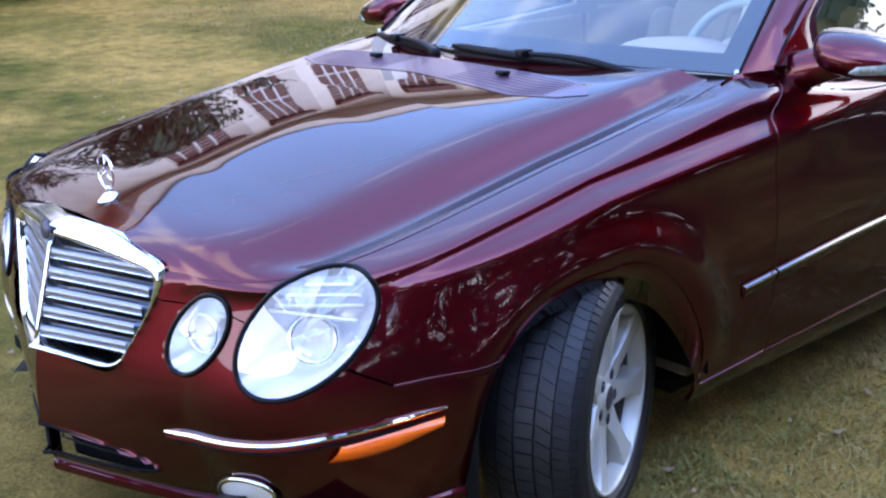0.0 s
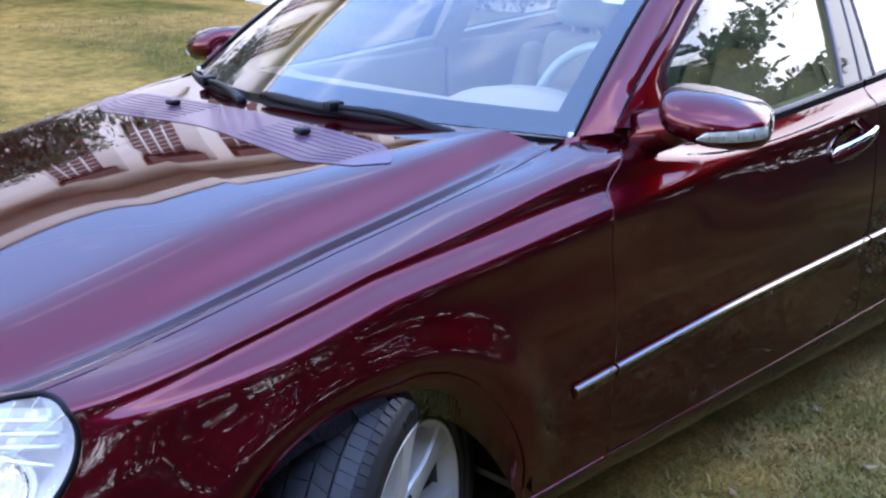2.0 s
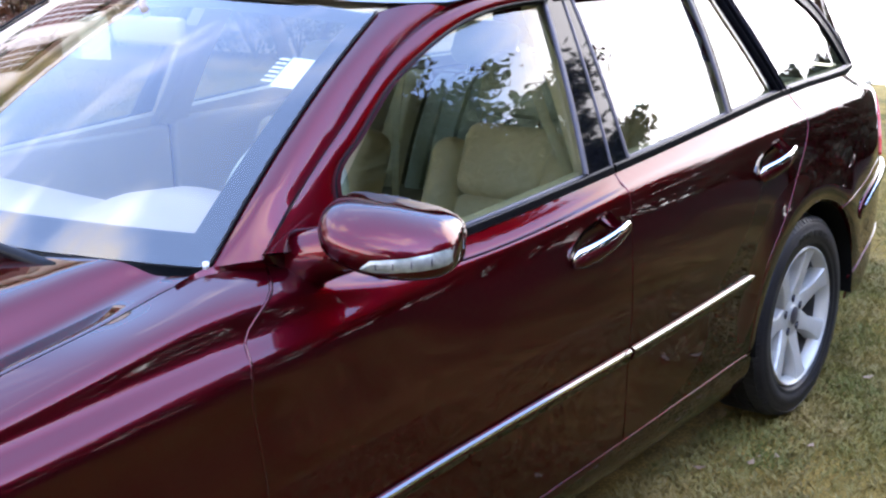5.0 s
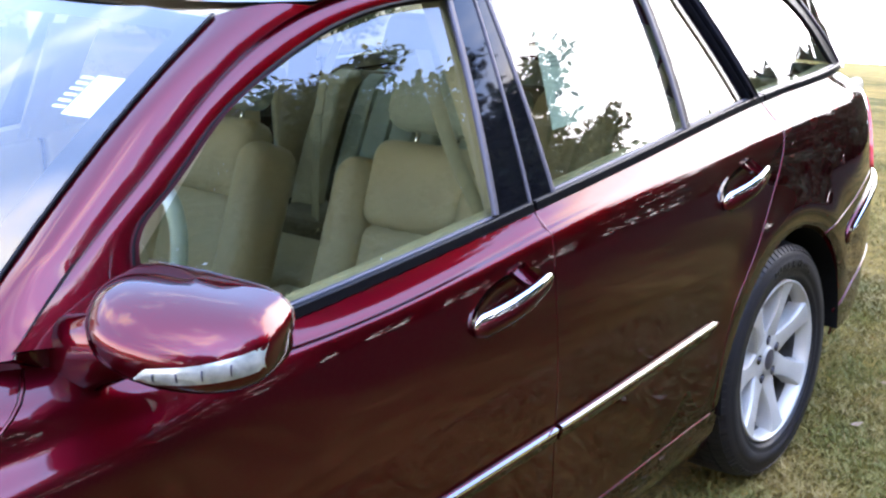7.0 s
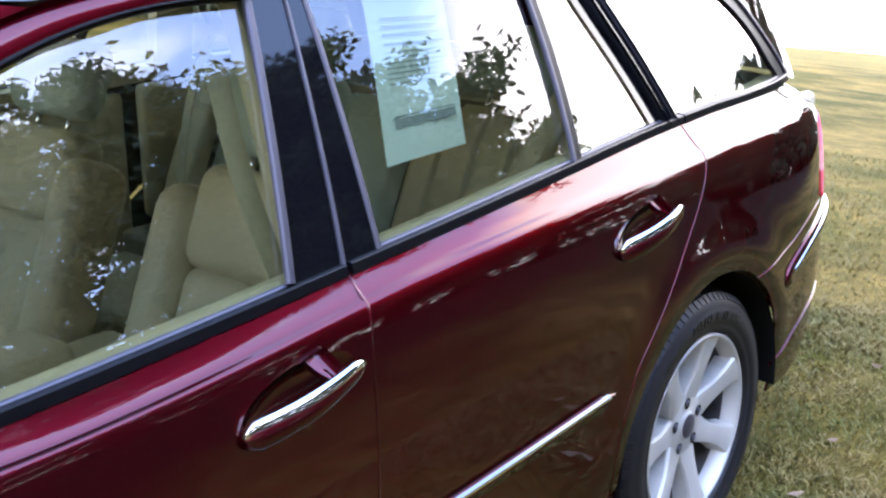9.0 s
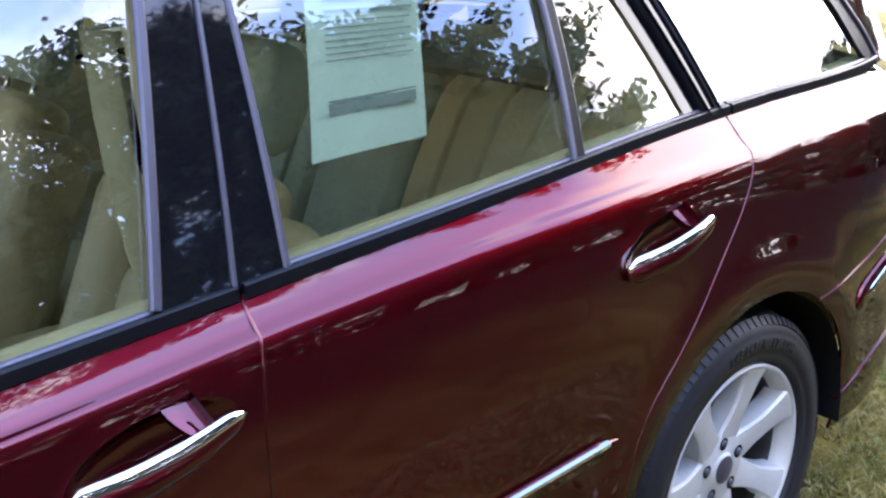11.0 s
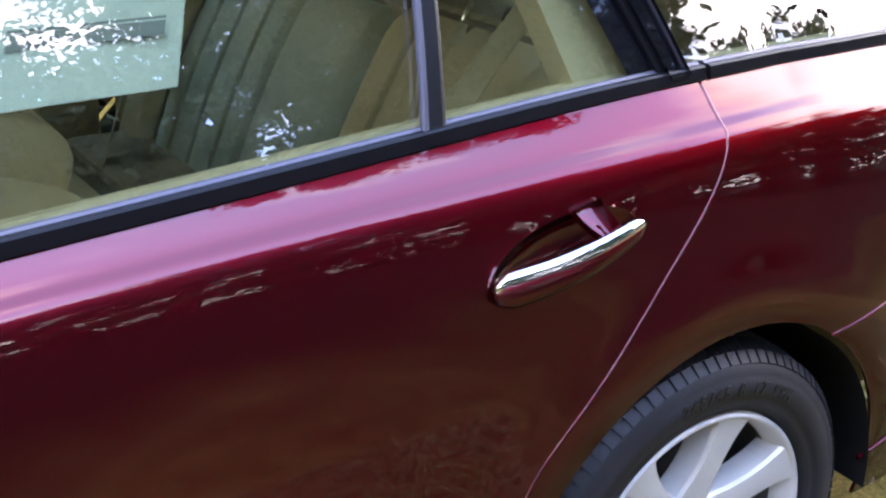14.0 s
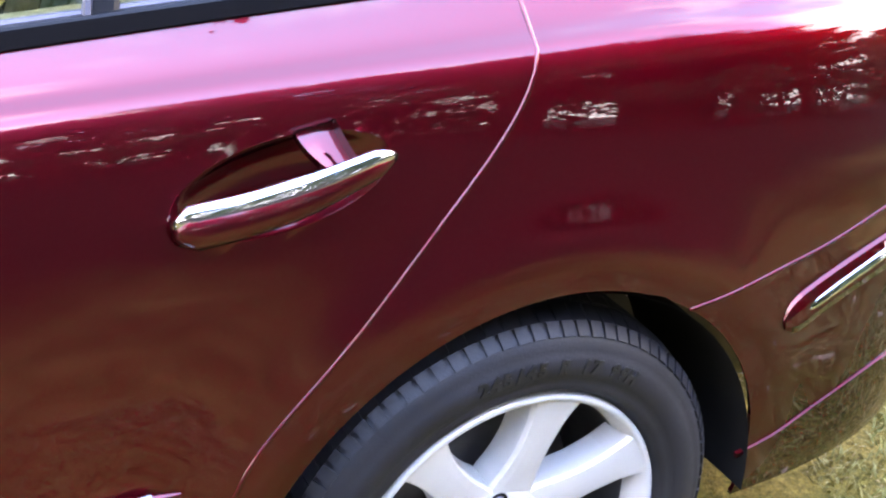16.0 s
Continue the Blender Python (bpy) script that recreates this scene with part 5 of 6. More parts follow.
# door linings, pillars and belts
for side in (1, -1):
    bm = bmesh.new()
    box(bm, (0.70, -0.815, 0.30), (1.755, -0.775, 0.945), 0.015, 3)
    box(bm, (1.0, -0.79, 0.62), (1.70, -0.70, 0.70), 0.025, 3)
    bmesh.ops.scale(bm, vec=(1, side, 1), verts=bm.verts)
    part("door_lining", bm, LEATHER, PARTS["front_door", side], smooth=True)
    bm = bmesh.new()
    box(bm, (1.775, -0.815, 0.30), (2.55, -0.775, 0.965), 0.015, 3)
    box(bm, (1.95, -0.79, 0.64), (2.48, -0.71, 0.71), 0.025, 3)
    bmesh.ops.scale(bm, vec=(1, side, 1), verts=bm.verts)
    part("door_lining", bm, LEATHER, PARTS["rear_door", side], smooth=True)
    bm = bmesh.new()
    box(bm, (2.58, -0.775, 0.60), (3.66, -0.735, 0.99), 0.02, 3)
    bmesh.ops.scale(bm, vec=(1, side, 1), verts=bm.verts)
    part("load_lining", bm, LEATHER, cabin, smooth=True)
    # window sill ledge
    for x0, x1 in ((0.97, 1.75), (1.85, 2.80), (2.86, 3.5)):
        xs = np.linspace(x0, x1, 10)
        P = cab(xs, LINE_Z[6](np.clip(xs, 0, 3)) + 0.012, -0.035) * np.array((1, side, 1))
        tube("window_ledge", P, 1.0, LEATHER, cabin, up=(0, 0, 1), profile=[(-0.026, -0.03), (0.026, -0.03), (0.026, 0.012), (0.0, 0.018), (-0.026, 0.012)])
    P = path([cab(1.77, 0.98, -0.05), cab(1.80, 1.18, -0.045), cab(1.84, 1.37, -0.05)], 20) * np.array((1, side, 1))
    tube("pillar_lining", P, 1.0, LEATHER, cabin, up=(1, 0, 0), profile=[(-0.03, -0.055), (0.02, -0.05), (0.03, 0.0), (0.02, 0.05), (-0.03, 0.055)])
    P = path([cab(1.745, 1.30, -0.075), cab(1.72, 1.10, -0.085), cab(1.70, 0.80, -0.06), (1.68, -0.72, 0.45)], 24) * np.array((1, side, 1))
    tube("seat_belt", P, 1.0, BELT, cabin, "beige seat belt webbing", up=(0, 1, 0), profile=[(-0.022, -0.001), (0.022, -0.001), (0.022, 0.001), (-0.022, 0.001)])
    P = path([cab(2.72, 1.02, -0.05), cab(2.67, 1.20, -0.05), cab(2.62, 1.36, -0.05)], 16) * np.array((1, side, 1))
    tube("pillar_lining", P, 1.0, LEATHER, cabin, up=(1, 0, 0), profile=[(-0.02, -0.06), (0.02, -0.06), (0.03, 0.0), (0.02, 0.06), (-0.02, 0.06)])
for side in (1, -1):
    P = path([(2.74, -0.60, 1.12), (2.66, -0.585, 1.02), (2.54, -0.52, 0.80), (2.42, -0.42, 0.58)], 20) * np.array((1, side, 1))
    tube("seat_belt", P, 1.0, BELT, cabin, "beige seat belt webbing", up=(1, 0, 0.3), profile=[(-0.023, -0.001), (0.023, -0.001), (0.023, 0.001), (-0.023, 0.001)])
# inside mirror and sun visors
bm = bmesh.new()
box(bm, (1.12, -0.13, 1.285), (1.15, 0.13, 1.35), 0.014, 3)
rm = part("inside_mirror", bm, DASH, car, smooth=True)
tube("mirror_stalk", [(1.14, 0, 1.33), (1.12, 0, 1.385)], 0.010, DASH, rm, seg=10, up=(1, 0, 0))
for y in (-0.36, 0.36):
    bm = bmesh.new()
    box(bm, (1.27, y - 0.2, 1.355), (1.45, y + 0.2, 1.37), 0.006, 2)
    part("sun_visor", bm, LEATHER, cabin, smooth=True)

# ---- papers on the glass ----
def sheet_on_glass(name, corners, label, bars, side=1):
    """A sheet of paper inside the side glass, with unreadable lines on it. corners: (x, z) from the lower front, going round."""
    c = np.array(corners, float)
    n, k = 14, 14
    D = coons(evenly(c[[0, 1]], n), evenly(c[[1, 2]], k), evenly(c[[3, 2]], n), evenly(c[[0, 3]], k))
    wob = -0.013 + 0.003 * np.sin(np.linspace(0, 5, n))[:, None] * np.linspace(1, 0, k)[None, :]
    ob = sheet(name, cab(D[..., 0], D[..., 1], wob), PAPER, None, 0.0, 1)
    tagged(ob, label, "paper")
    for v0, v1, u0, u1 in bars:
        e = lambda u, v: (1 - v) * ((1 - u) * c[0] + u * c[1]) + v * ((1 - u) * c[3] + u * c[2])
        q = [e(u0, v0), e(u1, v0), e(u1, v1), e(u0, v1)]
        D = coons(evenly([q[0], q[1]], 8), evenly([q[1], q[2]], 3), evenly([q[3], q[2]], 8), evenly([q[0], q[3]], 3))
        sheet("text_line", cab(D[..., 0], D[..., 1], -0.0095), INK, ob, 0.0, 1)
    return ob


lines = [(0.70, 0.715, 0.14, 0.92), (0.20, 0.255, 0.14, 0.90), (0.262, 0.272, 0.14, 0.90)] + [(0.46 + 0.032 * k, 0.467 + 0.032 * k, 0.14, 0.9 - 0.06 * (k % 2)) for k in range(7)] + [(0.76 + 0.05 * k, 0.775 + 0.05 * k, 0.14, 0.85) for k in range(3)]
sheet_on_glass("paper_sheet", [(1.938, 1.100), (2.140, 1.106), (2.225, 1.335), (2.030, 1.345)], "pale printed paper sheet taped inside the rear window", lines)
# sticker in the corner of the windscreen
P = lambda p, q: ws_point(p, q, -0.006)
st = patch("sticker", P, (-0.935, -0.845), (0.625, 0.755), 4, 4, WHITE, None)
tagged(st, "white printed sticker inside the windscreen", "sticker")
for k in range(6):
    patch("sticker_bar", lambda p, q: ws_point(p, q, -0.004), (-0.845, -0.81), (0.64 + 0.019 * k, 0.649 + 0.019 * k), 2, 2, WHITE, st)


# ---- wipers and hood details ----
def wiper(p0, p1, q0, q1, joint):
    w = new("wiper")
    w.parent = car
    n = 24
    t = np.linspace(0, 1, n)
    P = ws_point(p0 + (p1 - p0) * t, q0 + (q1 - q0) * t, 0.022)
    blade = tube("wiper_blade", P, np.interp(t, [0, 0.1, 0.9, 1], [0.005, 0.010, 0.010, 0.004]), BLACK, w, seg=8, squash=1.4)
    tube("wiper_rubber", P - np.array((-0.006, 0, 0.012)), 0.004, RUBBER, blade, seg=6)
    a = ws_point(p0 + (p1 - p0) * joint, q0 + (q1 - q0) * joint, 0.034)
    b = ws_point(p0 + (p1 - p0) * (joint + 0.55), -0.07, 0.025)
    tube("wiper_arm", path([a, (a + b) / 2 + np.array((0, 0, 0.012)), b], 16), np.linspace(0.007, 0.013, 16), BLACK, w, seg=8)
    bm = bmesh.new()
    box(bm, (-0.022, -0.016, -0.010), (0.022, 0.016, 0.014), 0.005, 2, Matrix.Translation(Vector(a)))
    part("wiper_joint", bm, BLACK, w, smooth=True)


wiper(0.12, -0.67, -0.020, -0.046, 0.50)
wiper(0.86, 0.20, -0.035, -0.045, 0.50)
# intake grilles and washer jets in the hood
hood = PARTS["hood", 1]


def hood_point(x, y, lift=0.0):
    e = skin(np.array([max(min(x, 0.65), 0.0)]), np.array([6.0]))[0]
    q = min(abs(y) / -e[1], 1)
    return np.array((x, y, float(hood_z(x, q, e[2])) + lift))


def vent_x(t, y):
    f = np.interp(abs(y), [0.0, 0.25, 0.42, 0.54, 0.585], [0.196, 0.176, 0.162, 0.210, 0.268])
    b = np.interp(abs(y), [0.0, 0.30, 0.48, 0.55, 0.585], [0.352, 0.352, 0.342, 0.312, 0.276])
    return float(f + t * (b - f))


ys = np.linspace(-0.585, 0.585, 81)
G = np.array([[hood_point(vent_x(t, y), y, 0.0018) for t in np.linspace(0, 1, 9)] for y in ys])
vent = sheet("hood_vent", G.transpose(1, 0, 2), VENT, hood, 0.003, 1, "long plum air intake panel with fine ribs")
for k in range(1, 9):
    for s_ in (-1, 1):
        yk = np.linspace(0.14, 0.50, 30) * s_
        tube("vent_rib", np.array([hood_point(vent_x(k / 9, y), y, 0.0022) for y in yk]), 0.0011, VENT, vent, seg=6)
for side in (1, -1):
    c = hood_point(0.285, -0.272, 0.004) * np.array((1, side, 1))
    bm = bmesh.new()
    box(bm, (-0.014, -0.017, 0.0), (0.016, 0.017, 0.014), 0.005, 2, Matrix.Translation(Vector(c)))
    part("washer_jet", bm, BLACK, hood, smooth=True)
# hood hinge studs at the corners
for side in (1, -1):
    c = np.array((0.665, -0.742 * side, 0.985))
    tube("hinge_cap", [c, c + np.array((0, 0, 0.012))], 0.006, WHITE, car, seg=10, up=(1, 0, 0))
# cowl below the windscreen
P, Q = np.meshgrid(np.linspace(-1, 1, 30), np.linspace(0, 1, 4), indexing="ij")
B = ws_point(P, Q * 0)
B[..., 0] += 0.03 - 0.16 * (1 - Q) * (1 - 0.6 * P ** 2)
B[..., 2] -= 0.012 + 0.03 * (1 - Q)
sheet("cowl", B, BLACK, car, 0.0, 1)

# ---- the front: lamps, grille, bumper details ----
NOSE_U, NOSE_V = np.linspace(-1, 0.1, 140), np.linspace(0, 6, 90)
NG = skin(NOSE_U[:, None], NOSE_V[None, :])
NOSE_TREE = BVHTree.FromPolygons([Vector(v) for v in NG.reshape(-1, 3)], grid_faces(140, 90))


def onto_nose(p, n, lift=0.0):
    """Points moved along n until they lie on the nose."""
    out = []
    n = Vector(n)
    for q in np.asarray(p, float).reshape(-1, 3):
        hit = NOSE_TREE.ray_cast(Vector(q) + n * 0.25, -n)[0]
        hit = hit if hit is not None and (hit - Vector(q)).length < 0.09 else Vector(q)
        out.append(np.array(hit) + lift * np.array(n))
    return np.array(out).reshape(np.shape(p))


def lamp(name, C, a, b, side, kind, label):
    C, a, b = (np.array(v, float) for v in (C, a, b))
    n = np.cross(b, a)
    n /= np.linalg.norm(n)
    if n[0] > 0:
        n = -n
    fl = np.array((1, side, 1))
    th = np.linspace(0, 2 * math.pi, 73)
    ring = onto_nose(C + np.cos(th)[:, None] * a + np.sin(th)[:, None] * b, n, 0.002)
    ring[-1] = ring[0]
    head = new(name)
    head.parent = car
    head["label"] = label
    tube("lamp_seal", ring * fl, 0.0058, BLACK, head, seg=8, up=n * fl, caps=False)
    rr = np.linspace(0, 1, 12)
    mid = ring[:-1].mean(0)
    lens = np.stack([mid + (ring[:-1] - mid) * r + n * 0.022 * (1 - r * r) for r in rr], 0)
    k = 72
    def disc(P, flip):
        f = []
        for i in range(P.shape[0] - 1):
            for j in range(k):
                q = (i * k + j, (i + 1) * k + j, (i + 1) * k + (j + 1) % k, i * k + (j + 1) % k)
                f.append(q[::-1] if flip else q)
        return (P.reshape(-1, 3) * fl), f
    v, f = disc(lens, side < 0)
    link("lamp_lens", v, f, LENS, head)
    bowl = np.stack([mid + (ring[:-1] - mid) * r * 0.985 - n * (0.004 + 0.075 * (1 - r ** 3)) for r in rr], 0)
    v, f = disc(bowl, side < 0)
    link("lamp_bowl", v, f, REFLECTOR, head)
    up = np.array((0, 0, 1.0)) - n * n[2]
    up /= np.linalg.norm(up)
    rt = np.cross(up, n)
    def at(x, y, d):
        return mid + rt * x + up * y + n * d
    def ringbar(nm, x, y, d, r, t, mat, lab=""):
        P = np.array([at(x + r * math.cos(q), y + r * math.sin(q), d) for q in np.linspace(0, 2 * math.pi, 41)]) * fl
        tube(nm, P, t, mat, head, lab, seg=8, up=n * fl, caps=False)
    def ball(nm, x, y, d, r, bulge, mat, lab=""):
        P = np.array([[at(x + r * t * math.cos(q), y + r * t * math.sin(q), d + bulge * (1 - t * t)) for q in np.linspace(0, 2 * math.pi, 73)[:-1]] for t in np.linspace(0, 1, 8)])
        v, f = disc(P, side < 0)
        link(nm, v, f, mat, head, lab)
    if kind == "main":
        ringbar("projector_ring", 0.012, -0.012, -0.020, 0.047, 0.006, CHROME)
        ball("projector_lens", 0.012, -0.012, -0.030, 0.040, 0.026, LENS, "clear bulging projector lens")
        ball("projector_back", 0.012, -0.012, -0.052, 0.047, 0.0, REFLECTOR)
        # ribbed cover of the upper part
        for i in range(4):
            y = 0.052 + 0.021 * i
            A2 = np.linalg.inv(np.stack([a, b, n]))
            inside = [x for x in np.linspace(-0.12, 0.14, 131) if ((rt * x + up * y) @ A2)[:2] @ ((rt * x + up * y) @ A2)[:2] < 0.64]
            if len(inside) < 12:
                continue
            w0, w1 = max(inside[0], -0.060 + 0.020 * i), inside[-1]
            P = np.array([at(x, y + 0.02 * (x - w0), 0.004 - 0.9 * x * x) for x in np.linspace(w0, w1, 14)]) * fl
            tube("lamp_rib", P, 0.0042, WHITE, head, seg=8, up=n * fl, squash=0.7)
            P = np.array([[at(x, y + dy + 0.02 * (x - w0), -0.010 - 0.9 * x * x) for dy in (0.003, 0.018)] for x in np.linspace(w0, w1, 14)])
            sheet("lamp_strip", P, FROST, head, 0.0, side)
        P = np.array([at(x, 0.036 - 0.10 * x, -0.006) for x in np.linspace(-0.078, 0.105, 12)]) * fl
        tube("lamp_divider", P, 0.004, REFLECTOR, head, seg=8, up=n * fl)
    else:
        ringbar("projector_ring", -0.004, 0.0, -0.022, 0.040, 0.004, CHROME)
        ball("projector_back", -0.004, 0.0, -0.034, 0.038, -0.02, REFLECTOR)
        ball("bulb", -0.004, 0.0, -0.04, 0.012, 0.018, WHITE)


for side in (1, -1):
    lamp("headlamp", LAMP_MAIN[0], LAMP_MAIN[1], LAMP_MAIN[2], side, "main", "large oval clear headlamp with projector")
    lamp("high_beam_lamp", LAMP_INNER[0], LAMP_INNER[1], LAMP_INNER[2], side, "inner", "small oval clear headlamp")

# grille
def gx(y, z):
    return -0.871 - 0.30 * (0.742 - z) + np.abs(y) * (0.22 + 0.45 * (0.742 - z))


def gp(y, z, d=0.0):
    y, z = np.asarray(y, float), np.asarray(z, float)
    return np.stack([gx(y, z) - d, y, z], -1)


grille = new("grille")
grille.parent = car
grille["label"] = "chrome framed radiator grille with silver slats"
half_o = path([(0.0, 0.786), (0.16, 0.778), (0.335, 0.760)], 12).tolist() + path([(0.362, 0.755), (0.385, 0.742), (0.388, 0.720), (0.364, 0.650), (0.304, 0.548)], 16).tolist() + path([(0.290, 0.520), (0.264, 0.500), (0.20, 0.492), (0.0, 0.496)], 12).tolist()
half_i = path([(0.0, 0.744), (0.16, 0.735), (0.318, 0.717)], 12).tolist() + path([(0.336, 0.714), (0.350, 0.706), (0.350, 0.690), (0.330, 0.634), (0.278, 0.550)], 16).tolist() + path([(0.268, 0.530), (0.248, 0.515), (0.19, 0.506), (0.0, 0.511)], 12).tolist()
for s_ in (-1, 1):
    o, i_ = np.array(half_o) * (s_, 1), np.array(half_i) * (s_, 1)
    t = np.linspace(0, 1, 7)
    hump = np.array([-0.035, 0.004, 0.014, 0.018, 0.015, 0.006, -0.030])
    D = o[:, None] * (1 - t)[None, :, None] + i_[:, None] * t[None, :, None]
    P = gp(D[..., 0], D[..., 1], hump[None, :] + 0.004)
    sheet("grille_frame", P if s_ < 0 else P[:, ::-1], CHROME, grille, 0.0, 1, "broad polished chrome frame")
    for k in range(5):
        z0 = 0.540 + 0.0435 * k
        w = np.interp(z0, [0.51, 0.70], [0.255, 0.345])
        ys = np.linspace(0.0, w, 14) * s_
        zz = z0 + 0.010 * np.abs(ys) / 0.3 - 0.003
        sec = [(0.000, 0.011), (0.010, 0.010), (0.0125, 0.004), (0.010, -0.010), (0.004, -0.013), (-0.020, -0.006), (-0.020, 0.008)]
        V = np.array([[gp(y, z + dz, d - 0.006) for d, dz in sec] for y, z in zip(ys, zz)])
        link("slat", V.reshape(-1, 3), grid_faces(14, 7, flip=s_ > 0), SLAT, grille)
        tube("slat_edge", V[:, 3] + np.array((-0.001, 0, -0.001)), 0.0022, CHROME, grille, seg=6)
    for yk in (0.09, 0.19):
        P = np.array([gp(yk * s_, z, -0.03) for z in np.linspace(0.52, 0.72, 6)])
        tube("grille_rib", P, 0.004, BLACK, grille, seg=6, up=(1, 0, 0))
P = np.array([gp(0.0, z, 0.004) for z in np.linspace(0.505, 0.748, 8)])
tube("centre_rib", P, 0.007, CHROME, grille, seg=10, up=(0, 1, 0))
D = np.array([[(y * w, z) for y in np.linspace(-1, 1, 15)] for z, w in ((0.50, 0.25), (0.56, 0.285), (0.64, 0.325), (0.745, 0.345))])
sheet("grille_back", gp(D[..., 0], D[..., 1], -0.045)[:, ::-1], BLACK, grille)
lathe("badge", [(0.0, 0.006), (0.020, 0.005), (0.024, 0.0)][::-1], CHROME_SATIN, grille, Matrix.Translation(Vector(gp(0.0, 0.766, 0.022))) @ Euler((0, radians(-80), 0)).to_matrix().to_4x4(), 28)

# standing ring on the hood
orn = new("hood_ornament")
orn.parent = car
orn["label"] = "small chrome ring ornament on a round foot"
bx = -0.729
bz = float(HOOD_C(bx))
lathe("ornament_foot", [(0.0, 0.014), (0.008, 0.012), (0.022, 0.006), (0.026, 0.0)][::-1], CHROME, orn, Matrix.Translation((bx, 0, bz - 0.001)) @ Euler((0, radians(-14), 0)).to_matrix().to_4x4(), 30)
tube("ornament_stem", [(bx, 0, bz + 0.01), (bx, 0, bz + 0.026)], 0.004, CHROME, orn, seg=10, up=(1, 0, 0))
cz = bz + 0.060
tube("ornament_ring", [(bx, 0.039 * math.cos(q), cz + 0.039 * math.sin(q)) for q in np.linspace(0, 2 * math.pi, 49)], 0.0024, CHROME, orn, seg=10, up=(1, 0, 0), caps=False)
for q in (90, 210, 330):
    tube("ornament_arm", [(bx, 0.0, cz), (bx, 0.035 * math.cos(radians(q)), cz + 0.035 * math.sin(radians(q)))], [0.0030, 0.0010], CHROME, orn, seg=8, up=(1, 0, 0))

for side in (1, -1):
    fl = np.array((1, side, 1))
    fb = PARTS["front_bumper", side]
    # chrome strip
    P = path([(-0.838, -0.395, 0.388), (-0.801, -0.576, 0.408), (-0.745, -0.700, 0.430), (-0.668, -0.788, 0.456), (-0.571, -0.846, 0.474), (-0.470, -0.876, 0.486)], 50)
    T = np.gradient(P, axis=0)
    N = np.stack([T[:, 1], -T[:, 0], np.zeros(50)], 1)
    N /= np.linalg.norm(N, axis=1, keepdims=True)
    N = np.where((N[:, :1] > 0), -N, N)
    P = np.array([onto_nose(p, n) for p, n in zip(P, N)])
    Q, M = P * fl, N * fl
    e = np.interp(np.linspace(0, 1, 50), [0, 0.06, 0.9, 1], [0.2, 0.62, 0.62, 0.2])
    tube("bumper_moulding", Q - np.array((0, 0, 0.014)), e, PAINT, fb, up=M, profile=[(-0.020, -0.006), (0.020, -0.006), (0.018, 0.008), (0.0, 0.012), (-0.018, 0.008)])
    tube("chrome_strip", Q, e, CHROME, fb, up=M, profile=[(-0.010, 0.0), (0.010, 0.0), (0.008, 0.012), (0.0, 0.016), (-0.008, 0.012)])
    # black bar laid in as the shadow below the chrome strip
    tube("strip_shadow", Q - np.array((0, 0, 0.016)), e, BLACK, fb, up=M, profile=[(-0.006, 0.004), (0.006, 0.004), (0.005, 0.0125), (-0.005, 0.0125)])
    # amber marker
    A = path([(-0.690, -0.766, 0.388), (-0.571, -0.842, 0.412), (-0.478, -0.873, 0.446)], 20)
    B = path([(-0.660, -0.789, 0.436), (-0.571, -0.846, 0.456), (-0.470, -0.876, 0.468)], 20)
    nn = np.array((-0.55, -0.83, 0.0))
    A, B = onto_nose(A, nn), onto_nose(B, nn)
    t = np.linspace(0, 1, 6)
    G = A[:, None] * (1 - t)[None, :, None] + B[:, None] * t[None, :, None] + (np.array([0.002, 0.014, 0.018, 0.018, 0.015, 0.002])[None, :, None]) * nn
    sheet("side_marker", G, AMBER, fb, 0.0, side, "amber side marker lens")
    # fog lamp on a flat black disc laid over the bumper
    C, a, b = np.array((-0.772, -0.575, 0.272)), np.array((0.050, -0.052, 0.016)), np.array((0.0, -0.01, -0.040))
    n = np.array((-0.74, -0.66, 0.1))
    th = np.linspace(0, 2 * math.pi, 41)
    R2 = (C + np.cos(th)[:, None] * a * 1.15 + np.sin(th)[:, None] * b * 1.1 - np.array((0, 0, 0.004)))
    R2 = onto_nose(R2, n, 0.002)
    V = np.stack([R2.mean(0) + (R2[:-1] - R2.mean(0)) * r for r in (0.0, 0.5, 1.0)], 0) + n * 0.003
    k = 40
    f = [(i * k + j, (i + 1) * k + j, (i + 1) * k + (j + 1) % k, i * k + (j + 1) % k) for i in range(2) for j in range(k)]
    link("fog_backing", V.reshape(-1, 3) * fl, f, BLACK, fb)
    ringp = onto_nose(C + np.cos(th)[:, None] * a + np.sin(th)[:, None] * b, n, 0.008)
    fog = tube("fog_lamp", ringp * fl, 0.006, CHROME, fb, "round fog lamp with chrome ring", seg=8, up=n * fl, caps=False)
    V = np.stack([ringp.mean(0) + (ringp[:-1] - ringp.mean(0)) * r + n * 0.012 * (1 - r * r) for r in (0.0, 0.5, 1.0)], 0)
    link("fog_lens", V.reshape(-1, 3) * fl, f, REFLECTOR, fog)
    # lower lip and dark intake
    L1 = skin(BUMPER_FOOT[:, 0], BUMPER_FOOT[:, 1])[::2]
    tube("bumper_lip", L1 * fl, 1.0, PAINT, fb, up=(0, 0, 1), profile=[(-0.012, -0.012), (0.012, -0.012), (0.012, 0.006), (0.004, 0.012), (-0.012, 0.006)])
    # wide opening between bumper and lip
    ys = np.linspace(0, 0.40, 30)
    V = []
    for y in ys:
        h = 0.062 * math.sqrt(max(1 - (y / 0.405) ** 2, 0.0)) + 0.004
        x = -0.940 + 0.33 * y
        V.append([(x + 0.05, -y * side, 0.272 - h), (x + 0.05, -y * side, 0.272), (x + 0.05, -y * side, 0.272 + h)])
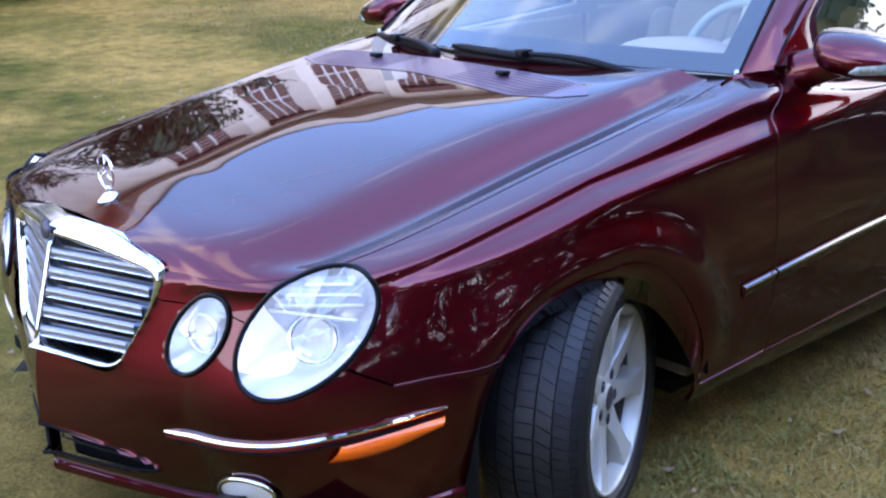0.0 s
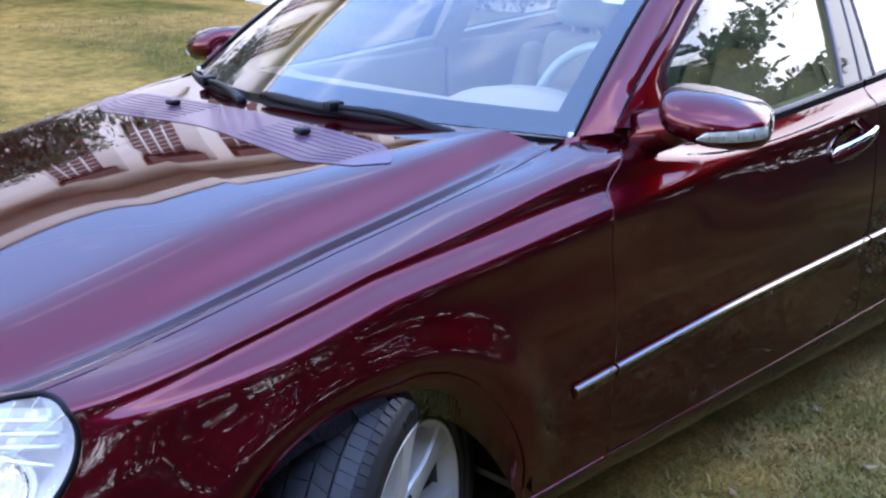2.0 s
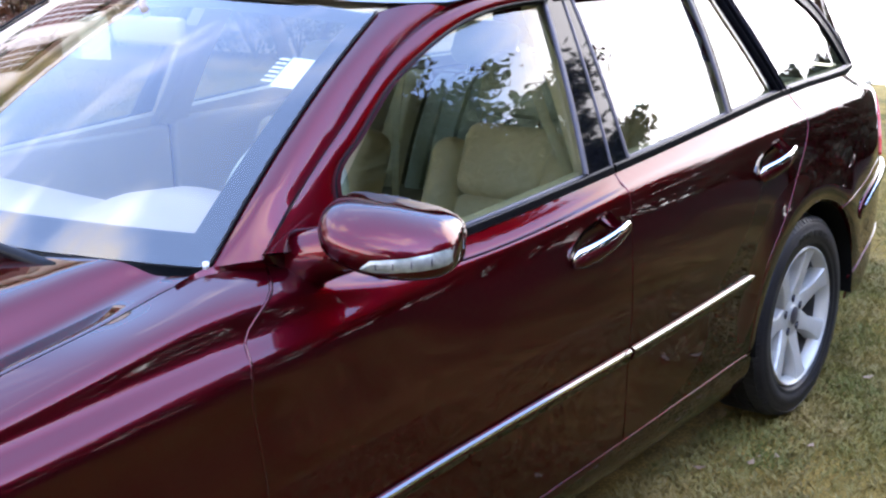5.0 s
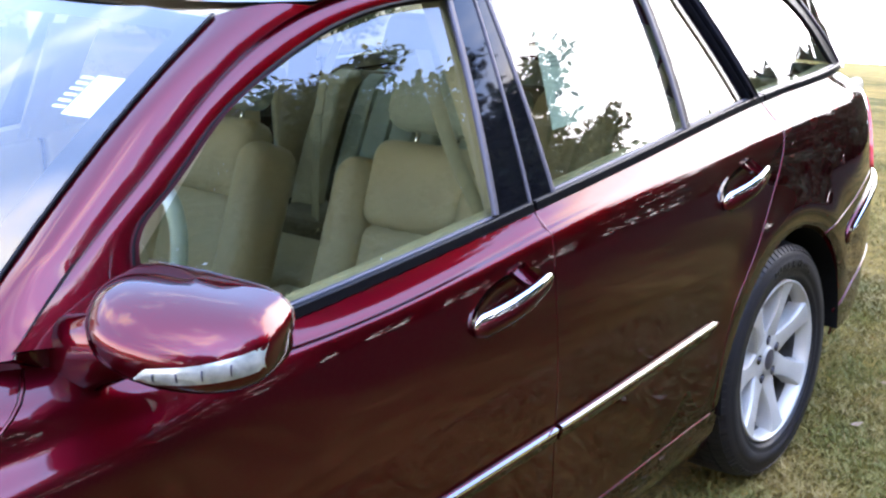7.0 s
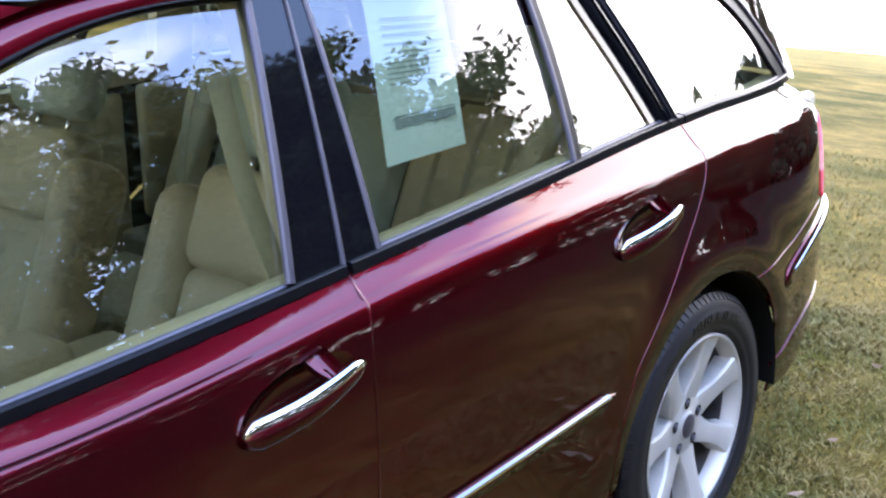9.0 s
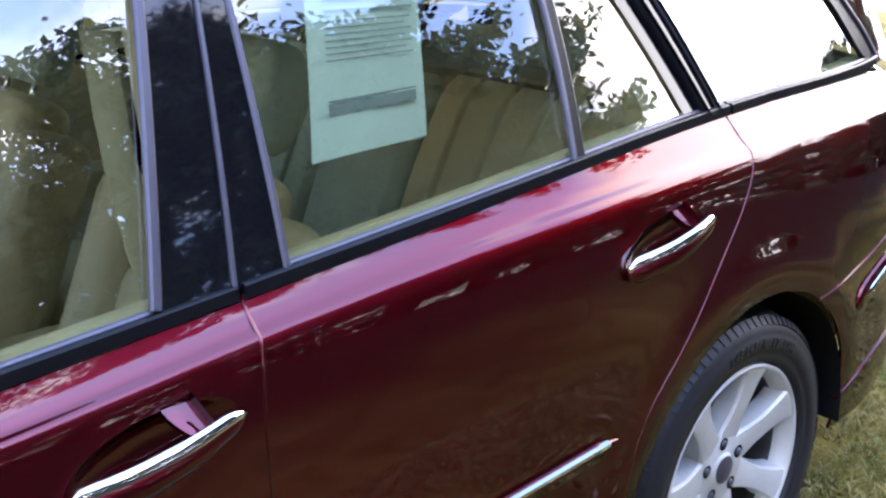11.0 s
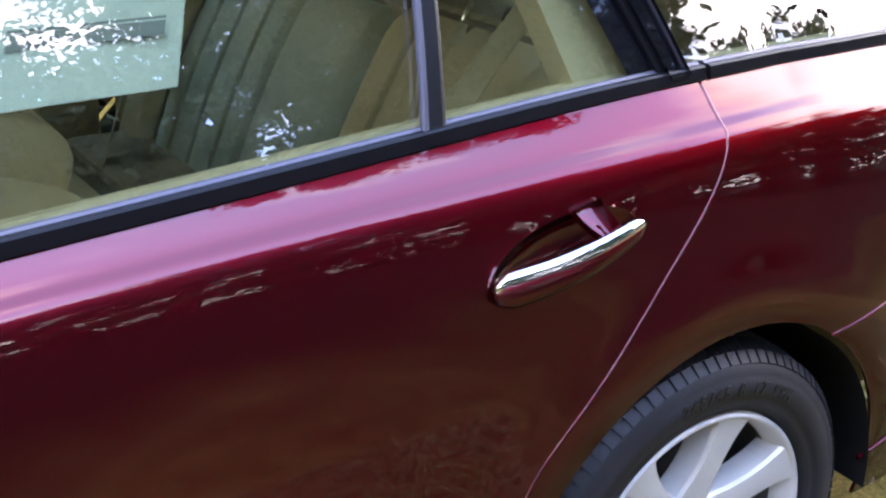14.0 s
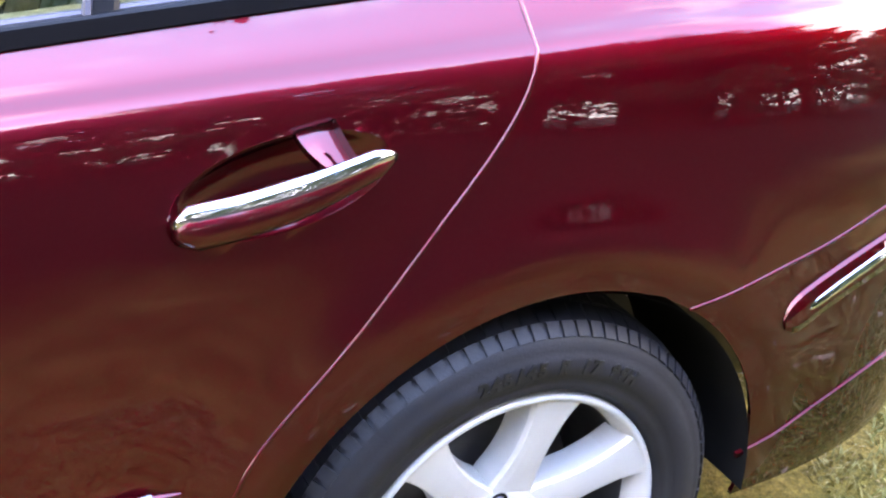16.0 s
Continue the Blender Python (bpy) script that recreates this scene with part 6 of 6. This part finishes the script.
    sheet("intake_back", np.array(V)[:, ::-side], DARK, fb, 0.0, 1, "dark lower air intake")
    for dz in (-0.016, 0.0, 0.016):
        w = 0.31 if dz == 0 else 0.28
        tube("intake_bar", [(-0.965 + 0.33 * y + 0.050, -y * side, 0.272 + dz) for y in np.linspace(0, w, 20)], 0.003, BLACK, fb, seg=6)
    th = np.linspace(-math.pi / 2, math.pi / 2, 40)
    E = onto_nose(np.stack([-0.965 + 0.33 * 0.34 * np.cos(th), -0.34 * np.cos(th), 0.272 + 0.037 * np.sin(th)], 1), (-0.95, -0.3, 0.0), 0.0)
    tube("intake_rim", E * fl, 0.0045, DARK, fb, seg=8)

# ---- ground ----
def ground_z(x, y):
    """The lawn: level under the car, rising towards the house, falling away behind the car."""
    soft = lambda t: np.where(t < 0, 0, np.where(t < 4, t * t / 8, t - 2))
    return -0.135 * soft(x - 4.2) + 0.045 * soft(y - 1.5) * np.clip(1 - (x - 14) / 60, 0, 1)


xs = np.sign(np.linspace(-1, 1, 161)) * (np.abs(np.linspace(-1, 1, 161)) ** 4 * 1480 + np.abs(np.linspace(-1, 1, 161)) * 20)
X, Y = np.meshgrid(xs, xs, indexing="ij")
P = np.stack([X, Y, ground_z(X, Y)], -1)
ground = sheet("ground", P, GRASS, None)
tagged(ground, "patchy lawn of dry brown and green grass", "ground", kind="structure")


def blades(name, n, region, seed, h0, h1, mat, label):
    """Blades of grass, each a bent tapered strip."""
    rng = np.random.default_rng(seed)
    x0, x1, y0, y1 = region
    px, py = rng.uniform(x0, x1, n), rng.uniform(y0, y1, n)
    keep = ~((px > -0.6) & (px < 3.7) & (py > -0.72))
    keep &= rng.uniform(0, 1, n) < 0.35 + 0.65 * (np.sin(px * 3.1 + 1.3 * np.sin(py * 2.3)) * np.sin(py * 2.7 + px) > -0.25)
    px, py = px[keep], py[keep]
    n = len(px)
    a, h, w = rng.uniform(0, 6.28, n), rng.uniform(h0, h1, n), rng.uniform(0.0015, 0.0035, n)
    lean, pz = rng.uniform(0.3, 1.3, n) * h, ground_z(px, py)
    dx, dy = np.cos(a), np.sin(a)
    b = rng.uniform(0, 6.28, n)
    ex, ey = np.cos(b), np.sin(b)
    V = np.empty((n, 5, 3))
    for i, (s, t, ww) in enumerate(((-1, 0, 1), (1, 0, 1), (1, 0.55, 0.8), (-1, 0.55, 0.8), (0, 1, 0))):
        V[:, i, 0] = px + s * w * ww * dx + ex * lean * t ** 1.6
        V[:, i, 1] = py + s * w * ww * dy + ey * lean * t ** 1.6
        V[:, i, 2] = pz - 0.003 + h * t * (1 - 0.25 * t)
    base = np.arange(n)[:, None] * 5
    q = (base + np.array([0, 1, 2, 3])).tolist()
    t3 = (base + np.array([3, 2, 4])).tolist()
    ob = link(name, V.reshape(-1, 3), q + t3, mat, smooth=False)
    return tagged(ob, label, "grass", kind="stuff")


blades("grass", 125000, (-0.5, 4.8, -1.9, 0.0), 1, 0.014, 0.040, BLADE, "short thin grass, green and straw coloured")
blades("dry_grass", 60000, (-0.5, 5.6, -1.9, 1.2), 2, 0.008, 0.024, STRAW, "flattened dry straw in the lawn")
blades("far_grass", 50000, (2.0, 9.0, -1.2, 4.0), 3, 0.015, 0.045, BLADE, "short thin grass behind the car")
blades("lawn_grass", 60000, (-2.0, 7.0, 1.0, 9.0), 4, 0.02, 0.05, STRAW, "dry lawn on the far side of the car")
# fallen leaves
rng = np.random.default_rng(5)
V, Fc = [], []
for i in range(300):
    x, y = rng.uniform(-1.0, 5.5), rng.uniform(-1.6, -0.8) if i % 5 == 0 else rng.uniform(1.0, 6.0)
    if -0.6 < x < 3.7 and y > -0.75 and y < 0.95:
        continue
    a, r = rng.uniform(0, 6.28), rng.uniform(0.012, 0.028)
    z = float(ground_z(np.array(x), np.array(y))) + 0.012
    b = len(V)
    for k, (rr, dz) in enumerate(((1, 0.004), (0.55, 0.0), (0.9, 0.006), (0.55, 0.001))):
        t = a + k * math.pi / 2
        V.append((x + r * rr * math.cos(t), y + r * rr * math.sin(t), z + dz * rng.uniform(0.5, 2)))
    Fc.append((b, b + 1, b + 2, b + 3))
tagged(link("fallen_leaves", V, Fc, DEADLEAF, smooth=False), "brown fallen leaves scattered on the lawn", "leaves", kind="stuff")


# ---- trees ----
def tree(at, height, spread, seed, mat, leaves=3600, name="pine_tree", crown_from=0.25, label="tall broad tree with dark foliage", group="trees behind the lawn", size=0.16):
    rng = np.random.default_rng(seed)
    x, y = at
    z = float(ground_z(np.array(x), np.array(y)))
    t = empty(name, label, "tree", group, at=(x, y, z))
    n = 12
    k = np.linspace(0, 1, n)
    bend = np.stack([np.cumsum(rng.normal(0, 0.012, n)) * height, np.cumsum(rng.normal(0, 0.012, n)) * height, k * height], 1)
    tube("trunk", bend, 0.026 * height * (1 - 0.88 * k) ** 0.9 + 0.02, BARK, t, seg=10, up=(1, 0, 0))
    V, C = [], []
    bv, bf = [], []
    nl = 34
    for i in range(nl):
        f = crown_from + (0.97 - crown_from) * (i / nl) ** 0.9
        p0 = np.array([np.interp(f, k, bend[:, j]) for j in range(3)])
        a = i * 2.4 + rng.uniform(-0.5, 0.5)
        L = spread * (1.0 - 0.75 * ((f - crown_from) / (1 - crown_from)) ** 1.6) * rng.uniform(0.55, 1.1)
        d = np.array((math.cos(a), math.sin(a), rng.uniform(-0.05, 0.45)))
        p1 = p0 + d * L
        r = 0.006 * height * (1 - f) + 0.012
        side_v = np.cross(d, (0, 0, 1))
        side_v /= np.linalg.norm(side_v)
        b = len(bv)
        for q, rr in ((p0, r), (p1, r * 0.25)):
            for s_, u_ in ((1, 0), (-0.5, 0.87), (-0.5, -0.87)):
                bv.append(q + side_v * rr * s_ + np.array((0, 0, rr * u_)))
        bf += [(b, b + 1, b + 4, b + 3), (b + 1, b + 2, b + 5, b + 4), (b + 2, b, b + 3, b + 5)]
        for c in np.linspace(0.35, 1.05, 6):
            C.append((p0 + d * L * c + rng.normal(0, 0.10 * spread, 3) * (1, 1, 0.5), 0.16 * spread * rng.uniform(0.6, 1.2)))
    link("limbs", bv, bf, BARK, t)
    C_p, C_r = np.array([c[0] for c in C]), np.array([c[1] for c in C])
    idx = rng.integers(0, len(C), leaves)
    P = C_p[idx] + rng.normal(0, 1, (leaves, 3)) * C_r[idx][:, None] * np.array((1, 1, 0.5)) * 0.6
    A = rng.normal(0, 1, (leaves, 3))
    A /= np.linalg.norm(A, axis=1, keepdims=True)
    B = np.cross(A, rng.normal(0, 1, (leaves, 3)))
    B /= np.linalg.norm(B, axis=1, keepdims=True)
    s_ = rng.uniform(0.6, 1.4, (leaves, 1)) * size
    Q = np.stack([P - A * s_, P + B * s_ * 0.45, P + A * s_, P - B * s_ * 0.45], 1)
    link("crown", Q.reshape(-1, 3), (np.arange(leaves)[:, None] * 4 + np.arange(4)).tolist(), mat, t, smooth=False)
    return t


for i, (az, d, h, s_) in enumerate(((-35, 17.0, 11.0, 3.2), (-42, 15.0, 13.0, 4.0), (-51, 16.0, 16.2, 4.4), (-63, 14.5, 15.4, 4.4), (-76, 15.5, 13.5, 4.4), (-90, 15.0, 13.0, 4.4),
                                   (-104, 16.0, 13.0, 4.6), (-119, 15.0, 12.5, 4.6), (-135, 16.0, 12.5, 4.8), (-152, 17.0, 12.0, 4.8), (-46, 21.0, 16.5, 4.6), (-70, 21.0, 16.5, 4.6), (-97, 22.0, 16.5, 4.6))):
    tree((1.5 + d * math.cos(radians(az)), -0.8 + d * math.sin(radians(az))), h * 1.0, s_ * 1.05, 10 + i, LEAF, 48000 if i < 2 else 30000, crown_from=0.10, size=0.125)
for i in range(24):
    a = radians(-31 + i * 1.55)
    r = 34 + 5 * math.sin(i * 2.1)
    tree((3 + r * math.cos(a), r * math.sin(a)), 9.5 + 0.7 * math.sin(i * 1.7) + 0.4 * math.sin(i * 4.1), 2.8, 240 + i, HAZYLEAF, 14000, "far_tree", 0.0, "distant slender tree with thin foliage", "distant trees", 0.15)


# undergrowth at the foot of the trees
rng = np.random.default_rng(77)
n, m = 34000, 260
a = np.radians(rng.uniform(-168, -30, m))
r = rng.uniform(15.5, 24.0, m)
C = np.stack([1.5 + r * np.cos(a), -0.8 + r * np.sin(a), rng.uniform(0.3, 3.2, m)], 1)
C[:, 2] += ground_z(C[:, 0], C[:, 1])
P = C[rng.integers(0, m, n)] + rng.normal(0, 1, (n, 3)) * np.array((0.75, 0.75, 0.5))
A = rng.normal(0, 1, (n, 3))
A /= np.linalg.norm(A, axis=1, keepdims=True)
B = np.cross(A, rng.normal(0, 1, (n, 3)))
B /= np.linalg.norm(B, axis=1, keepdims=True)
s_ = rng.uniform(0.08, 0.2, (n, 1))
Q = np.stack([P - A * s_, P + B * s_ * 0.5, P + A * s_, P - B * s_ * 0.5], 1)
tagged(link("undergrowth", Q.reshape(-1, 3), (np.arange(n)[:, None] * 4 + np.arange(4)).tolist(), LEAF, smooth=False), "dark leafy undergrowth between the tree trunks", "undergrowth", kind="stuff")


# ---- house ----
house = empty("house", "beige stucco house with a row of tall recessed windows", "house", at=(0, 0, 0))
HY, Z0, EAVE = 13.2, 0.2, 8.1
W_FROM, W_STEP, W_N = 5.1, 1.85, 9
W_Z0, W_Z1, W_W = 4.3, 7.5, 1.0


def house_wall():
    xs = [-7.0]
    for i in range(W_N):
        c = W_FROM + W_STEP * i
        xs += [c - W_W / 2 - 0.25, c + W_W / 2 + 0.25]
    xs.append(24.0)
    def wall_piece(lo, hi):
        bm = bmesh.new()
        box(bm, lo, hi)
        part("wall", bm, STUCCO, house)
    for i in range(0, len(xs) - 1, 2):
        wall_piece((xs[i], HY, Z0 - 3), (xs[i + 1], HY + 0.5, EAVE))
    for i in range(W_N):
        c = W_FROM + W_STEP * i
        a, b = c - W_W / 2 - 0.25, c + W_W / 2 + 0.25
        wall_piece((a, HY, Z0 - 3), (b, HY + 0.5, W_Z0))
        wall_piece((a, HY, W_Z1), (b, HY + 0.5, EAVE))
    for i in range(W_N):
        c = W_FROM + W_STEP * i
        wv = empty("window", "", "")
        for key in list(wv.keys()):
            del wv[key]
        wv.name = "window"
        wv.parent = house
        bm = bmesh.new()
        for sx in (-1, 1):
            vs = [bm.verts.new(v) for v in ((c + sx * (W_W / 2 + 0.25), HY, W_Z0), (c + sx * W_W / 2, HY + 0.38, W_Z0), (c + sx * W_W / 2, HY + 0.38, W_Z1), (c + sx * (W_W / 2 + 0.25), HY, W_Z1))]
            bm.faces.new(vs)
        vs = [bm.verts.new(v) for v in ((c - W_W / 2 - 0.25, HY, W_Z1), (c + W_W / 2 + 0.25, HY, W_Z1), (c + W_W / 2, HY + 0.38, W_Z1 - 0.02), (c - W_W / 2, HY + 0.38, W_Z1 - 0.02))]
        bm.faces.new(vs)
        part("reveal", bm, STUCCO, wv)
        bm = bmesh.new()
        box(bm, (c - W_W / 2, HY + 0.40, W_Z0), (c + W_W / 2, HY + 0.42, W_Z1))
        part("blind", bm, BLIND, wv, "closed brown blind")
        bm = bmesh.new()
        box(bm, (c - W_W / 2 - 0.1, HY + 0.02, W_Z1 - 0.32), (c + W_W / 2 + 0.1, HY + 0.36, W_Z1 - 0.02), 0.01)
        part("awning_board", bm, BLIND, wv, "brown board under the window head")
        for k in range(1, 4):
            bm = bmesh.new()
            xk = c - W_W / 2 + W_W * k / 4
            box(bm, (xk - 0.018, HY + 0.36, W_Z0), (xk + 0.018, HY + 0.40, W_Z1))
            part("glazing_bar", bm, WHITE, wv)
        for k in range(1, 8):
            bm = bmesh.new()
            zk = W_Z0 + (W_Z1 - W_Z0) * k / 8
            box(bm, (c - W_W / 2, HY + 0.362, zk - 0.016), (c + W_W / 2, HY + 0.398, zk + 0.016))
            part("glazing_bar", bm, WHITE, wv)
        bm = bmesh.new()
        box(bm, (c - W_W / 2 - 0.28, HY - 0.06, W_Z0 - 0.09), (c + W_W / 2 + 0.28, HY + 0.40, W_Z0), 0.012)
        part("sill", bm, STUCCO, wv)
    bm = bmesh.new()
    box(bm, (-7.4, HY - 0.75, EAVE - 0.06), (24.4, HY + 0.5, EAVE + 0.04))
    part("soffit", bm, STUCCO, house)
    bm = bmesh.new()
    box(bm, (-7.4, HY - 0.80, EAVE - 0.10), (24.4, HY - 0.755, EAVE + 0.22))
    part("fascia", bm, STUCCO, house)
    bm = bmesh.new()
    vs = [bm.verts.new(v) for v in ((-7.5, HY - 0.85, EAVE + 0.20), (24.5, HY - 0.85, EAVE + 0.20), (24.5, HY + 5.5, EAVE + 2.2), (-7.5, HY + 5.5, EAVE + 2.2),
                                    (-7.5, HY + 11.5, EAVE + 0.2), (24.5, HY + 11.5, EAVE + 0.2))]
    bm.faces.new((vs[0], vs[1], vs[2], vs[3]))
    bm.faces.new((vs[3], vs[2], vs[5], vs[4]))
    part("roof", bm, SHINGLE, house)
    wall_piece((-7.0, HY + 0.5, Z0 - 3), (-6.7, HY + 11, EAVE))
    wall_piece((23.7, HY + 0.5, Z0 - 3), (24.0, HY + 11, EAVE))
    wall_piece((-6.7, HY + 10.7, Z0 - 3), (23.7, HY + 11, EAVE))


house_wall()
# ground floor window with louvred blind
gw = new("window")
gw.parent = house
bm = bmesh.new()
box(bm, (8.3, HY - 0.05, 0.55), (9.9, HY + 0.02, 2.3), 0.01)
part("window_frame", bm, WHITE, gw)
for k in range(20):
    bm = bmesh.new()
    box(bm, (8.38, HY - 0.075, 0.63 + 0.08 * k), (9.82, HY - 0.052, 0.675 + 0.08 * k))
    part("louvre", bm, LOUVRE, gw)
# porch post
post = empty("porch_post", "square white painted porch post", "post", at=(7.75, 10.3, 0.25))
bm = bmesh.new()
box(bm, (-0.15, -0.15, -0.3), (0.15, 0.15, 4.6), 0.015)
part("shaft", bm, WHITE, post)
bm = bmesh.new()
box(bm, (-0.21, -0.21, -0.3), (0.21, 0.21, 0.32), 0.02)
part("base", bm, WHITE, post)


def shrub(at, h, r, seed, mat, label):
    rng = np.random.default_rng(seed)
    x, y = at
    z = float(ground_z(np.array(x), np.array(y)))
    t = empty("shrub", label, "shrub", "shrubs along the house", at=(x, y, z))
    V, Fc = [], []
    for i in range(9):
        a, e = rng.uniform(0, 6.28), rng.uniform(0.3, 0.8)
        p1 = np.array((math.cos(a) * r * e, math.sin(a) * r * e, h * rng.uniform(0.6, 0.95)))
        b = len(V)
        for q, rr in ((np.zeros(3), 0.02), (p1, 0.005)):
            V += [q + (rr, 0, 0), q + (-rr / 2, rr, 0), q + (-rr / 2, -rr, 0)]
        Fc += [(b, b + 1, b + 4, b + 3), (b + 1, b + 2, b + 5, b + 4), (b + 2, b, b + 3, b + 5)]
    link("stems", V, Fc, BARK, t)
    n = 1500
    C = rng.normal(0, 1, (26, 3)) * np.array((r * 0.5, r * 0.5, h * 0.25)) + np.array((0, 0, h * 0.55))
    P = C[rng.integers(0, 26, n)] + rng.normal(0, 0.16 * r, (n, 3))
    P[:, 2] = np.clip(P[:, 2], 0.03, None)
    A = rng.normal(0, 1, (n, 3))
    A /= np.linalg.norm(A, axis=1, keepdims=True)
    B = np.cross(A, rng.normal(0, 1, (n, 3)))
    B /= np.linalg.norm(B, axis=1, keepdims=True)
    s_ = rng.uniform(0.03, 0.07, (n, 1))
    Q = np.stack([P - A * s_, P + B * s_ * 0.6, P + A * s_, P - B * s_ * 0.6], 1)
    link("foliage", Q.reshape(-1, 3), (np.arange(n)[:, None] * 4 + np.arange(4)).tolist(), mat, t, smooth=False)


for i in range(14):
    red = i in (5, 6, 8)
    shrub((-3.0 + i * 1.35, 12.1 + 0.25 * math.sin(i * 2.2)), 1.0 + 0.45 * math.sin(i * 1.9) ** 2, 0.75, 80 + i, REDLEAF if red else LEAF, "reddish brown leafy shrub" if red else "dark green leafy shrub")
# small trees in front of the house
for i, (x, y, h, s_) in enumerate(((3.4, 10.9, 4.2, 2.0), (0.2, 10.8, 4.6, 2.2), (-3.0, 10.8, 4.4, 2.2), (11.8, 11.0, 3.6, 1.7), (16.0, 11.0, 3.6, 1.7))):
    tree((x, y), h, s_, 130 + i, LEAF, 6500, "garden_tree", 0.35, "small dark leafy tree before the house", "garden trees", 0.07)
